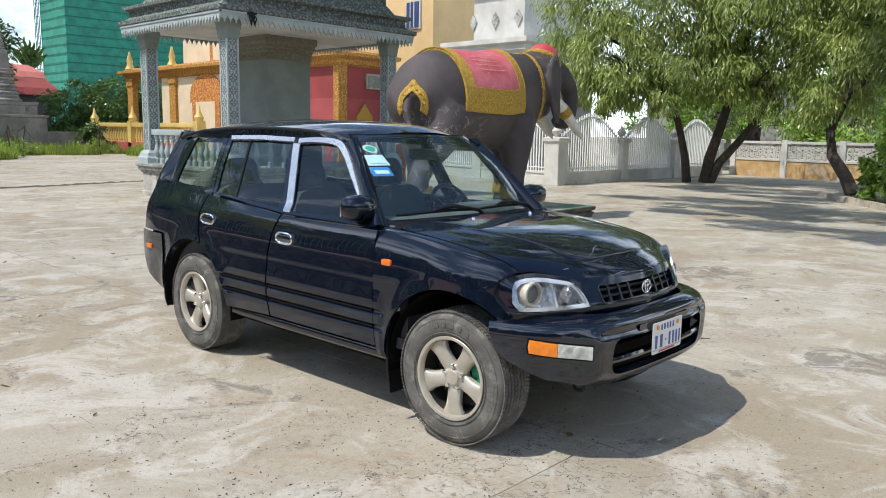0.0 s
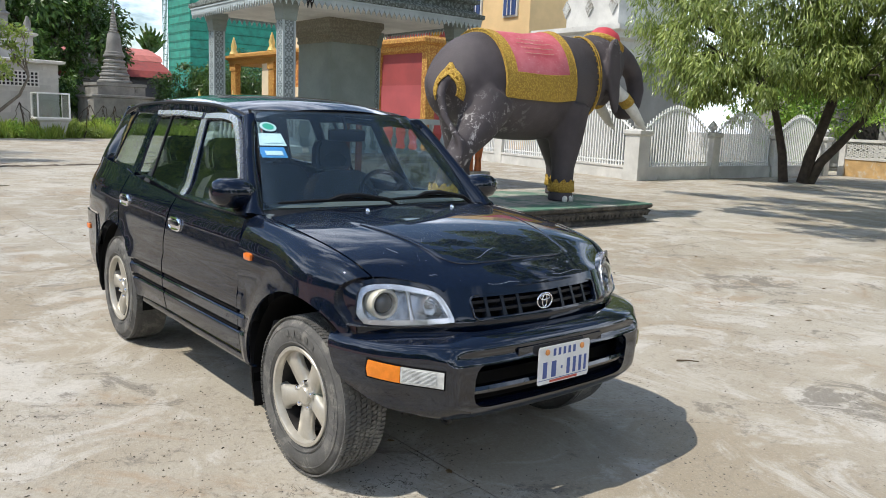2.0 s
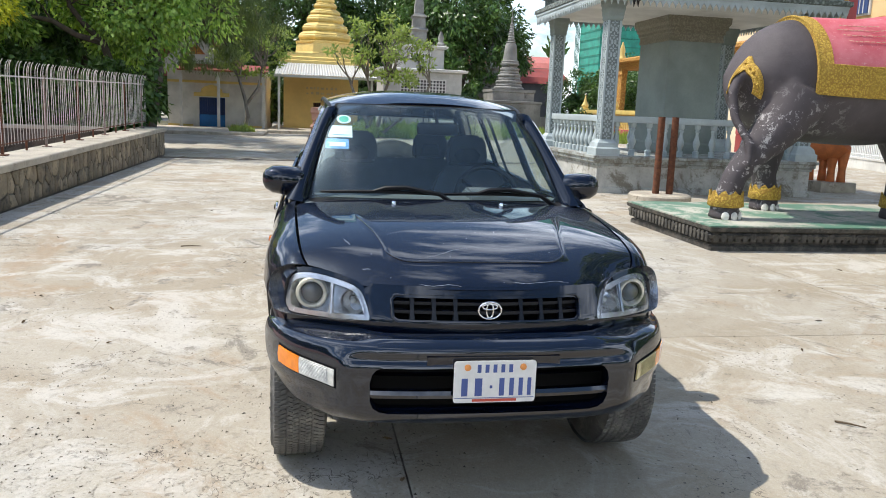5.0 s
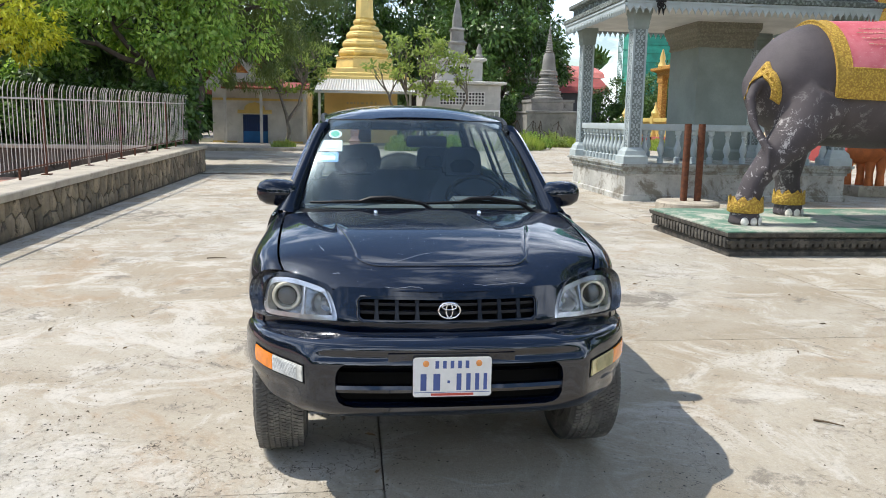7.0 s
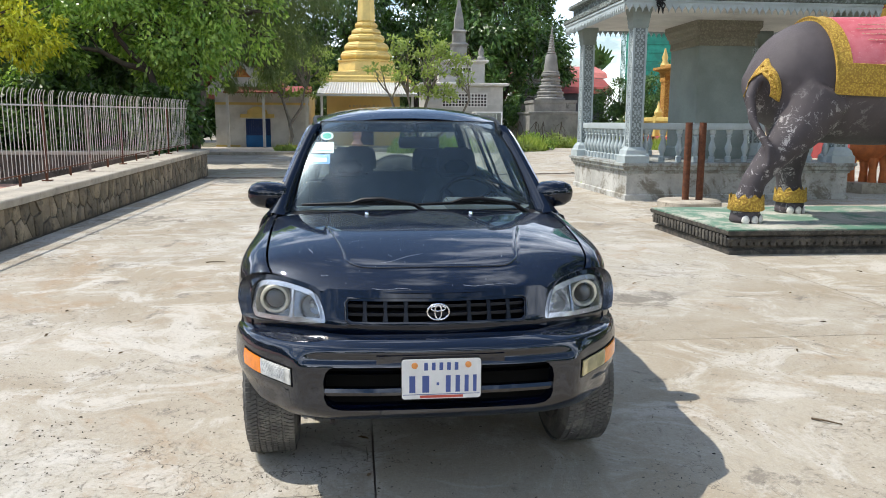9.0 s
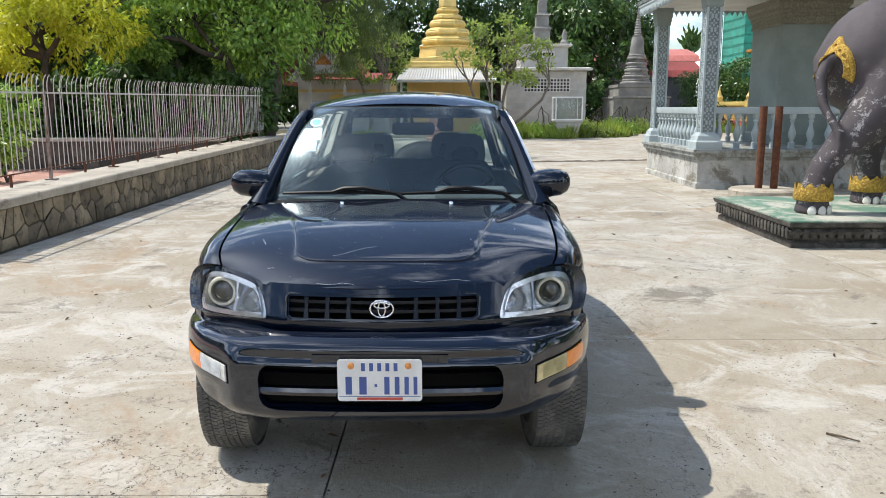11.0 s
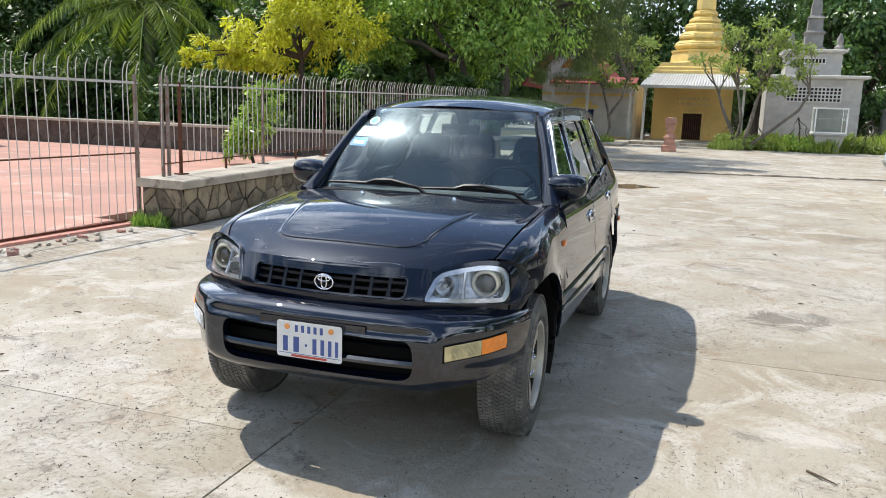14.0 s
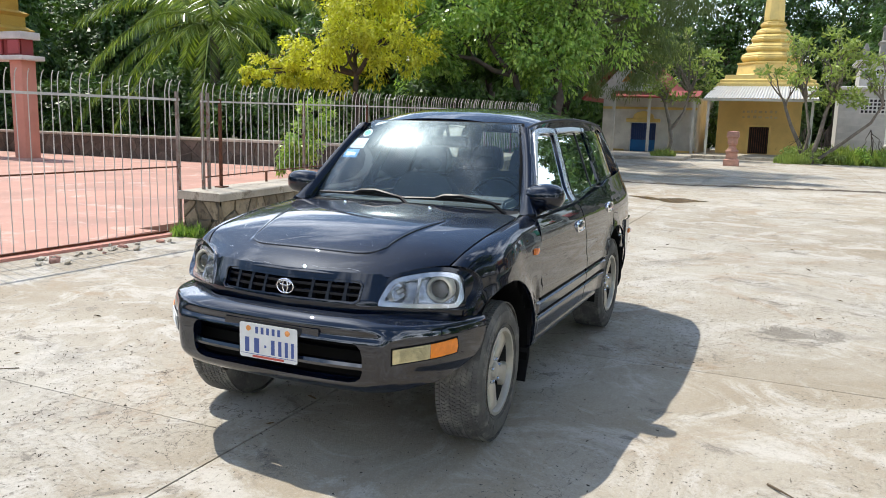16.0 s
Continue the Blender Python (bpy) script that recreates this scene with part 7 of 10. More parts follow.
def railing():
    y = -4.96
    fence = thing("iron_railing", "rusty painted iron railing with curled tops on the stone wall", "railing")
    x0, x1 = -19.1, -4.55
    for z, r in ((0.16, 0.011), (1.13, 0.016)):
        bm = bmesh.new()
        tube(bm, [(x, y, wall_top(x) + 0.10 + z) for x in np.linspace(x0, x1, 12)], r, 4, up=(0, 1, 0.99))
        part("rail", bm, GALV if z > 1 else RUST, fence)
    bar = bar_mesh(1.36 - 0.13, True)
    n = int((x1 - x0) / 0.128)
    rnd = random.Random(8)
    for k in range(n + 1):
        x = x0 + (x1 - x0) * k / n
        share("bar", bar, fence, pose(x, y, wall_top(x) + 0.23, rnd.uniform(-1.2, 1.2), rnd.uniform(-1, 1), rnd.uniform(-25, 25)))
    for k, x in enumerate(np.arange(-4.92, -19.0, -1.95)):
        bm = bmesh.new()
        z = wall_top(x) + 0.10
        box(bm, x - 0.016, x + 0.016, y - 0.022, y + 0.012, z, z + 1.17)
        box(bm, x - 0.07, x + 0.07, y - 0.06, y + 0.06, z - 0.004, z + 0.02)
        part("post", bm, RUST if k % 2 == 0 else POST_IRON, fence)
        bm = bmesh.new()
        tube(bm, [(x - 0.98, y, wall_top(x - 0.98) + 0.11), (x - 0.98, y, wall_top(x - 0.98) + 0.26)], 0.018, 6)
        part("stub", bm, RUST, fence)
    for x in (-4.57, -4.68):
        bm = bmesh.new()
        box(bm, x - 0.015, x + 0.015, y - 0.018, y + 0.018, 0.54, 1.80)
        part("end_post", bm, POST_IRON, fence)


def gate_railing():
    """Runs on along the yard's edge, down to the ground."""
    g = thing("gate_railing", "tall iron gate railing with curled tops above the concrete", "railing")
    a, b = Vector((-4.36, -5.14, 0)), Vector((2.2, -5.52, 0))
    way = (b - a).normalized()
    turn = math.degrees(math.atan2(way.y, way.x))
    for z, r, mat in ((0.05, 0.017, RUST), (0.86, 0.012, RUST), (1.70, 0.020, GALV)):
        bm = bmesh.new()
        tube(bm, [a + Vector((0, 0, z)), b + Vector((0, 0, z))], r, 4, up=(0, 1, 0.99))
        part("rail", bm, mat, g)
    bar = bar_mesh(1.90, True)
    L = (b - a).length
    rnd = random.Random(5)
    n = int(L / 0.128)
    for k in range(n + 1):
        p = a + way * (L * k / n)
        share("bar", bar, g, pose(p.x, p.y, 0.04, rnd.uniform(-0.8, 0.8), rnd.uniform(-0.8, 0.8), turn + rnd.uniform(-20, 20)))
    bm = bmesh.new()
    box(bm, a.x + 0.03, a.x + 0.06, a.y - 0.018, a.y + 0.018, 0, 1.80)
    part("post", bm, POST_IRON, g)
    # kerb below the railing
    bm = bmesh.new()
    prism(bm, [(-5.19, -0.03), (-5.01, -0.03), (-5.03, 0.03), (-5.17, 0.035)], lambda u, v, d: (d, u - 0.066 * (d + 4.17), v), -4.10, 2.4)
    tagged(solid("kerb", normals(bm), SALMON, "low pinkish kerb under the gate railing", "kerb", kind="structure"), kind="structure")


def court():
    bm = bmesh.new()
    box(bm, -15.6, 9.0, -30.0, -5.62, -0.03, 0.05)
    box(bm, -4.08, 0.0, -5.62, -5.30, -0.03, 0.05)
    tagged(solid("court_floor", bm, RED_COURT, "red tiled court floor in the sun", "floor", kind="structure", smooth=0), kind="structure")
    # soil bed whose colour already holds the shade of the trees
    bm = bmesh.new()
    box(bm, -19.0, -15.6, -30.0, -5.1, -0.03, 0.05)
    solid("court_bed", bm, plain("shaded_soil", (0.16, 0.13, 0.09), 0.95, var=0.4), "bare soil bed between court and wall", "soil", kind="structure", smooth=0)
    bm = bmesh.new()
    box(bm, -16.2, -15.8, -30.0, -5.3, -0.03, 0.72)
    w = solid("wall_court", bm, MORTAR, "low stone wall behind the court, coloured dark for tree shade", "wall", kind="structure", smooth=0)
    rnd = random.Random(21)
    # facing stones, tree shade painted in as a darker stone colour
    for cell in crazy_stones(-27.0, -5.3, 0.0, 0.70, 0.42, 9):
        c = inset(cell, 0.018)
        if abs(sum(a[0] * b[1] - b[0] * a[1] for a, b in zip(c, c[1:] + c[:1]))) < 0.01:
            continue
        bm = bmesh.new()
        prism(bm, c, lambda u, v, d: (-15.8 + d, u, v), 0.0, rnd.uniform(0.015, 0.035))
        part("stone", normals(bm), SHADED_STONE, w, smooth=0)
    bm = bmesh.new()
    box(bm, -16.28, -15.72, -30.0, -5.25, 0.724, 0.80, 0.012)
    part("coping", bm, COPING, w, "pale concrete coping")
    # salmon gateway with gilded top
    gt = thing("salmon_gateway", "salmon painted concrete gateway with red panels and gold trim", "gateway")
    for yy in (-19.75, -23.2):
        bm = bmesh.new()
        box(bm, -13.85, -13.35, yy - 0.26, yy + 0.26, 0.05, 3.0, 0.02)
        part("pillar", bm, SALMON, gt)
    bm = bmesh.new()
    box(bm, -14.0, -13.2, -26.0, -19.25, 3.0, 3.14, 0.02)
    box(bm, -13.95, -13.25, -26.0, -19.35, 3.62, 3.84, 0.02)
    part("beam", bm, WHITEWASH, gt)
    bm = bmesh.new()
    box(bm, -13.8, -13.4, -26.0, -19.5, 3.12, 3.64)
    part("frieze", bm, RED_WALL, gt)
    for k in range(8):
        bm = bmesh.new()
        box(bm, -13.36, -13.30, -19.75 - 0.75 * k - 0.24, -19.75 - 0.75 * k + 0.24, 3.18, 3.60, 0.02)
        part("frieze_panel", bm, PINK_WALL, gt)
    for yy in (-20.6, -21.8):
        bm = bmesh.new()
        square_lathe(bm, [(0.55, 3.84), (0.60, 3.95), (0.42, 4.05), (0.42, 4.35), (0.52, 4.45), (0.30, 4.55), (0.30, 4.9), (0.4, 5.0), (0.1, 5.6)], -13.7, yy)
        part("gilded_top", normals(bm), CARVED_GOLD, gt, smooth=0)


stone_wall()
railing()
gate_railing()
court()

# ---- shrine with the gilded stupa ----
def shrine():
    sh = thing("yellow_shrine", "ochre yellow shrine with tin porch roof and gilded stupa on top", "shrine")
    bm = bmesh.new()
    outer = [(-2.22, 0.0), (1.98, 0.0), (1.98, 3.55), (-2.22, 3.55)]
    prism(bm, outer, lambda u, v, d: (d, u, v), -47.6, -42.75)
    part("body", normals(bm), YELLOW_WALL, sh, smooth=0)
    hole = [(-0.55, 0.18), (0.45, 0.18), (0.45, 1.62), (-0.55, 1.62)]
    bm = panel(ring_halves(outer, hole, 0.0), lambda u, v: (-42.5, u, v), 9, 0, fold=0.25, inward=(-1, 0, 0))
    part("front_wall", bm, YELLOW_WALL, sh, smooth=0)
    bm = bmesh.new()
    box(bm, -42.74, -42.70, -0.6, 0.5, 0.1, 1.7)
    door = part("doorway", bm, DARK_HOLE, sh)
    for k in range(9):
        bm = bmesh.new()
        y = -0.50 + 0.11 * k
        box(bm, -42.58, -42.55, y, y + 0.025, 0.2, 1.6)
        part("door_bar", bm, RUST, door)
    bm = bmesh.new()
    for a, b, c, d in ((-0.65, -0.55, 0.15, 1.72), (0.45, 0.55, 0.15, 1.72), (-0.65, 0.55, 1.62, 1.72)):
        box(bm, -42.5, -42.46, a, b, c, d)
    part("door_frame", bm, GOLD_PAINT, sh)
    rnd = random.Random(3)
    faded = plain("faded_gold_script", (0.52, 0.42, 0.24), 0.7, var=0.2)
    for z in (2.36, 2.08):
        y = -0.95
        while y < 0.85:
            w = rnd.uniform(0.08, 0.2)
            bm = bmesh.new()
            box(bm, -42.5, -42.48, y, y + w, z, z + rnd.uniform(0.08, 0.15))
            part("faded_script_bar", bm, faded, sh)
            y += w + rnd.uniform(0.06, 0.16)
    bm = bmesh.new()
    box(bm, -48.0, -37.2, -2.9, 2.9, -0.03, 0.16, 0.03)
    part("terrace", bm, COPING, sh)
    for z, o in ((3.05, 0.05), (3.35, 0.12), (3.55, 0.05)):
        bm = bmesh.new()
        rect_lathe(bm, [(o, z), (o + 0.05, z + 0.06), (o, z + 0.12)], -47.6, -42.5, -2.22, 1.98)
        part("cornice", normals(bm), GOLD_PAINT, sh, smooth=0)
    # tin porch
    bm = bmesh.new()
    n = 74
    rows = []
    for k in range(n + 1):
        y = -2.55 + 5.2 * k / n
        h = 0.022 * math.cos(math.pi * k)
        rows.append([bm.verts.new((-37.9, y, 2.98 + h)), bm.verts.new((-40.4, y * 0.985, 3.40 + h)), bm.verts.new((-42.9, y * 0.97, 3.82 + h))])
    for a, b in zip(rows, rows[1:]):
        for j in range(2):
            bm.faces.new((a[j], a[j + 1], b[j + 1], b[j]))
    part("porch_roof", normals(bm), TIN, sh, "corrugated tin porch roof", smooth=0)
    bm = bmesh.new()
    box(bm, -37.98, -37.90, -2.58, 2.68, 2.84, 2.96)
    part("porch_fascia", bm, WHITEWASH, sh)
    for y in (-2.33, 2.42):
        bm = bmesh.new()
        box(bm, -38.3, -38.18, y - 0.06, y + 0.06, 0.1, 2.95)
        part("porch_post", bm, WHITEWASH, sh)
    # stepped square base, then turned rings, bell and spire
    bm = bmesh.new()
    square_lathe(bm, [(2.55, 3.5), (2.55, 3.95), (2.42, 4.0), (2.42, 4.14), (2.2, 4.2), (2.15, 4.42), (1.6, 4.44)], -45.3, 0.12)
    part("stupa_base", normals(bm), GOLD_PAINT, sh, smooth=0)
    bm = bmesh.new()
    prof = [(1.95, 4.38), (1.95, 4.46), (1.86, 4.52), (1.78, 5.06), (1.85, 5.09), (1.85, 5.16), (1.5, 5.2)]
    for r, z in ((1.68, 5.26), (1.44, 5.76), (1.18, 6.28), (0.95, 6.70), (0.74, 7.12)):
        h = 0.44 if r > 1 else 0.34
        prof += [(r - 0.13, z), (r - 0.03, z + 0.2 * h), (r, z + 0.3 * h), (r, z + 0.5 * h), (r - 0.05, z + 0.58 * h), (r - 0.07, z + 0.66 * h), (r - 0.05, z + 0.72 * h), (r - 0.22, z + 0.98 * h)]
    prof += [(0.57, 7.52), (0.55, 8.2), (0.50, 8.9), (0.55, 9.3), (0.6, 9.4), (0.38, 9.6), (0.26, 11.0), (0.03, 13.0)]
    lathe(bm, prof, 8, Matrix.Translation((-45.3, 0.12, 0)), phase=math.pi / 8)
    part("stupa_bell", normals(bm), GOLD_PAINT, sh, "gilded eight-sided ringed stupa", smooth=15)
    sh.matrix_basis = Matrix.Translation((0, 0.25, 0))


def tiled_house():
    th = thing("tiled_crypt", "grey tiled funerary building with vent blocks and small tower", "building")
    bm = bmesh.new()
    box(bm, -52.5, -47.53, 4.15, 9.25, 0, 3.9)
    box(bm, -51.5, -48.03, 5.1, 8.1, 3.9, 5.4)
    part("body", bm, GREY_TILE, th)
    bm = bmesh.new()
    box(bm, -47.55, -47.5, 0.012, 0.838, 0.012, 0.398)
    tile = finish("wall_tile", bm, GREY_TILE, 0)
    for r in range(9):
        for c in range(-1, 6):
            y = 4.17 + 0.85 * (c + (0.5 if r % 2 else 0))
            if y < 4.1 or y + 0.85 > 9.4:
                continue
            z = 0.2 + 0.41 * r
            if 2.4 < z + 0.2 < 3.5 and 5.0 < y + 0.42 < 8.4:
                continue
            share("wall_tile", tile, th, Matrix.Translation((0, y, z)))
    bm = bmesh.new()
    rect_lathe(bm, [(0.0, 3.82), (0.32, 3.88), (0.36, 4.02), (0.1, 4.06)], -52.5, -47.5, 4.15, 9.25)
    rect_lathe(bm, [(0.0, 5.3), (0.22, 5.4), (0.26, 5.52), (0.05, 5.56)], -51.5, -48.0, 5.1, 8.1)
    part("cornice", normals(bm), WHITEWASH, th, smooth=0)
    bm = bmesh.new()
    box(bm, -48.03, -47.98, 5.1, 8.1, 4.05, 5.3)
    part("upper_wall", bm, GREY_TILE, th)

    def vents(y0, y1, z0, z1, nc, nr, x):
        bm = bmesh.new()
        box(bm, x - 0.02, x, y0, y1, z0, z1)
        back = part("vent_recess", bm, DARK_HOLE, th)
        bm = bmesh.new()
        for c in range(nc + 1):
            y = y0 + (y1 - y0) * c / nc
            box(bm, x, x + 0.06, y - 0.035, y + 0.035, z0 - 0.04, z1 + 0.04)
        for r in range(nr + 1):
            z = z0 + (z1 - z0) * r / nr
            box(bm, x, x + 0.055, y0 - 0.04, y1 + 0.04, z - 0.035, z + 0.035)
        part("vent_grid", bm, WHITEWASH, back)
    vents(5.27, 8.18, 2.54, 3.36, 14, 4, -47.49)
    vents(5.9, 7.2, 4.75, 5.05, 7, 1, -47.97)
    bm = bmesh.new()
    square_lathe(bm, [(0.62, 5.55), (0.7, 5.7), (0.5, 5.85), (0.5, 6.5), (0.62, 6.65), (0.42, 6.8), (0.40, 7.4), (0.5, 7.5), (0.3, 7.7), (0.28, 8.3), (0.06, 9.6)], -49.8, 6.6)
    part("tower", normals(bm), STUPA_STONE, th, smooth=0)
    for y in (5.3, 7.9):
        bm = bmesh.new()
        lathe(bm, [(0.25, 5.55), (0.28, 5.7), (0.16, 5.85), (0.2, 6.1), (0.06, 6.5)], 10, Matrix.Translation((-48.3, y, 0)))
        part("finial", normals(bm), STUPA_STONE, th)


def stupa(name, x, y, s, base_h):
    st = thing(name, "weathered grey stone stupa on a square base", "stupa", "grey stupas")
    bm = bmesh.new()
    square_lathe(bm, [(1.72 * s, 0), (1.72 * s, base_h * 0.70), (1.80 * s, base_h * 0.71), (1.80 * s, base_h * 0.75), (1.36 * s, base_h * 0.76), (1.36 * s, base_h * 0.93), (1.42 * s, base_h * 0.94), (1.42 * s, base_h)], x, y)
    part("base", normals(bm), STUPA_STONE, st, smooth=0)
    # four sharp stepped tiers
    bm = bmesh.new()
    prof = []
    for k in range(4):
        z, r = 0.40 * k, 0.98 - 0.115 * k
        prof += [(r - 0.06, z), (r, z + 0.05), (r + 0.01, z + 0.13), (r - 0.05, z + 0.18), (r - 0.15, z + 0.22), (r - 0.11, z + 0.28), (r - 0.16, z + 0.36)]
    lathe(bm, [(r * s, base_h + z * s) for r, z in prof], 12, Matrix.Translation((x, y, 0)), phase=math.pi / 12)
    part("tier_stack", normals(bm), STUPA_STONE, st, smooth=12)
    # bell on two rings, ringed spire and needle
    bm = bmesh.new()
    prof = [(0.60, 1.56), (0.62, 1.66), (0.55, 1.72), (0.56, 1.82), (0.48, 1.88), (0.45, 2.05), (0.40, 2.5), (0.36, 2.86), (0.28, 2.98), (0.33, 3.03), (0.20, 3.10)]
    for k in range(7):
        r = 0.22 - 0.02 * k
        prof += [(r, 3.12 + 0.16 * k), (r + 0.025, 3.18 + 0.16 * k), (r - 0.03, 3.26 + 0.16 * k)]
    prof += [(0.045, 4.35), (0.07, 4.45), (0.03, 4.55), (0.006, 5.15)]
    lathe(bm, [(r * s, base_h + z * s) for r, z in prof], 20, Matrix.Translation((x, y, 0)))
    part("bell", normals(bm), STUPA_STONE, st, smooth=40)


def blue_house():
    h = thing("white_hall", "whitewashed hall with blue door, gold trim and red tiled roof", "building")
    outer = [(-8.0, 0.0), (-2.9, 0.0), (-2.9, 3.1), (-8.0, 3.1)]
    hole = [(-6.40, 0.05), (-5.03, 0.05), (-5.03, 1.67), (-6.40, 1.67)]
    bm = panel(ring_halves(outer, hole, -5.7), lambda u, v: (-41.0, u, v), 20, 0, fold=0.3, inward=(-1, 0, 0))
    part("front_wall", bm, WHITEWASH, h, smooth=0)
    bm = bmesh.new()
    box(bm, -50, -41.3, -8.0, -2.9, 0, 3.1)
    part("body", bm, WHITEWASH, h)
    bm = bmesh.new()
    box(bm, -41.22, -41.15, -6.40, -5.03, 0.05, 0.75)
    door = part("door", bm, BLUE_PAINT, h, "blue metal door")
    bm = bmesh.new()
    box(bm, -41.26, -41.22, -6.40, -5.03, 0.75, 1.67)
    part("door_dark", bm, NAVY, door)
    for k in range(12):
        bm = bmesh.new()
        y = -6.36 + 0.118 * k
        box(bm, -41.2, -41.17, y, y + 0.03, 0.75, 1.66)
        part("door_bar", bm, NAVY, door)
    bm = bmesh.new()
    box(bm, -41.0, -40.9, -6.65, -4.8, 1.72, 1.92, 0.02)
    prism(bm, [(-6.3, 1.92), (-5.15, 1.92), (-5.2, 2.12), (-5.4, 2.26), (-5.72, 2.34), (-6.05, 2.26), (-6.25, 2.12)], lambda u, v, d: (d, u, v), -41.0, -40.92)
    part("door_crown", normals(bm), GOLD_PAINT, h)
    bm = bmesh.new()
    box(bm, -41.0, -40.95, -8.0, -2.9, 2.42, 2.55)
    box(bm, -41.0, -40.93, -8.0, -6.7, 0.02, 0.22)
    box(bm, -41.0, -40.93, -4.75, -2.9, 0.02, 0.22)
    part("gold_band", bm, GOLD_PAINT, h)
    bm = bmesh.new()
    prism(bm, [(-8.6, 3.05), (-4.4, 3.05), (-6.5, 5.3)], lambda u, v, d: (d, u, v), -50, -40.8)
    part("gable", normals(bm), WHITEWASH, h, smooth=0)
    bm = bmesh.new()
    prism(bm, [(-7.0, 3.9), (-6.0, 3.9), (-6.5, 4.5)], lambda u, v, d: (d, u, v), -40.8, -40.76)
    part("gable_ornament", normals(bm), CARVED_ORANGE, h, smooth=0)
    for pts in ([(-9.0, 2.85), (-6.5, 5.42), (-6.5, 5.55), (-9.1, 2.95)], [(-4.0, 2.85), (-3.9, 2.95), (-6.5, 5.55), (-6.5, 5.42)]):
        bm = bmesh.new()
        prism(bm, pts, lambda u, v, d: (d, u, v), -50.5, -40.3)
        part("roof", normals(bm), RED_ROOF, h, "red tiled roof", smooth=0)
    bm = bmesh.new()
    prism(bm, [(-39.6, 3.0), (-41.0, 3.35), (-41.0, 3.45), (-39.55, 3.08)], lambda u, v, d: (u, d, v), -7.3, -2.7)
    part("porch_roof", normals(bm), RED_ROOF, h, smooth=0)
    for y in (-7.15, -5.25, -2.95):
        bm = bmesh.new()
        box(bm, -39.9, -39.78, y - 0.07, y + 0.07, 0, 3.02)
        part("porch_post", bm, WHITEWASH, h)
    bm = bmesh.new()
    box(bm, -41.0, -33.5, -9.0, -2.6, -0.03, 0.12, 0.02)
    part("porch_floor", bm, COPING, h)


def temple():
    t = thing("temple", "ornate cream and deep red temple with gilded cornices and pilasters", "temple")
    yy = 20.5
    bm = bmesh.new()
    box(bm, -44.2, -33.0, yy, 23.6, 0, 5.0)
    part("cream_wall", bm, CREAM, t)
    bm = bmesh.new()
    box(bm, -33.0, -27.0, yy, 23.6, 0, 5.0)
    part("red_wall", bm, RED_WALL, t)
    bm = bmesh.new()
    box(bm, -33.0, -26.97, yy - 0.03, 23.6, 0.9, 3.15)
    part("faded_dado", bm, PINK_WALL, t)
    bm = bmesh.new()
    rect_lathe(bm, [(0.02, 4.66), (0.18, 4.76), (0.24, 4.98), (0.55, 5.10), (0.55, 5.26), (0.2, 5.32), (0.1, 5.42)], -48.6, -27, yy, 23.6)
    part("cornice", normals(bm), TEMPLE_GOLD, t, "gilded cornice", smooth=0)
    bm = bmesh.new()
    box(bm, -43.6, -28.6, yy + 1.2, 23.0, 5.2, 9.0)
    part("upper_wall", bm, CREAM, t)
    bm = bmesh.new()
    box(bm, -32.0, -28.55, yy + 1.15, 23.05, 5.2, 9.0)
    part("upper_red_wall", bm, RED_WALL, t)
    bm = bmesh.new()
    rect_lathe(bm, [(0.02, 8.7), (0.4, 8.9), (0.5, 9.2), (0.0, 9.3), (-0.7, 10.4)], -43.6, -28.6, yy + 1.2, 23.0)
    part("upper_cornice", normals(bm), CARVED_ORANGE, t, smooth=0)
    for x in (-48.2, -42.6, -35.2, -31.0):
        bm = bmesh.new()
        box(bm, x - 0.36, x + 0.36, yy - 0.16, yy + 0.2, 0, 4.75)
        box(bm, x - 0.44, x + 0.44, yy - 0.22, yy + 0.2, 4.3, 4.75)
        box(bm, x - 0.44, x + 0.44, yy - 0.22, yy + 0.2, 0.9, 1.25)
        part("pilaster", bm, TEMPLE_GOLD, t)
        bm = bmesh.new()
        lathe(bm, [(0.22, 5.2), (0.30, 5.4), (0.16, 5.7), (0.2, 5.9), (0.04, 6.5)], 10, Matrix.Translation((x, yy - 0.1, 0)))
        part("finial", normals(bm), GOLD_PAINT, t)
    for y in (20.68, 23.9):
        bm = bmesh.new()
        box(bm, -27.2, -26.82, y - 0.27, y + 0.27, 0, 4.75)
        part("pilaster", bm, TEMPLE_GOLD, t)
    for x in (-38.8,):
        # arched blind doorway
        bm = bmesh.new()
        arc = [(x + 1.72 * math.cos(a), 3.30 + 1.45 * math.sin(a) ** 0.8) for a in np.linspace(0, math.pi, 15)]
        prism(bm, [(x + 1.50, 0.4), (x + 1.50, 3.1), (x + 1.72, 3.1)] + arc + [(x - 1.72, 3.1), (x - 1.50, 3.1), (x - 1.50, 0.4)], lambda u, v, d: (u, d, v), yy - 0.14, yy)
        door = part("arched_niche", normals(bm), CARVED_ORANGE, t, "orange arched door surround", smooth=0)
        bm = bmesh.new()
        box(bm, x - 1.05, x + 1.05, yy - 0.17, yy - 0.13, 0.4, 3.15)
        part("niche_panel", bm, CREAM, door)
        bm = bmesh.new()
        box(bm, x - 1.15, x + 1.15, yy + 0.9, yy + 1.2, 5.45, 7.1)
        up_ = part("upper_window", bm, CARVED_ORANGE, t)
        bm = bmesh.new()
        box(bm, x - 0.75, x + 0.75, yy + 0.86, yy + 0.9, 5.6, 6.75)
        part("window_panel", bm, CREAM, up_)
    # window in the red end wall
    bm = bmesh.new()
    box(bm, -27.0, -26.9, 22.25, 23.42, 3.65, 4.38)
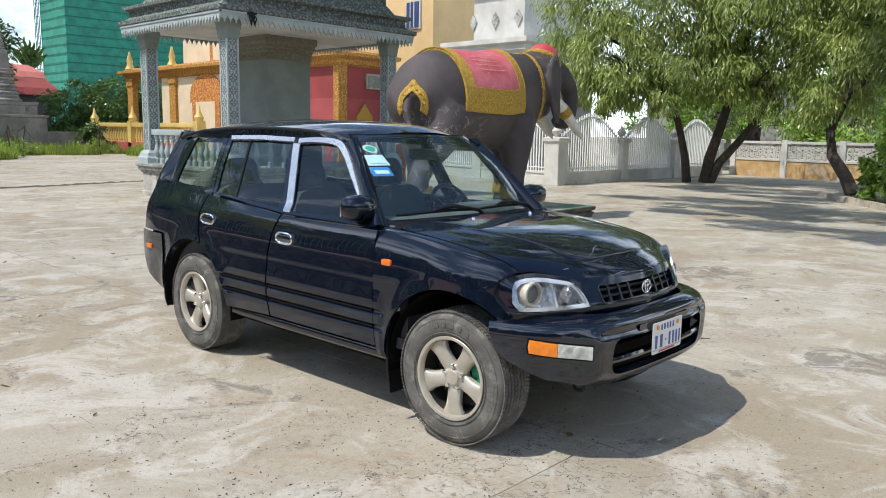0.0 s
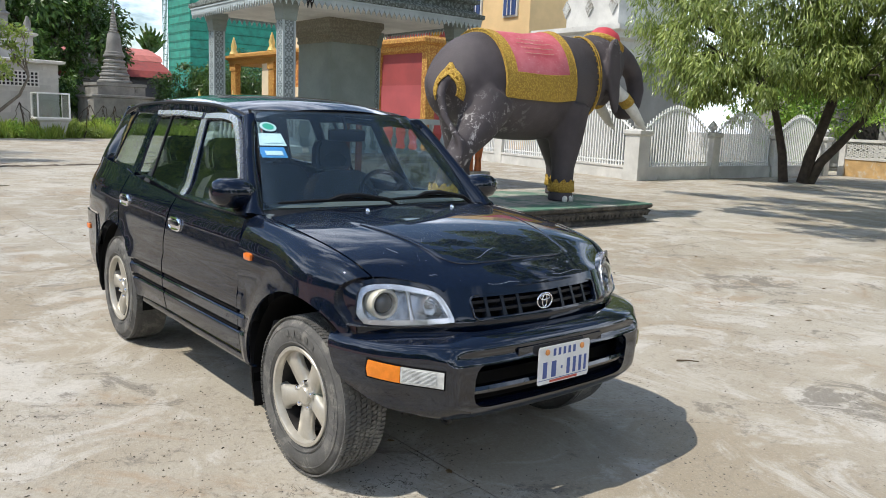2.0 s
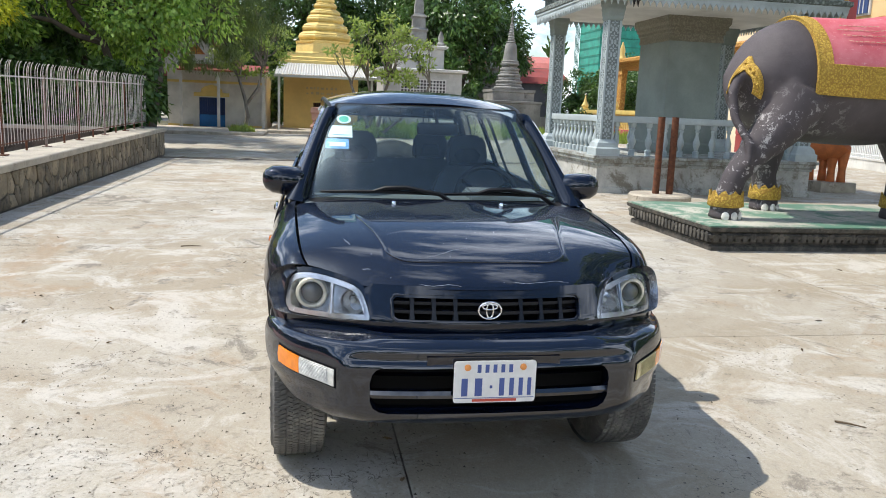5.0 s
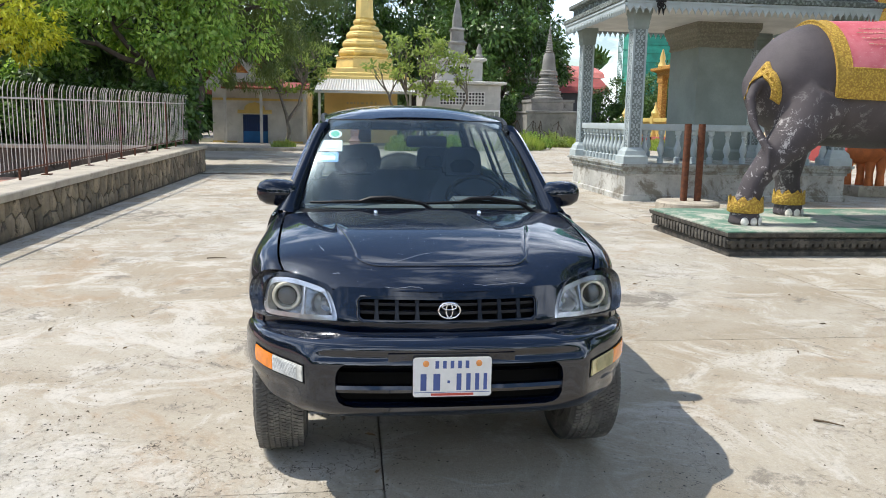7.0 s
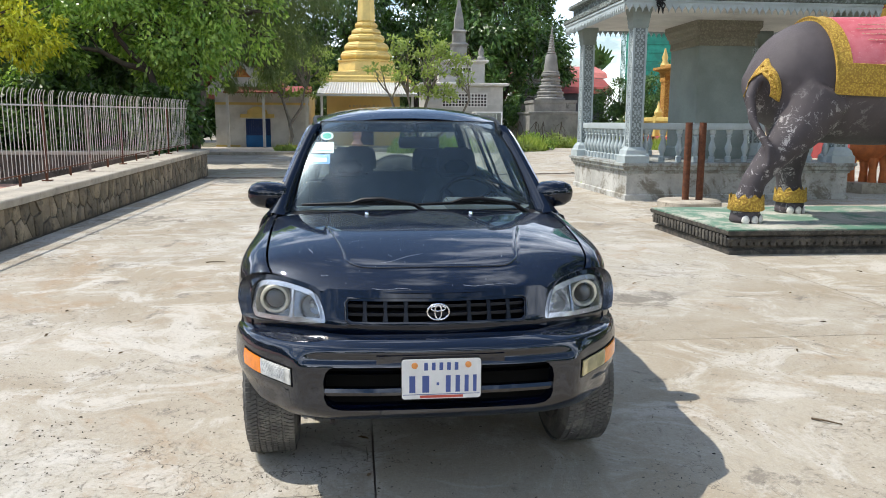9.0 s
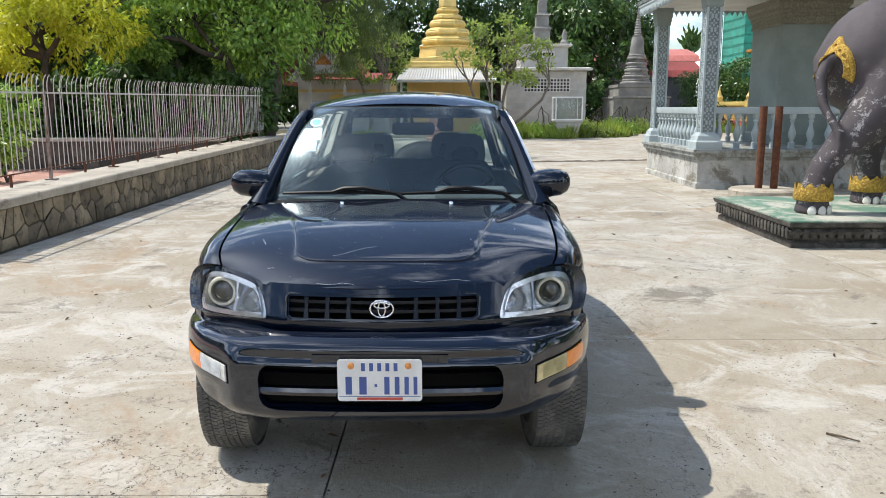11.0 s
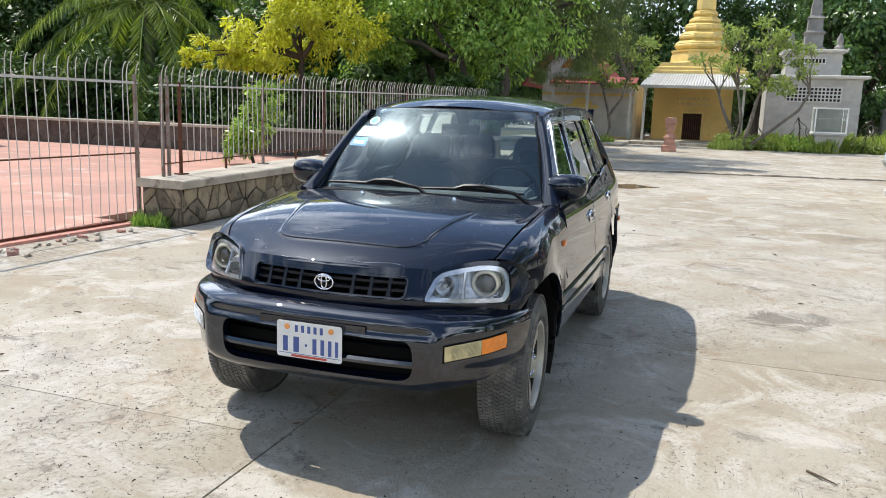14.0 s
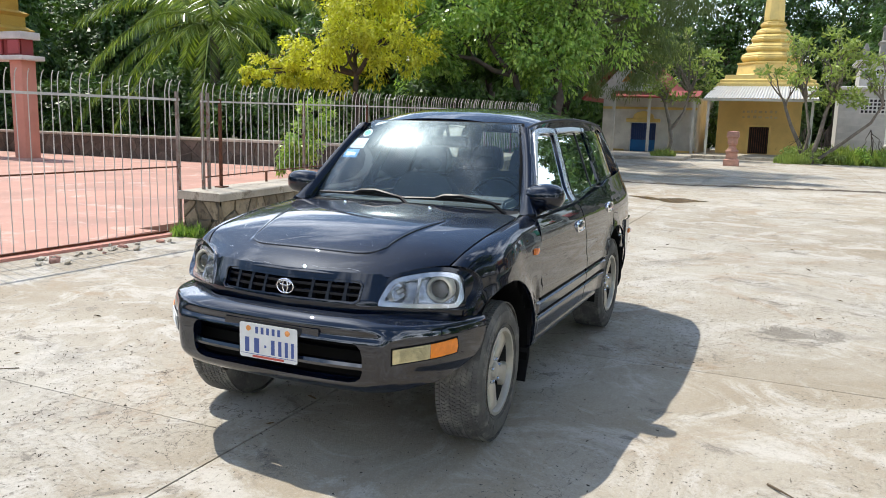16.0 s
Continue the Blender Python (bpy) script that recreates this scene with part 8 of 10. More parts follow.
    win = part("window", bm, plain("grey_window_frame", (0.40, 0.40, 0.36), 0.6), t)
    bm = bmesh.new()
    box(bm, -26.9, -26.87, 22.33, 23.34, 3.73, 4.30)
    part("pane", bm, plain("dull_window_glass", (0.25, 0.27, 0.22), 0.25, var=0.1), win)
    bm = bmesh.new()
    prism(bm, [(21.6, 1.2), (22.6, 1.2), (22.6, 2.3), (22.1, 2.9), (21.6, 2.3)], lambda u, v, d: (d, u, v), -26.97, -26.85)
    part("gold_shrine_niche", normals(bm), CARVED_GOLD, t, smooth=0)
    for z in (5.7, 6.6):
        bm = bmesh.new()
        bmesh.ops.create_icosphere(bm, subdivisions=2, radius=0.45, matrix=Matrix.Translation((-28.5, 22.2, z + 0.3)) @ Matrix.Diagonal((0.2, 0.8, 1, 1)))
        part("gold_relief", bm, CARVED_GOLD, t)
    # terrace balustrade
    b = thing("gold_balustrade", "gold painted balustrade on a red base before the temple", "balustrade")
    bm = bmesh.new()
    box(bm, -49.5, -36.0, 18.2, 18.7, 0, 0.75, 0.03)
    part("base", bm, PINK_WALL, b)
    bm = bmesh.new()
    box(bm, -49.5, -36.0, 18.25, 18.65, 1.65, 1.9, 0.03)
    part("rail", bm, GOLD_PAINT, b)
    bm = bmesh.new()
    lathe(bm, [(0.09, 0.74), (0.06, 0.85), (0.12, 1.05), (0.05, 1.4), (0.09, 1.66)], 8, Matrix.Translation((0, 18.45, 0)))
    bal = finish("baluster", normals(bm), GOLD_PAINT, 40)
    for k in range(38):
        share("baluster", bal, b, Matrix.Translation((-49.1 + 0.35 * k, 0, 0)))
    for x in (-49.4, -44.0, -36.2):
        bm = bmesh.new()
        box(bm, x - 0.22, x + 0.22, 18.2, 18.7, 0, 2.0)
        lathe(bm, [(0.2, 2.0), (0.26, 2.2), (0.1, 2.5), (0.02, 2.9)], 10, Matrix.Translation((x, 18.45, 0)))
        part("newel", bm, GOLD_PAINT, b)


def background_buildings():
    # buff block with shutters
    b = thing("buff_building", "buff plastered building with blue shuttered windows", "building")
    bm = bmesh.new()
    box(bm, -40, -30.8, 30.9, 42, 0, 13)
    part("wall", bm, BUFF, b)
    for x in (-32.4, -35.6, -38.5):
        for z in (4.0, 7.9):
            bm = bmesh.new()
            box(bm, x - 0.62, x + 0.62, 30.78, 30.9, z - 0.1, z + 1.6)
            w = part("window", bm, WHITEWASH, b)
            bm = bmesh.new()
            box(bm, x - 0.5, x + 0.5, 30.72, 30.79, z, z + 1.5)
            part("shutter", bm, NAVY, w)
            for k in range(2):
                bm = bmesh.new()
                xx = x - 0.16 + 0.32 * k
                box(bm, xx - 0.03, xx + 0.03, 30.69, 30.73, z, z + 1.5)
                part("muntin", bm, WHITEWASH, w)
    # white ornamented gatehouse
    g = thing("white_gatehouse", "white stuccoed gatehouse with stepped cornices and ornaments", "building")
    # lower wall split off, its shade painted as a beige-grey colour
    bm = bmesh.new()
    box(bm, -22.6, -18.3, 23.6, 29, 0, 4.3)
    part("lower_wall", bm, BEIGE_SHADE_WALL, g)
    bm = bmesh.new()
    box(bm, -22.6, -18.3, 23.6, 29, 4.3, 5.2)
    box(bm, -21.8, -18.9, 24.3, 29, 5.5, 9.5)
    part("wall", bm, WHITEWASH, g)
    bm = bmesh.new()
    rect_lathe(bm, [(0.02, 5.05), (0.18, 5.15), (0.18, 5.35), (0.35, 5.45), (0.35, 5.65), (0.05, 5.7)], -22.6, -18.3, 23.6, 29)
    rect_lathe(bm, [(0.02, 7.6), (0.2, 7.75), (0.25, 8.0), (0.05, 8.05)], -21.8, -18.9, 24.3, 29)
    part("cornice", normals(bm), WHITEWASH, g, smooth=0)
    for x in (-21.8, -20.5, -19.2):
        for z, yy in ((4.2, 23.6), (6.6, 24.3)):
            bm = bmesh.new()
            prism(bm, [(x - 0.22, z), (x, z - 0.4), (x + 0.22, z), (x, z + 0.35)], lambda u, v, d: (u, d, v), yy - 0.07, yy)
            part("ornament", normals(bm), STAINED_BASE, g, smooth=0)
    bm = bmesh.new()
    box(bm, -25.5, -22.6, 22.6, 26, 4.1, 4.5)
    box(bm, -25.2, -24.9, 22.9, 23.2, 0, 4.1)
    part("side_canopy", bm, WHITEWASH, g)
    # long beige hall beyond the block fence
    bh = thing("beige_hall", "long plain beige-grey hall beyond the block fence", "building")
    bm = bmesh.new()
    box(bm, -20.0, -5.0, 37.5, 42.0, 0, 4.4)
    part("wall", bm, BEIGE_SHADE_WALL, bh)
    bm = bmesh.new()
    box(bm, -20.3, -4.7, 37.1, 42.3, 4.41, 4.65)
    part("roof", bm, COPING, bh)
    for x in (-17.6, -14.0, -10.4, -7.0):
        bm = bmesh.new()
        box(bm, x - 0.55, x + 0.55, 37.44, 37.54, 1.1, 2.7)
        part("window", bm, DARK_HOLE, bh, "dark window")
    # netted tower block
    n = thing("netted_tower", "tall building under construction wrapped in green netting", "building")
    bm = bmesh.new()
    box(bm, -194.3, -180, 68.4, 118, 0, 72)
    part("net", bm, GREEN_NET, n)
    bm = bmesh.new()
    for k in range(34):
        z = 2.0 + 2.0 * k
        box(bm, -194.4, -179.8, 68.15, 68.28, z, z + 0.09)
        box(bm, -179.9, -179.78, 68.2, 118, z, z + 0.09)
    for k in range(4):
        box(bm, -196.6 + 0.9 * k, -196.45 + 0.9 * k, 67.9, 68.05, 0, 73)
    for k in range(46):
        box(bm, -196.6, -193.8, 67.9, 68.0, 1.5 * k, 1.5 * k + 0.10)
    tagged(part("scaffold_pole", bm, plain("scaffold_green", (0.01, 0.12, 0.075), 0.8), n), kind="stuff")
    # low houses far behind
    for i, (x, y, w, d, hh, wall_m, roof_m) in enumerate(((-70, 19.0, 7, 5, 4.2, RED_WALL, RED_ROOF), (-84, 21, 10, 8, 6.3, WHITEWASH, plain("pale_red_roof", (0.50, 0.16, 0.13), 0.7, var=0.2)))):
        h = thing("far_house", "distant house with a red roof", "house", "distant houses")
        bm = bmesh.new()
        box(bm, x - d / 2, x + d / 2, y - w / 2, y + w / 2, 0, hh)
        part("wall", bm, wall_m if i else CABIN, h)
        bm = bmesh.new()
        prism(bm, [(x - d / 2 - 0.6, hh), (x + d / 2 + 0.6, hh), (x + d / 2, hh + 0.6), (x, hh + 1.5), (x - d / 2, hh + 0.6)], lambda u, v, dd: (u, dd, v), y - w / 2 - 0.6, y + w / 2 + 0.6)
        part("roof", normals(bm), roof_m, h, smooth=0)
    # fan-leaved banana plant behind the houses
    bp = thing("banana_plant", "tall banana plant with upright ragged leaves behind the houses", "plant")
    bm = bmesh.new()
    tube(bm, [(-89, 28.6, 0), (-89, 28.7, 4.0), (-89, 28.6, 8.0)], [0.5, 0.42, 0.36], 10)
    part("stem", bm, plain("banana_stem", (0.42, 0.40, 0.28), 0.8, var=0.3), bp)
    rnd = random.Random(44)
    for k in range(9):
        lean = -0.85 + 1.7 * k / 8
        L = rnd.uniform(2.8, 3.8)
        bm = bmesh.new()
        rows = []
        for i in range(9):
            u = i / 8
            c = Vector((-89 + rnd.uniform(-0.3, 0.3), 28.6 + L * u * math.sin(lean) * 0.75, 7.7 + L * u * math.cos(lean) - 0.5 * abs(lean) * u * u))
            w = 0.06 + 0.26 * math.sin(math.pi * min(1.0, u * 0.9 + 0.12)) * rnd.uniform(0.7, 1.1)
            rows.append([bm.verts.new(c + Vector((0.12, -w * math.cos(lean), w * math.sin(lean)))), bm.verts.new(c), bm.verts.new(c + Vector((0.12, w * math.cos(lean), -w * math.sin(lean))))])
        for p, q in zip(rows, rows[1:]):
            for j in range(2):
                bm.faces.new((p[j], p[j + 1], q[j + 1], q[j]))
        part("leaf", bm, LEAF_DARK, bp, smooth=0)
    # small grey walls round the stupas
    w = bmesh.new()
    box(w, -48.5, -48.2, 14.5, 20.0, 0, 1.3)
    solid("wall_stupa", w, STUPA_STONE, "low weathered wall beside the stupas", "wall", kind="structure")


def white_fence():
    f = thing("white_fence", "white iron fence with swooping tops between white posts", "fence")
    runs = [((-11.65, 16.7), (-11.65, 28.3), 3), ((-11.65, 16.7), (-23.5, 19.6), 3)]
    bm = bmesh.new()
    for (xa, ya), (xb, yb), bays in runs:
        A, B = Vector((xa, ya, 0)), Vector((xb, yb, 0))
        way, L = (B - A).normalized(), (B - A).length
        nrm = Vector((-way.y, way.x, 0))
        bm = bmesh.new()
        put = lambda u, v, d: A + way * u + nrm * d + Vector((0, 0, v))
        prism(bm, [(0, -0.03), (L, -0.03), (L, 0.34), (0, 0.34)], put, -0.12, 0.12)
        prism(bm, [(0, 0.34), (L, 0.34), (L, 0.40), (0, 0.40)], put, -0.15, 0.15)
        part("plinth_wall", normals(bm), WHITEWASH, f, smooth=0)
        for k in range(bays + 1):
            if k == 0 and (xb, yb) == (-23.5, 19.6):
                continue
            c = A + way * (L * k / bays)
            bm = bmesh.new()
            hw = 0.26 if k == 0 else 0.2
            square_lathe(bm, [(hw, -0.03), (hw, 1.30), (hw + 0.06, 1.36), (hw + 0.06, 1.45), (hw, 1.48), (0.06, 1.50)], c.x, c.y)
            post = part("post", normals(bm), WHITEWASH, f, smooth=0)
            bm = bmesh.new()
            lathe(bm, [(0.07, 1.49), (0.06, 1.53), (0.14, 1.60), (0.16, 1.68), (0.09, 1.78), (0.02, 1.86)], 12, Matrix.Translation((c.x, c.y, 0)))
            part("finial", normals(bm), WHITEWASH, post)
        swoop = lambda u: 1.35 + 0.80 * abs(math.sin(math.pi * u)) ** 1.2
        n = int(L / 0.135)
        unit = bmesh.new()
        box(unit, -0.019, 0.019, -0.019, 0.019, 0.0, 1.0)
        bar = finish("bar", unit, CAGE_WHITE, 0)
        for k in range(1, n):
            u = (k / n * bays) % 1.0
            p = A + way * (L * k / n)
            h = swoop(u) + 0.12 - 0.38
            share("bar", bar, f, Matrix.Translation((p.x, p.y, 0.38)) @ Matrix.Diagonal((1, 1, h, 1)))
        for bay in range(bays):
            bm = bmesh.new()
            tube(bm, [A + way * (L * (bay + u) / bays) + Vector((0, 0, swoop(u))) for u in np.linspace(0.02, 0.98, 20)], 0.03, 6)
            part("top_rail", bm, CAGE_WHITE, f)
            bm = bmesh.new()
            tube(bm, [A + way * (L * (bay + 0.02) / bays) + Vector((0, 0, 0.52)), A + way * (L * (bay + 0.98) / bays) + Vector((0, 0, 0.52))], 0.02, 4)
            part("low_rail", bm, CAGE_WHITE, f)


def block_fence():
    f = thing("block_fence", "low fence of pierced concrete blocks with stained ochre base", "fence")
    A, B = Vector((-11.4, 29.4, 0)), Vector((8.0, 23.8, 0))
    way, L = (B - A).normalized(), (B - A).length
    nrm = Vector((-way.y, way.x, 0))
    put = lambda u, v, d: A + way * u + nrm * d + Vector((0, 0, v))
    ochre = plain("stained_ochre_base", (0.52, 0.34, 0.15), 0.85, var=0.3, scale=1.2, dirt=(0.50, 0.47, 0.40), dirt_at=0.5)
    for z0, z1, m, d in ((-0.03, 0.66, ochre, 0.08), (0.66, 0.74, WHITEWASH, 0.11), (1.34, 1.44, WHITEWASH, 0.11)):
        bm = bmesh.new()
        prism(bm, [(0, z0), (L, z0), (L, z1), (0, z1)], put, -d, d)
        part("fence_course", normals(bm), m, f, smooth=0)
    for k in range(9):
        bm = bmesh.new()
        u = 0.1 + 2.45 * k
        prism(bm, [(u - 0.13, -0.03), (u + 0.13, -0.03), (u + 0.13, 1.5), (u - 0.13, 1.5)], put, -0.14, 0.14)
        part("post", normals(bm), WHITEWASH, f, smooth=0)
    unit = bmesh.new()
    s = 0.27
    for pts in ([(-s / 2, 0), (s / 2, 0), (s / 2, 0.03), (-s / 2, 0.03)], [(-s / 2, 0.27), (s / 2, 0.27), (s / 2, 0.3), (-s / 2, 0.3)], [(-s / 2, 0), (-s / 2 + 0.03, 0), (-s / 2 + 0.03, 0.3), (-s / 2, 0.3)], [(s / 2 - 0.03, 0), (s / 2, 0), (s / 2, 0.3), (s / 2 - 0.03, 0.3)], [(-s / 2, 0.02), (-s / 2 + 0.05, 0), (s / 2, 0.28), (s / 2 - 0.05, 0.3)], [(-s / 2, 0.28), (s / 2 - 0.05, 0), (s / 2, 0.02), (-s / 2 + 0.05, 0.3)]):
        prism(unit, pts, lambda u, v, d: (u, d, v), -0.05, 0.05)
    for q in (0.07, -0.07):
        prism(unit, [(q - 0.035, 0.15), (q, 0.115), (q + 0.035, 0.15), (q, 0.185)], lambda u, v, d: (u, d, v), -0.05, 0.05)
    blk = finish("pierced_block", normals(unit), WHITEWASH, 0)
    turn = math.degrees(math.atan2(way.y, way.x))
    for k in range(70):
        for r in range(2):
            p = put(0.3 + 0.274 * k, 0.74 + 0.3 * r, 0)
            share("pierced_block", blk, f, pose(p.x, p.y, p.z, 0, 0, turn))


def small_far_things():
    # red stele before the shrine
    bm = bmesh.new()
    square_lathe(bm, [(0.86 * w, 0.87 * z) for w, z in ((0.34, 0), (0.34, 0.28), (0.25, 0.34), (0.25, 0.62), (0.30, 0.68), (0.20, 0.78), (0.14, 0.92), (0.22, 1.05), (0.22, 1.28), (0.28, 1.36), (0.24, 1.60), (0.08, 1.62))], -30.6, -0.28)
    solid("red_stele", normals(bm), plain("weathered_red_stone", (0.50, 0.27, 0.20), 0.85, var=0.3, scale=4, dirt=(0.42, 0.36, 0.30), dirt_at=0.58), "weathered red stone stele before the shrine", "stele", smooth=0)
    # glass showcase on its stand
    c = thing("glass_showcase", "small glass showcase with white frame on a stand", "showcase")
    X, Y = -37.0, 6.45
    bm = bmesh.new()
    square_lathe(bm, [(0.45, 0), (0.45, 0.1), (0.62, 0.75), (0.72, 0.85), (0.72, 0.92)], X, Y)
    part("stand", normals(bm), WHITEWASH, c, smooth=0)
    bm = bmesh.new()
    for sx in (-1, 1):
        for sy in (-1, 1):
            box(bm, X + sx * 0.66 - 0.03, X + sx * 0.66 + 0.03, Y + sy * 0.66 - 0.03, Y + sy * 0.66 + 0.03, 0.9, 2.05)
    for z in (0.93, 2.05):
        for s in (-1, 1):
            box(bm, X - 0.66, X + 0.66, Y + s * 0.66 - 0.025, Y + s * 0.66 + 0.025, z - 0.03, z + 0.03)
            box(bm, X + s * 0.66 - 0.025, X + s * 0.66 + 0.025, Y - 0.66, Y + 0.66, z - 0.03, z + 0.03)
    part("frame", bm, CAGE_WHITE, c)
    bm = bmesh.new()
    box(bm, X - 0.64, X + 0.64, Y - 0.64, Y + 0.64, 0.95, 2.03)
    part("pane", bm, CAGE_GLASS, c).visible_shadow = False
    # kerb of the planting bed
    bm = bmesh.new()
    A, B = Vector((-4.6, 19.0, 0)), Vector((0.5, 12.0, 0))
    way = (B - A).normalized()
    nrm = Vector((-way.y, way.x, 0))
    prism(bm, [(0, -0.03), (0.14, -0.03), (0.13, 0.14), (0.01, 0.14)], lambda u, v, d: A + way * d + nrm * u + Vector((0, 0, v)), 0, 8.6)
    solid("kerb_bed", normals(bm), COPING, "low concrete kerb round the planting bed", "kerb", kind="structure")
    bm = bmesh.new()
    bm.faces.new([bm.verts.new(p) for p in ((-4.5, 19.1, 0.05), (0.6, 12.1, 0.05), (9, 16, 0.05), (3, 24.5, 0.05))])
    solid("bed_soil", normals(bm), plain("bed_soil_dark", (0.10, 0.075, 0.05), 0.95, var=0.4), "dark soil of the planting bed", "soil", kind="structure")


shrine()
tiled_house()
stupa("stone_stupa", -47.2, 12.33, 1.0, 2.96)
stupa("stone_stupa", -56.5, 13.36, 0.95, 3.2)
blue_house()
temple()
background_buildings()
white_fence()
block_fence()
small_far_things()

# ---- trees, palm, grass ----
def leaf_mesh(name, centres, ways, length, width, material, seed, fold=0.25, face=None):
    """Pointed folded leaves: four corners each, made with arrays."""
    rs = np.random.RandomState(seed)
    n = len(centres)
    d = ways / np.linalg.norm(ways, axis=1, keepdims=True)
    toward = rs.normal(size=(n, 3))
    if face is not None:
        toward = toward * 0.45 + face / (np.linalg.norm(face, axis=1, keepdims=True) + 1e-9) + np.array((0, 0, 0.35))
    side_ = np.cross(toward, d)
    side_ /= np.linalg.norm(side_, axis=1, keepdims=True) + 1e-9
    up = np.cross(side_, d)
    L = (length * rs.uniform(0.7, 1.3, n))[:, None]
    W = (width * rs.uniform(0.75, 1.25, n))[:, None]
    p0, p2 = centres - d * L * 0.5, centres + d * L * 0.5
    mid = centres + d * L * 0.05
    p1, p3 = mid + side_ * W * 0.5 + up * W * fold, mid - side_ * W * 0.5 + up * W * fold
    co = np.stack([p0, p1, p2, p3], 1).reshape(-1, 3)
    me = bpy.data.meshes.new(name)
    me.vertices.add(4 * n)
    me.vertices.foreach_set("co", co.ravel())
    idx = np.arange(4 * n).reshape(n, 4)
    me.loops.add(4 * n)
    me.loops.foreach_set("vertex_index", idx.ravel())
    me.polygons.add(n)
    me.polygons.foreach_set("loop_start", np.arange(0, 4 * n, 4))
    me.update(calc_edges=True)
    me.materials.append(material)
    return me


def crown_points(blobs, n, seed, clump=0.34, clumps=26):
    """Leaf places gathered in uneven clumps through the given ellipsoids, with gaps between."""
    rs = np.random.RandomState(seed)
    out, outward = [], []
    vol = np.array([b[3] * b[4] * b[5] for b in blobs]) ** 0.75
    share_ = vol / vol.sum()
    for b, s in zip(blobs, share_):
        c, r = np.array(b[:3]), np.array(b[3:6])
        m = max(6, int(clumps * (s * len(blobs))))
        v = rs.normal(size=(m, 3))
        v /= np.linalg.norm(v, axis=1, keepdims=True)
        rad = rs.uniform(0.45, 1.05, m)[:, None]
        hubs = c + v * rad * r
        size = rs.uniform(0.6, 1.25, m)
        k = int(n * s)
        pick = rs.choice(m, k, p=size / size.sum())
        off = rs.normal(size=(k, 3))
        off /= np.linalg.norm(off, axis=1, keepdims=True) + 1e-9
        off *= (rs.uniform(0, 1, k) ** 0.45)[:, None]
        pts = hubs[pick] + off * (size[pick][:, None] * clump) * r
        out.append(pts)
        outward.append(off + 0.4 * v[pick])
    return np.concatenate(out), np.concatenate(outward)


def branch_out(bm, start, end, r0, r1, rnd, bend=0.25, n=5, sides=7):
    a, b = Vector(start), Vector(end)
    pts = []
    for i in range(n + 1):
        t = i / n
        p = a.lerp(b, t)
        k = bend * math.sin(math.pi * t) * (b - a).length * 0.25
        p += Vector((rnd.uniform(-k, k), rnd.uniform(-k, k), rnd.uniform(0, k)))
        pts.append(p)
    pts[0], pts[-1] = a, b
    tube(bm, pts, [r0 + (r1 - r0) * i / n for i in range(n + 1)], sides)
    return pts


def tree(name, label, base, blobs, n, leaf, size, seed, trunks=None, r=0.2, droop=0.25, clump=0.34, clumps=26, limb_r=0.06, group="", bark=None):
    rnd = random.Random(seed)
    t = thing(name, label, "tree", group)
    bm = bmesh.new()
    base = Vector(base)
    forks = []
    if trunks:
        for path, r0, r1 in trunks:
            pts = [Vector(p) for p in path]
            tube(bm, pts, [r0 + (r1 - r0) * i / (len(pts) - 1) for i in range(len(pts))], 9)
            forks.append((pts[-1], r1))
    else:
        low = min(b[2] - b[5] for b in blobs)
        top = Vector((base.x + rnd.uniform(-0.3, 0.3), base.y + rnd.uniform(-0.3, 0.3), max(low + 0.6, 1.6)))
        branch_out(bm, base, top, r, r * 0.7, rnd)
        forks.append((top, r * 0.7))
    for b in blobs:
        f, fr = min(forks, key=lambda q: (q[0] - Vector(b[:3])).length)
        pts = branch_out(bm, f, Vector(b[:3]), min(fr, limb_r * 1.6), limb_r * 0.5, rnd, 0.4)
        for k in range(4):
            v = Vector((rnd.gauss(0, 1), rnd.gauss(0, 1), rnd.gauss(0.4, 0.8))).normalized()
            e = Vector(b[:3]) + Vector((v.x * b[3], v.y * b[4], v.z * b[5])) * 0.85
            branch_out(bm, pts[rnd.randint(2, 4)], e, limb_r * 0.5, limb_r * 0.15, rnd, 0.4, 4, 5)
    part("trunk", normals(bm), bark or BARK, t, smooth=60)
    pts, out_ = crown_points(blobs, n, seed, clump, clumps)
    ways = out_ + np.random.RandomState(seed + 1).normal(size=out_.shape) * 0.6
    ways[:, 2] -= droop * 3
    ob = new("crown", leaf_mesh("crown", pts, ways, size[0], size[1], leaf, seed, face=out_))
    ob.parent = t
    return t


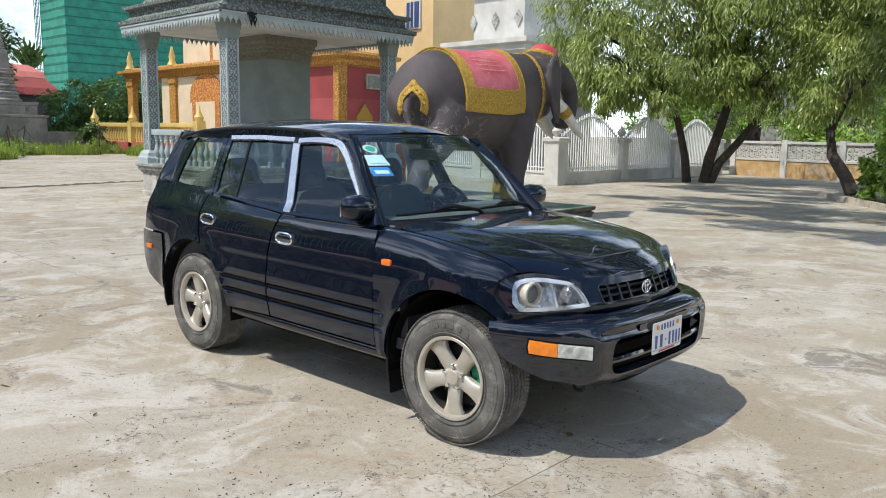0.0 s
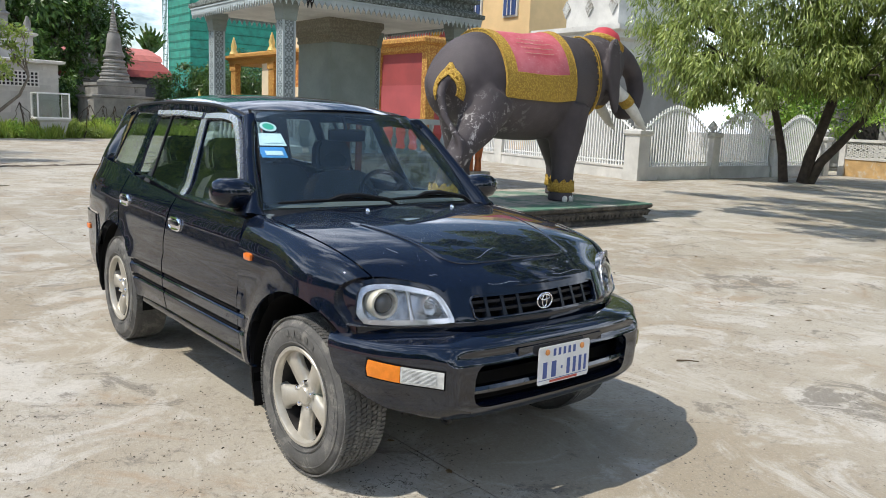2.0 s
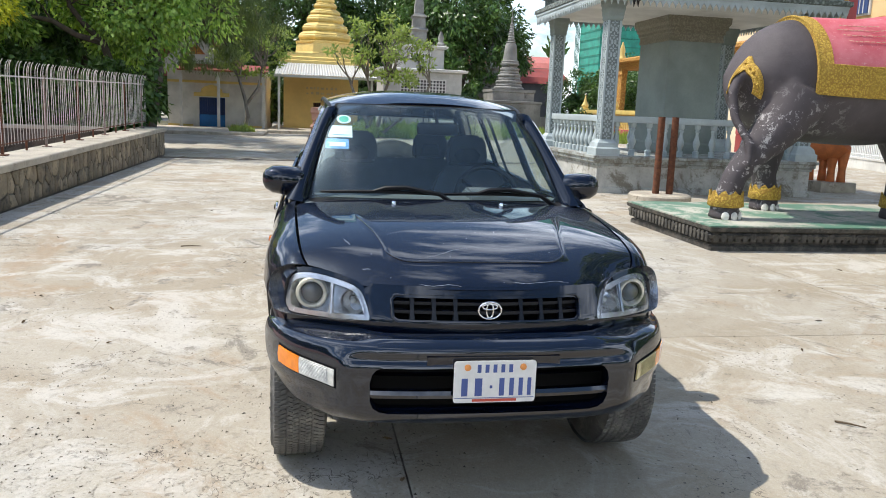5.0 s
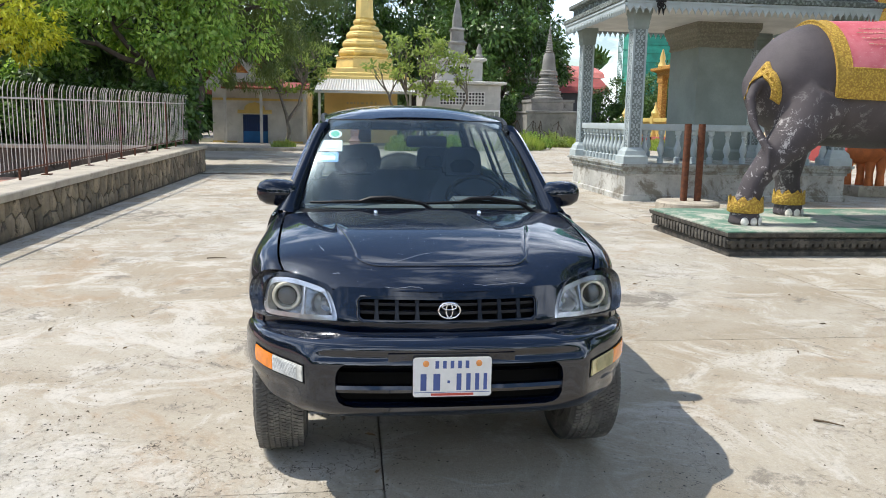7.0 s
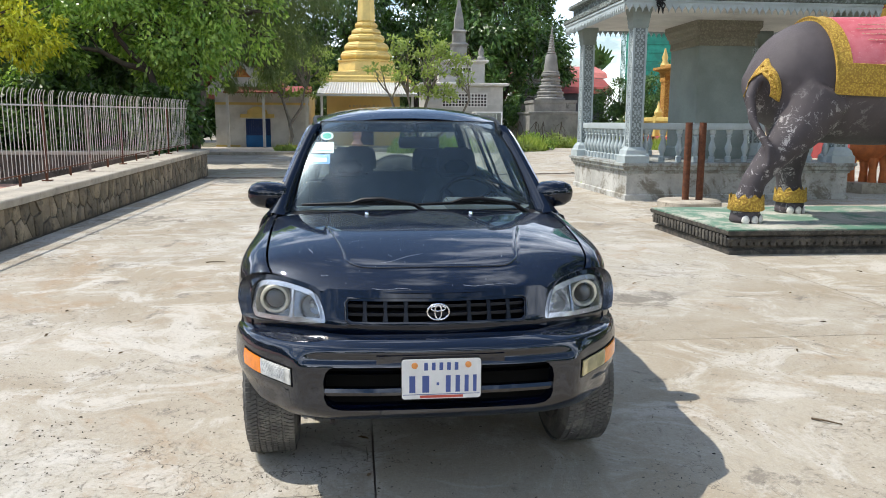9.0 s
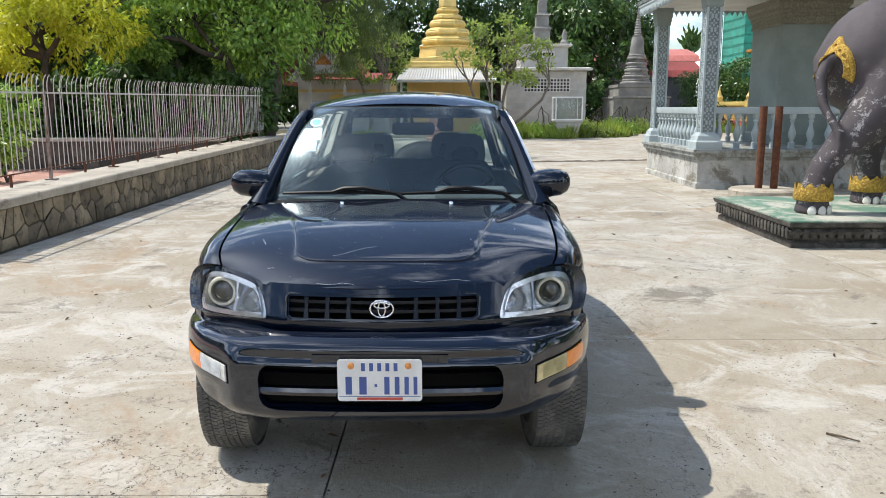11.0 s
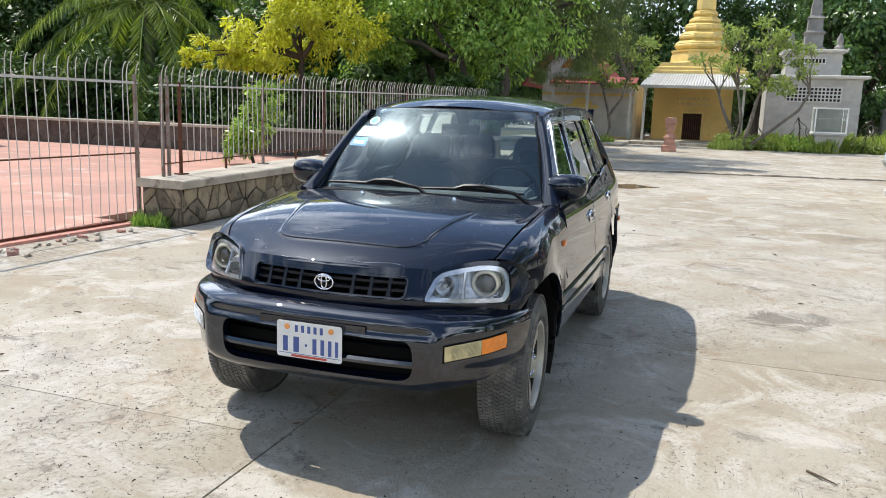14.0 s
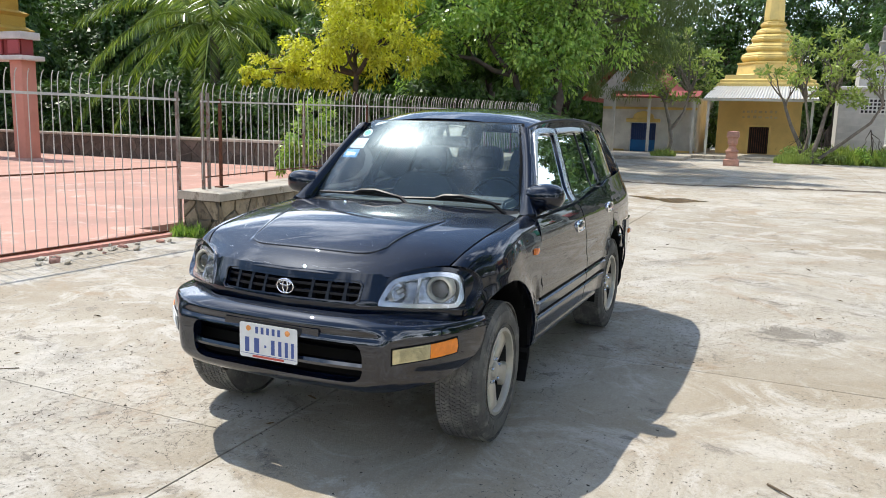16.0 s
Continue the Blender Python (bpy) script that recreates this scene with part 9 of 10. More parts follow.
# willow-like shade tree with three trunks
tree("shade_tree", "feathery drooping tree with three dark trunks beside the white fence", (-9.5, 22.3, 0),
     [(-12.2, 20.6, 4.3, 2.0, 1.8, 1.9), (-10.2, 21.4, 5.4, 2.2, 2.0, 2.0), (-8.2, 22.2, 4.9, 2.1, 2.0, 1.9), (-11.2, 20.2, 3.0, 1.5, 1.2, 1.0), (-8.9, 20.6, 3.6, 1.7, 1.5, 1.2), (-6.6, 22.4, 4.0, 1.7, 1.6, 1.7), (-9.8, 22.2, 7.0, 2.6, 2.4, 1.4), (-6.4, 21.6, 6.2, 2.0, 2.0, 1.6), (-10.0, 20.2, 3.0, 1.5, 1.0, 0.9), (-12.6, 20.4, 3.0, 1.2, 1.0, 1.0), (-7.4, 21.0, 3.2, 1.3, 1.0, 0.9), (-13.0, 20.4, 5.6, 1.8, 1.6, 1.6)],
     60000, LEAF_WILLOW, (0.24, 0.042), 31, trunks=[([(-9.85, 22.0, 0), (-9.95, 21.95, 0.9), (-10.15, 21.8, 1.9), (-10.35, 21.6, 2.8)], 0.16, 0.09), ([(-9.35, 22.3, 0), (-9.25, 22.35, 0.8), (-9.0, 22.4, 1.7), (-8.7, 22.4, 2.8), (-8.6, 22.4, 3.6)], 0.21, 0.11), ([(-9.2, 22.4, 0), (-8.95, 22.5, 0.7), (-8.45, 22.65, 1.35), (-7.9, 22.75, 2.1), (-7.5, 22.7, 3.0)], 0.17, 0.09)], droop=0.55, clump=0.36, clumps=34)
tree("shade_tree", "leaning tree with drooping foliage rising from the planting bed", (-4.1, 20.3, 0),
     [(-4.8, 21.0, 3.6, 1.6, 1.6, 1.5), (-3.6, 20.2, 4.9, 1.9, 1.9, 1.7), (-2.2, 19.4, 4.0, 1.7, 1.7, 1.8), (-4.2, 22.2, 5.8, 2.2, 2.2, 1.6), (-1.2, 18.2, 5.4, 1.9, 1.9, 1.8)],
     36000, LEAF_WILLOW, (0.23, 0.042), 33, trunks=[([(-3.95, 20.0, 0), (-4.25, 20.2, 0.5), (-4.75, 20.5, 1.1), (-4.9, 20.6, 1.8), (-4.5, 20.6, 2.8)], 0.20, 0.11)], droop=0.5, clump=0.36, clumps=30, limb_r=0.04)
tree("shade_tree", "spreading tree whose high crown shades the yard", (2.8, 13.4, 0),
     [(-4.2, 8.8, 7.5, 2.8, 1.5, 0.9), (-7.2, 10.2, 7.7, 2.4, 1.4, 0.8), (-1.5, 9.5, 7.7, 2.0, 1.5, 0.9), (1.0, 12.0, 7.4, 2.5, 2.5, 1.3), (-8.6, 14.8, 8.4, 2.6, 1.6, 0.9), (-4.0, 15.0, 8.2, 2.6, 1.6, 0.9), (3.6, 15.0, 7.2, 2.6, 2.4, 1.8), (-3.4, 5.6, 7.6, 2.4, 1.0, 0.8), (-5.8, 7.4, 7.8, 1.8, 0.9, 0.8), (-0.4, 6.6, 7.8, 1.9, 1.0, 0.8), (-6.4, 12.6, 8.0, 2.2, 1.0, 0.8), (-2.6, 12.2, 8.0, 2.4, 1.1, 0.8)],
     44000, LEAF_WILLOW, (0.30, 0.085), 34, trunks=[([(2.8, 13.4, 0), (2.7, 13.3, 1.6), (2.3, 13.1, 3.4), (1.8, 12.8, 5.6)], 0.26, 0.15)], droop=0.3, clump=0.34, clumps=24)
tree("broadleaf_shrub", "broad-leaved bright green shrub in the planting bed", (-1.6, 16.0, 0),
     [(-1.9, 16.6, 1.0, 0.9, 0.9, 0.9), (-1.2, 15.8, 1.9, 1.0, 1.0, 1.0), (-0.6, 15.2, 1.0, 1.0, 1.0, 1.0), (-1.0, 16.2, 3.0, 1.0, 1.0, 1.1), (-2.6, 17.8, 0.8, 0.8, 0.8, 0.7), (-0.6, 15.9, 4.2, 1.2, 1.2, 1.0), (-1.9, 17.2, 3.6, 0.9, 0.9, 0.9), (-1.4, 16.4, 5.2, 1.1, 1.1, 0.9), (-2.0, 17.0, 2.4, 0.8, 0.8, 0.8)], 17000, LEAF_MID, (0.19, 0.085), 35, r=0.09, clumps=22)
# dark trees behind the railing
tree("garden_tree", "dense dark green tree leaning over the end of the stone wall", (-21.0, -5.5, 0),
     [(-21.5, -6.2, 4.2, 2.2, 2.4, 1.9), (-20.5, -8.0, 5.2, 2.4, 2.2, 2.2), (-22, -4.4, 5.6, 2.4, 2.2, 2.0), (-21, -6.5, 7.2, 3.0, 3.0, 1.9), (-20.0, -9.4, 3.7, 1.7, 1.5, 1.5), (-22.5, -3.4, 7.2, 2.2, 2.0, 1.8)],
     34000, LEAF_MID, (0.19, 0.085), 41, trunks=[([(-20.9, -5.35, 0), (-21.0, -5.2, 1.1), (-21.2, -5.0, 2.3), (-21.3, -5.2, 3.4)], 0.26, 0.16), ([(-20.9, -5.5, 0), (-20.9, -5.9, 1.4), (-20.9, -6.4, 3.0)], 0.17, 0.10)])
tree("wispy_tree", "fine-leaved olive green tree hanging over the yard", (-26.5, -4.6, 0),
     [(-26, -3.6, 4.6, 2.2, 1.9, 1.8), (-26, -2.4, 6.2, 2.2, 1.8, 1.6), (-26.5, -4.6, 7.0, 2.6, 2.2, 1.8), (-26, -4.2, 3.5, 1.6, 1.5, 1.2), (-24.5, -4.6, 3.2, 0.8, 0.9, 0.8), (-25.5, -3.4, 3.4, 0.9, 0.9, 0.7)], 30000, leaves("olive_fine_leaf", (0.10, 0.15, 0.05), (0.18, 0.23, 0.085), 0.35), (0.22, 0.022), 43, trunks=[([(-21.5, -5.8, 0), (-22.4, -5.5, 2.4), (-24.6, -4.8, 4.6)], 0.16, 0.09)], droop=0.5)
for i, (x, y, h, s) in enumerate(((-24, -12.5, 5.2, 1.0), (-28.5, -17.0, 5.6, 1.1), (-29, -23.0, 6.0, 1.25), (-27, -29.0, 5.6, 1.2), (-31, -16.0, 7.2, 1.3), (-30, -9.5, 6.6, 1.1), (-20, -31, 5.5, 1.2), (-34, -21.0, 8.0, 1.5), (-36, -13.0, 8.5, 1.5), (-34, -29.0, 8.0, 1.5))):
    tree("garden_tree", "dense dark green tree behind the court wall", (x, y, 0), [(x, y, h, 2.9 * s, 2.9 * s, 2.4 * s), (x + 1.2, y - 1.9, h - 1.6, 2.0 * s, 2.0 * s, 1.7 * s), (x + 1.2, y + 1.9, h - 1.4, 2.0 * s, 2.0 * s, 1.7 * s), (x - 1, y, h + 2.0, 2.4 * s, 2.4 * s, 1.7 * s), (x + 1.6, y + 0.2, h - 2.9, 1.5 * s, 2.0 * s, 1.1)], 15000, LEAF_DEEP, (0.36, 0.15), 50 + i, r=0.24, group="trees behind the court")
tree("yellow_tree", "bright yellow-green feathery tree beside the court wall", (-17.0, -10.0, 0),
     [(-16.6, -10.2, 3.6, 1.7, 1.7, 1.3), (-16.8, -8.8, 3.9, 1.5, 1.5, 1.3), (-16.5, -11.5, 3.2, 1.3, 1.3, 0.9), (-17.2, -9.8, 5.1, 1.7, 1.7, 1.2), (-16.2, -12.3, 2.8, 1.0, 1.0, 0.6)], 13000, LEAF_YELLOW, (0.16, 0.06), 61, r=0.12, clumps=30, clump=0.26)
tree("court_shrub", "young green shrub beside the railing inside the court", (-12.3, -8.6, 0.05),
     [(-12.3, -8.6, 0.9, 0.5, 0.6, 0.6), (-12.2, -8.3, 1.5, 0.45, 0.5, 0.45), (-12.3, -9.0, 0.5, 0.4, 0.5, 0.4)], 3000, LEAF_MID, (0.13, 0.045), 63, r=0.04, limb_r=0.02)
# small trees by the shrine
def leaf_tufts(centre, spread, n, seed, r=0.46):
    """Small uneven leaf tufts scattered through an egg-shaped crown."""
    rnd = random.Random(seed)
    out = []
    while len(out) < n:
        v = Vector((rnd.uniform(-1, 1), rnd.uniform(-1, 1), rnd.uniform(-1, 1)))
        if v.length > 1 or v.length < 0.35:
            continue
        p = (centre[0] + v.x * spread[0], centre[1] + v.y * spread[1], centre[2] + v.z * spread[2])
        if all((Vector(p) - Vector(q[:3])).length > r * 1.15 for q in out):
            k = r * rnd.uniform(0.75, 1.3)
            out.append((*p, k, k * 1.1, k * 0.8))
    return out


tree("frangipani_tree", "frangipani with bare forked limbs and clustered leaves by the shrine", (-36.2, 2.6, 0),
     leaf_tufts((-36.2, 2.9, 4.2), (1.4, 2.6, 1.7), 30, 5, 0.36),
     2100, LEAF_LIGHT, (0.27, 0.095), 71, trunks=[([(-36.2, 2.5, 0), (-36.2, 2.2, 0.9), (-36.2, 1.8, 1.7), (-36.2, 1.5, 2.5)], 0.11, 0.06), ([(-36.2, 2.7, 0), (-36.2, 3.0, 1.2), (-36.2, 3.2, 2.4), (-36.2, 3.4, 3.0)], 0.11, 0.06), ([(-36.1, 2.8, 0), (-36.1, 4.0, 1.0), (-36.0, 5.0, 1.9), (-36.0, 5.4, 2.7)], 0.09, 0.05), ([(-36.3, 2.4, 0), (-36.4, 2.6, 1.4), (-36.5, 2.3, 2.9)], 0.09, 0.05)], droop=-0.05, clumps=4, clump=0.85, limb_r=0.032, bark=PALE_BARK)
tree("frangipani_tree", "young tree with light green leaf clusters before the hall", (-36.2, -3.7, 0),
     leaf_tufts((-36.2, -3.6, 4.5), (1.3, 2.0, 1.8), 26, 9, 0.38),
     2300, LEAF_LIGHT, (0.24, 0.09), 73, trunks=[([(-36.2, -3.7, 0), (-36.2, -3.5, 0.8), (-36.2, -3.6, 1.6), (-36.2, -3.9, 2.6)], 0.13, 0.07), ([(-36.2, -3.55, 1.4), (-36.2, -3.0, 2.2), (-36.2, -2.8, 3.2)], 0.09, 0.05)], droop=-0.05, clumps=4, clump=0.85, limb_r=0.032, bark=PALE_BARK)
for i, (x, y, h) in enumerate(((-19.4, -6.6, 1.3), (-19.6, -9.2, 1.5), (-19.2, -11.8, 1.3), (-19.0, -14.6, 1.5), (-19.4, -17.4, 1.3), (-19.0, -20.4, 1.6), (-18.6, -23.4, 1.4), (-18.0, -26.4, 1.5))):
    tree("hedge_shrub", "dark green shrub behind the court wall", (x, y, 0), [(x, y, h, 1.3, 1.7, 1.2), (x + 0.3, y - 1.2, h - 0.5, 1.0, 1.2, 0.9), (x - 0.2, y + 1.1, h + 0.3, 1.0, 1.1, 1.0)], 6500, LEAF_DEEP, (0.26, 0.11), 140 + i, r=0.07, limb_r=0.03, group="shrubs behind the court wall")
for i, (x, y, h, r_) in enumerate(((-47.5, 1.2, 1.4, 1.5), (-48.5, -3.0, 1.6, 1.5), (-50.0, 9.6, 1.5, 1.6), (-52.0, 13.0, 1.4, 1.5))):
    tree("hedge_shrub", "dark green shrub behind the shrine", (x, y, 0), [(x, y, h, r_, r_, r_), (x + 0.5, y - 0.9, h - 0.5, r_ * 0.7, r_ * 0.8, r_ * 0.6), (x - 0.3, y + 0.8, h + 0.9, r_ * 0.7, r_ * 0.7, r_ * 0.7)], 3500, LEAF_DEEP, (0.30, 0.12), 210 + i, r=0.09, limb_r=0.03, group="shrubs behind the shrine")
# unbroken belt of far woods
def far_woods():
    rs = np.random.RandomState(9)
    line = [(-78, 13), (-78, -45), (-42, -58), (12, -52), (45, -30)]
    pts = []
    for (xa, ya), (xb, yb) in zip(line, line[1:]):
        L = math.hypot(xb - xa, yb - ya)
        k = int(L * 330)
        t = rs.uniform(0, 1, k)
        top = (7.2 if xa == xb else 12.5) + 1.6 * np.sin(t * L * 0.45) + 0.9 * np.sin(t * L * 1.3 + 1)
        pts.append(np.stack([xa + (xb - xa) * t + rs.normal(0, 1.0, k), ya + (yb - ya) * t + rs.normal(0, 1.0, k), top * rs.uniform(0, 1, k) ** 0.8], 1))
    pts = np.concatenate(pts)
    ways = rs.normal(size=pts.shape)
    ob = new("far_woods", leaf_mesh("far_woods", pts, ways, 0.95, 0.52, LEAF_DEEP, 9))
    tagged(ob, "dense belt of dark green woods beyond the temple grounds", "woods", kind="stuff")


far_woods()
# tall trees closing the view
for i, (x, y, h, s) in enumerate(((-62, -16, 9, 1.5), (-63, -8, 10.5, 1.5), (-62, -1.5, 10.5, 1.25), (-64, 4.5, 10, 1.2), (-55.8, 10.2, 9.4, 1.2), (-66, 15.0, 9.0, 0.9), (-58, -25, 9, 1.5), (-72, 10, 12, 1.5))):
    tree("tall_tree", "tall dark green tree rising behind the shrine", (x, y, 0), [(x, y, h, 3.4 * s, 3.2 * s, 3.0 * s), (x + 1, y - 2.4, h - 3.2, 2.3 * s, 2.3 * s, 2.2 * s), (x + 1, y + 2.2, h - 3.0, 2.3 * s, 2.3 * s, 2.2 * s), (x, y + 0.5, h + 3.4, 2.6 * s, 2.6 * s, 2.2 * s), (x + 2, y, h - 5.4, 2.2 * s, 2.6 * s, 2.0)], 12000, LEAF_DARK, (0.46, 0.19), 80 + i, r=0.4, limb_r=0.12, group="tall trees behind the shrine")
for i, (x, y, h, s) in enumerate(((-55.5, 19.8, 3.2, 0.9), (-54, 22.8, 3.6, 1.0), (-57, 25.5, 4.0, 1.1), (-46.5, 17.0, 1.2, 0.35))):
    tree("garden_tree", "round green tree beside the temple", (x, y, 0), [(x, y, h, 2.4 * s, 2.4 * s, 2.0 * s), (x + 0.6, y - 1.2, h - 1.2, 1.7 * s, 1.7 * s, 1.5 * s), (x + 0.6, y + 1.2, h - 1.1, 1.7 * s, 1.7 * s, 1.5 * s)], 8000 if s > 0.5 else 1800, LEAF_DARK, (0.26, 0.10), 95 + i, r=0.18, group="trees beside the temple")


def palm(x, y, h, seed):
    rnd = random.Random(seed)
    t = thing("coconut_palm", "coconut palm with long arching fronds behind the court", "palm")
    bm = bmesh.new()
    tube(bm, [(x, y, 0), (x + 0.15, y + 0.1, h * 0.4), (x + 0.1, y + 0.1, h * 0.8), (x, y, h)], [0.26, 0.20, 0.17, 0.19], 12)
    part("trunk", bm, BARK, t, smooth=60)
    for k in range(20):
        a = 2 * math.pi * k / 20 + rnd.uniform(-0.15, 0.15)
        rise = rnd.uniform(-0.1, 1.0)
        L = rnd.uniform(4.5, 5.8)
        spine = []
        for i in range(13):
            s_ = i / 12
            r = L * (s_ * math.cos(rise * (1 - s_ * 0.6)) * 0.95)
            z = h + L * (math.sin(rise) * s_ - (0.55 + 0.35 * math.cos(rise)) * s_ * s_)
            spine.append(Vector((x + r * math.cos(a), y + r * math.sin(a), z)))
        bm = bmesh.new()
        tube(bm, spine, [0.035 * (1 - 0.8 * i / 12) + 0.004 for i in range(13)], 5)
        frond = part("frond", bm, LEAF_PALM, t, smooth=0)
        pts, ways = [], []
        across = Vector((-math.sin(a), math.cos(a), 0))
        for i in range(4, 96):
            u = i / 96 * 12
            j = min(11, int(u))
            p = spine[j].lerp(spine[j + 1], u - j)
            fwd = (spine[j + 1] - spine[j]).normalized()
            ll = 0.68 * math.sin(math.pi * (0.12 + 0.85 * i / 96)) + 0.12
            for s_ in (-1, 1):
                w = (across * s_ + fwd * 0.55 + Vector((0, 0, -0.75 - 0.45 * rnd.random()))).normalized()
                pts.append(p + w * ll * 0.5)
                ways.append(w * ll)
        pts, ways = np.array(pts), np.array(ways)
        me = leaf_mesh("leaflet", pts, ways, 0.80, 0.042, LEAF_PALM, seed + k)
        ob = new("leaflet", me)
        ob.parent = frond
        tagged(ob, kind="stuff")


palm(-21.0, -18.6, 4.9, 7)
for i, (x, y, h) in enumerate(((-25.5, -14.5, 2.0), (-25.0, -19.5, 2.2), (-24.0, -24.0, 2.1), (-22.0, -28.5, 2.3))):
    tree("hedge_shrub", "tall dark green shrub in the garden behind the court", (x, y, 0), [(x, y, h, 1.7, 2.3, 1.9), (x + 0.4, y - 1.9, h - 0.6, 1.4, 1.5, 1.3), (x - 0.2, y + 1.8, h - 0.3, 1.4, 1.5, 1.5)], 5000, LEAF_DEEP, (0.30, 0.12), 180 + i, r=0.09, limb_r=0.03, group="shrubs in the garden")
for i, (x, y, h, s) in enumerate(((20, -19, 5.5, 1.2), (25, -11, 6.2, 1.3), (23, -3.5, 5.4, 1.1), (26, 4.5, 6.6, 1.4), (22, 11.5, 5.6, 1.2), (19, 19, 5.8, 1.2), (12, 26, 5.4, 1.1), (12, -24, 5.8, 1.2), (3, -25, 5.2, 1.1), (-5, -28, 5.6, 1.2))):
    tree("garden_tree", "dense green tree closing the open side of the yard", (x, y, 0), [(x, y, h, 2.9 * s, 2.9 * s, 2.3 * s), (x - 0.6, y - 2.0, h - 2.0, 2.2 * s, 2.2 * s, 1.8 * s), (x - 0.6, y + 2.0, h - 1.8, 2.2 * s, 2.2 * s, 1.8 * s), (x - 0.8, y, h - 3.4, 1.8, 2.2, 1.3)], 5000, LEAF_DARK, (0.5, 0.2), 160 + i, r=0.26, group="trees on the open side of the yard")
for i, (x, y, h) in enumerate(((-15.5, 34.5, 4.6), (-9.0, 34.0, 4.2), (-2.5, 32.5, 4.8), (5.0, 29.5, 4.6))):
    tree("garden_tree", "green garden tree behind the block fence", (x, y, 0), [(x, y, h, 2.6, 2.6, 2.2), (x - 1.6, y - 0.6, h - 1.8, 2.0, 1.8, 1.6), (x + 1.6, y - 0.6, h - 1.7, 2.0, 1.8, 1.6), (x, y - 1.0, h - 3.0, 2.2, 1.4, 1.2)], 9000, LEAF_MID, (0.22, 0.085), 120 + i, r=0.16, group="trees behind the block fence")


def grass_patch(name, label, spots, n, h, seed, material=None):
    rs = np.random.RandomState(seed)
    pts, ways = [], []
    for (x, y, rx, ry) in spots:
        k = int(n / len(spots))
        a, r = rs.uniform(0, 2 * math.pi, k), rs.uniform(0, 1, k) ** 0.6
        w = np.stack([rs.normal(0, 0.35, k), rs.normal(0, 0.35, k), np.ones(k)], 1)
        hh = h * rs.uniform(0.15, 1.15, k) * (1.1 - 0.6 * r) * (0.55 + 0.45 * np.sin(x * 5 + 3.1 * a + 2.0 * r))
        p = np.stack([x + rx * r * np.cos(a), y + ry * r * np.sin(a), hh * 0.5], 1)
        pts.append(p)
        ways.append(w * hh[:, None])
    pts, ways = np.concatenate(pts), np.concatenate(ways)
    ob = new(name, leaf_mesh(name, pts, ways, h * 0.9, h * 0.06 + 0.006, material or GRASS, seed))
    return tagged(ob, label, "grass", kind="stuff")


grass_patch("grass", "tall unmown grass before the tiled crypt", [(-37.5, 4.2, 1.4, 1.3), (-37.0, 6.0, 1.1, 1.0), (-39, 8.8, 1.3, 1.3), (-41, 9.6, 1.4, 1.2), (-37.2, 2.4, 0.8, 0.8), (-38.0, 7.4, 0.7, 0.6)], 9000, 1.05, 1)
grass_patch("grass", "weeds and tufts round the stone stupas", [(-44.5, 10.6, 1.2, 1.2), (-44.8, 12.6, 1.0, 1.5), (-44.2, 14.8, 1.2, 1.6), (-46, 17.6, 1.5, 1.4), (-40.5, 17.4, 2.0, 0.5)], 6500, 0.9, 2)
for i, (x, y, h) in enumerate(((-36.6, 5.2, 0.35), (-37.6, 8.0, 0.4), (-36.4, 3.3, 0.35), (-43.2, 10.4, 0.5), (-43.6, 12.0, 0.45), (-43.0, 16.0, 0.5), (-40.2, 10.2, 0.45), (-36.0, 2.2, 0.4))):
    tree("weed_bush", "low leafy weed bush on the bare edge of the yard", (x, y, 0), [(x, y, h, 0.5, 0.55, 0.4), (x + 0.2, y + 0.5, h - 0.1, 0.4, 0.4, 0.3), (x, y - 0.4, h + 0.2, 0.3, 0.3, 0.4)], 700, LEAF_LIGHT if i % 3 else LEAF_MID, (0.17, 0.06), 230 + i, r=0.03, limb_r=0.015, group="weed bushes")
grass_patch("weeds", "small green weeds at the end of the stone wall", [(-4.16, -4.98, 0.13, 0.12), (-4.2, -4.74, 0.06, 0.12)], 420, 0.22, 3, LEAF_MID)
grass_patch("weeds", "small weed at the foot of the pavilion", [(-14.6, 5.08, 0.16, 0.08)], 200, 0.24, 4, LEAF_LIGHT)
grass_patch("weeds", "low plants at the foot of the frangipani", [(-35.6, 2.0, 0.7, 0.8), (-35.4, -3.7, 0.6, 0.6)], 1800, 0.6, 5, LEAF_LIGHT)

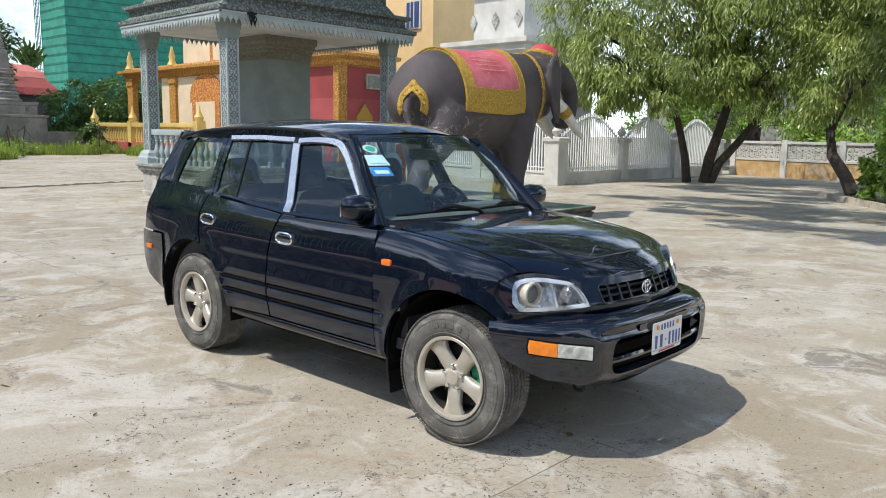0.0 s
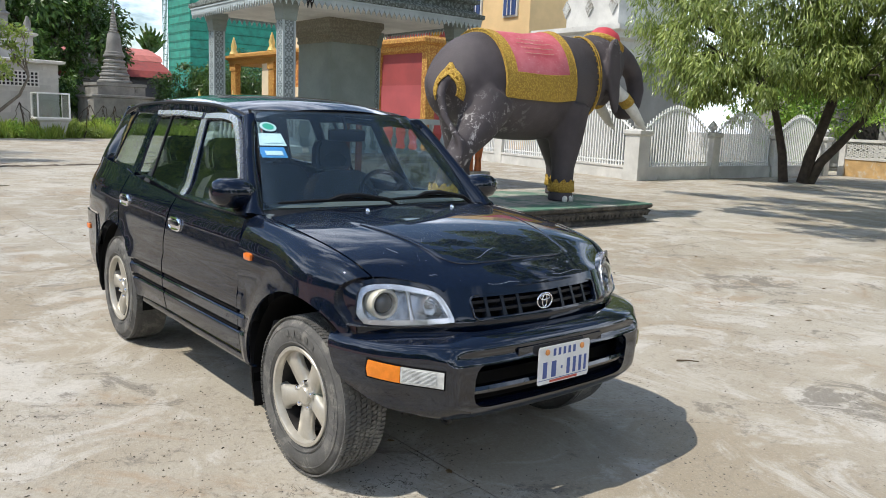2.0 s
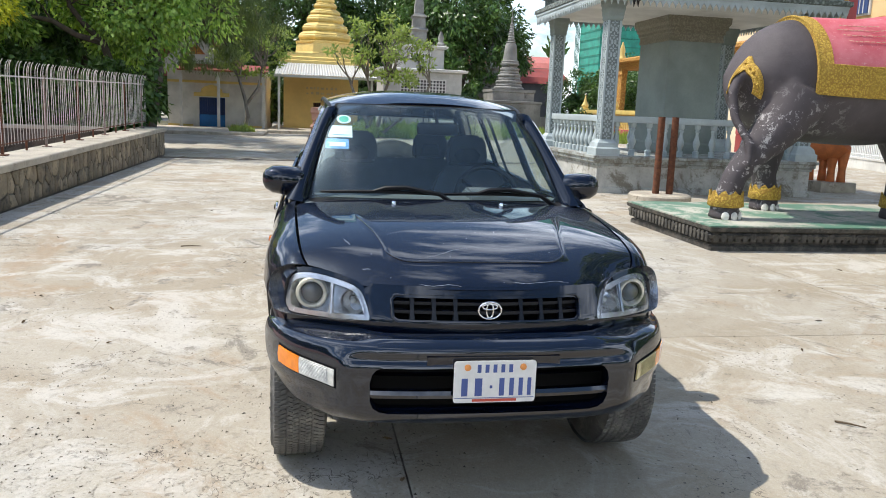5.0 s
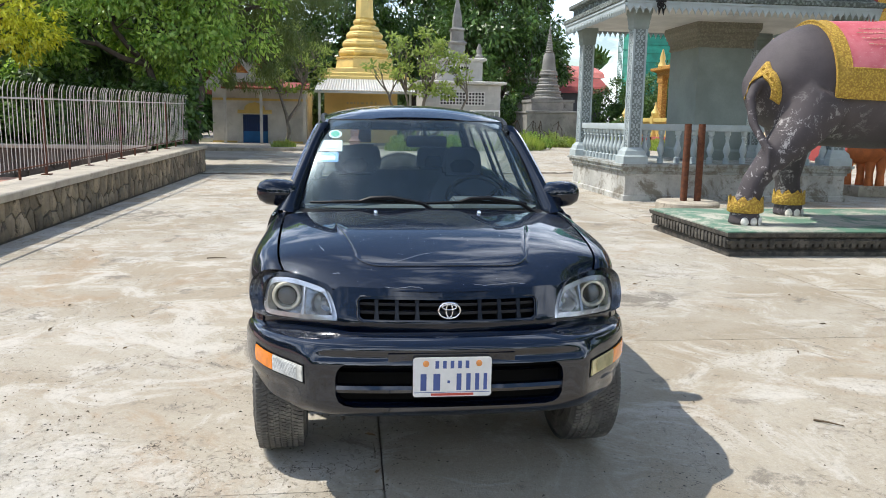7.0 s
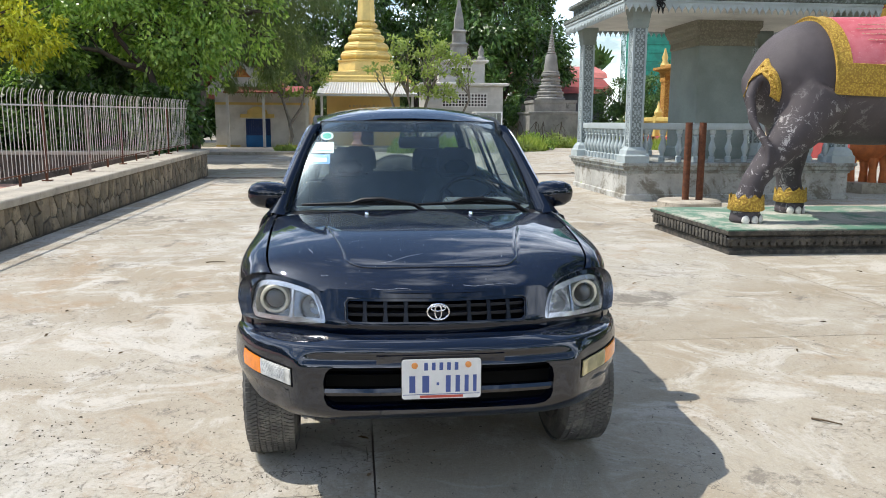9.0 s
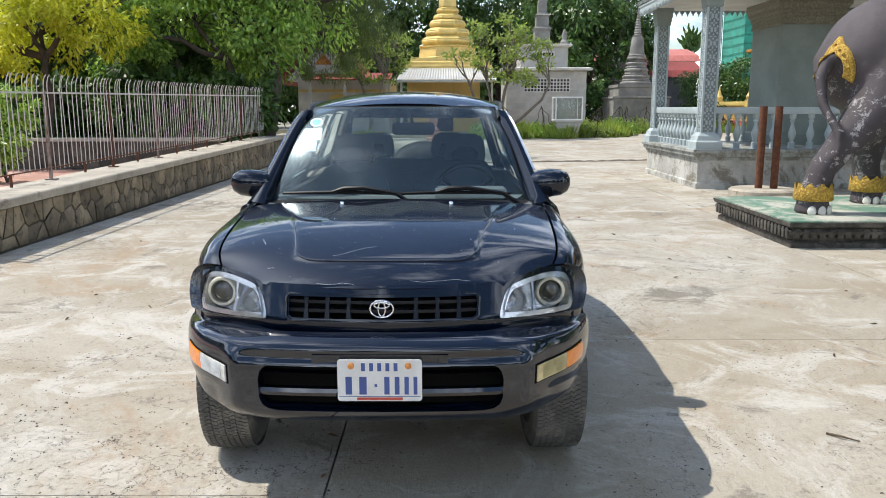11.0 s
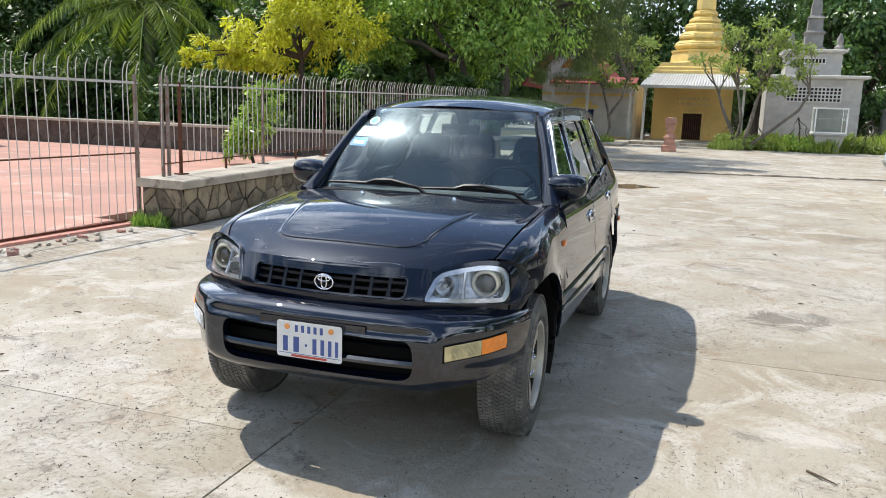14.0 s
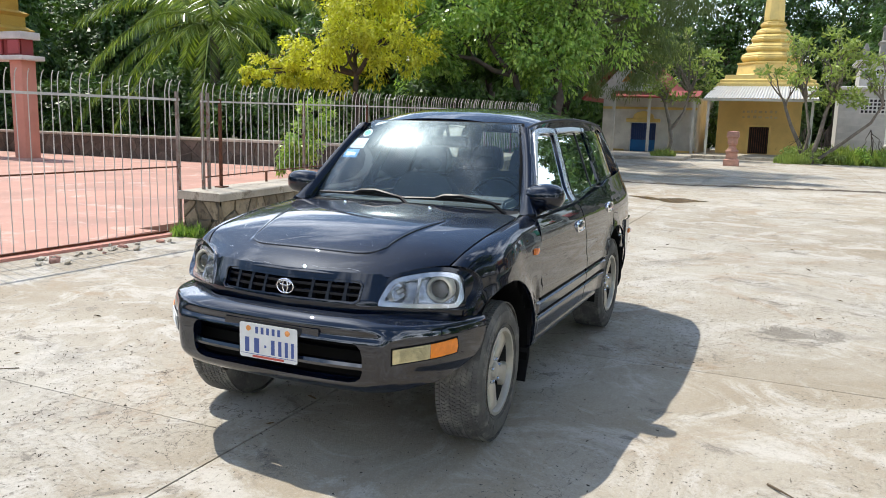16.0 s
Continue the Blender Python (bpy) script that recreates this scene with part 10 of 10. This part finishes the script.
# ---- litter on the yard ----
def litter():
    rnd = random.Random(77)
    bm = bmesh.new()
    for k in range(2200):
        x, y = rnd.uniform(-9, 3.3), rnd.uniform(-4.4, 7)
        if rnd.random() < 0.55:
            x, y = rnd.gauss(0.4, 1.2), rnd.gauss(-1.8, 0.9)
        if x > 3.3 or y < -4.4:
            continue
        l, w, h = 0.003 + 0.009 * rnd.random() ** 3, 0.002 + 0.004 * rnd.random() ** 2, rnd.uniform(0.0015, 0.005)
        m = pose(x, y, h * 0.5, rnd.uniform(-15, 15), rnd.uniform(-15, 15), rnd.uniform(0, 360))
        vs = [bm.verts.new(m @ Vector(p)) for p in ((-l, -w, -h * 0.5), (l, -w * 0.6, -h * 0.5), (l * 0.7, w, -h * 0.5), (-l * 0.8, w * 0.8, -h * 0.5), (0, 0, h))]
        for f in ((0, 1, 4), (1, 2, 4), (2, 3, 4), (3, 0, 4)):
            bm.faces.new([vs[i] for i in f])
    m = Nodes("grit_and_leaf_bits")
    r = m.t.nodes.new("ShaderNodeNewGeometry").outputs["Random Per Island"]
    mat = m.put(Base_Color=m.mix(r, (0.035, 0.030, 0.024), (0.20, 0.165, 0.12)), Roughness=0.9)
    solid("grit", bm, mat, "scattered grit and crumbled leaf bits on concrete", "litter", kind="stuff", smooth=0)
    twig_mat = plain("dry_twig", (0.13, 0.095, 0.06), 0.9, var=0.3)
    for (xa, ya), (xb, yb), r in (((-0.075, 2.03), (0.02, 2.14), 0.006), ((1.15, -1.9), (1.32, -1.86), 0.004), ((-5.0, -1.95), (-5.02, -1.75), 0.006), ((0.35, -2.1), (0.52, -2.25), 0.004), ((2.1, 1.9), (2.2, 2.15), 0.005)):
        bm = bmesh.new()
        mx, my = (xa + xb) / 2 + 0.006, (ya + yb) / 2 - 0.006
        tube(bm, [(xa, ya, 0.005), (mx, my, 0.011), (xb, yb, 0.005)], [r, r * 0.9, r * 0.5], 6)
        solid("twig", bm, twig_mat, "dry brown twig lying on the concrete", "twig", "twigs on the yard")
    for k in range(46):
        x, y = rnd.uniform(-8, 3.2), rnd.uniform(-4.2, 6)
        bm = bmesh.new()
        a = rnd.uniform(0, 6.28)
        l, w = rnd.uniform(0.018, 0.035), rnd.uniform(0.007, 0.012)
        m = pose(x, y, 0.006, rnd.uniform(-20, 20), rnd.uniform(-20, 20), math.degrees(a))
        vs = [bm.verts.new(m @ Vector(p)) for p in ((-l, 0, 0.002), (-l * 0.3, -w, 0.004), (l * 0.5, -w * 0.8, 0.006), (l, 0, 0.0), (l * 0.5, w * 0.8, 0.006), (-l * 0.3, w, 0.004), (0, 0, -0.002))]
        for i in range(6):
            bm.faces.new((vs[i], vs[(i + 1) % 6], vs[6]))
        solid("fallen_leaf", bm, LEAF_DRY, "small curled dry leaf on the concrete", "leaf", "fallen leaves on the yard", smooth=0)
    # rubble by the gate railing
    for k in range(26):
        x, y = rnd.gauss(-2.9, 0.6), rnd.gauss(-4.86, 0.12)
        bm = bmesh.new()
        s = rnd.uniform(0.015, 0.05)
        bmesh.ops.create_icosphere(bm, subdivisions=1, radius=s, matrix=pose(x, y, s * 0.35, rnd.uniform(0, 90), 0, rnd.uniform(0, 180)) @ Matrix.Diagonal((1.5, 1, 0.6, 1)))
        for v in bm.verts:
            v.co += Vector((rnd.uniform(-1, 1), rnd.uniform(-1, 1), rnd.uniform(-0.6, 0.6))) * s * 0.2
        solid("rubble", bm, COPING if k % 3 else RED_COURT, "broken chip of concrete or tile beside the railing", "rubble", "rubble by the railing", smooth=0)
    # shallow puddle behind the car
    bm = bmesh.new()
    pts = [(-13.55 + (0.42 + 0.2 * math.sin(3 * a + 1) + 0.12 * math.sin(7 * a)) * math.cos(a), -0.35 + (0.72 + 0.2 * math.sin(2 * a) + 0.15 * math.sin(5 * a)) * math.sin(a), 0.005) for a in np.linspace(0, 2 * math.pi, 40)[:-1]]
    bm.faces.new([bm.verts.new(p) for p in pts])
    solid("puddle", normals(bm), Nodes("shallow_water").put(Base_Color=(0.17, 0.115, 0.065), Roughness=0.12, Specular_IOR_Level=0.5), "shallow brown puddle on the concrete", "puddle", kind="structure")


def broken_joint():
    """Crumbled edge of the older slab, running across the far part of the yard."""
    rnd = random.Random(91)
    bm = bmesh.new()
    rows = []
    for k in range(90):
        y = -6.0 + 16.0 * k / 89
        x = -18.0 - 0.22 * max(0.0, y + 1.0) - 0.03 * math.sin(y * 2.3) + rnd.uniform(-0.02, 0.02)
        w, h = rnd.uniform(0.05, 0.13), rnd.uniform(0.012, 0.045)
        rows.append([bm.verts.new(p) for p in ((x - w, y, 0.0), (x - w * 0.3, y, h), (x + w * 0.2, y, h * 0.8), (x + w, y, 0.0))])
    for a, b in zip(rows, rows[1:]):
        for j in range(3):
            bm.faces.new((a[j], b[j], b[j + 1], a[j + 1]))
    solid("broken_joint", normals(bm), plain("crumbled_dark_joint", (0.13, 0.105, 0.08), 0.95, var=0.5, scale=6, fine=40, bump=0.8), "crumbled dark joint with soil across the concrete yard", "joint", kind="structure", smooth=0)


broken_joint()
LEAF_DRY = plain("dry_leaf", (0.16, 0.105, 0.05), 0.85, var=0.3, bump=0, pieces=0.5)
litter()
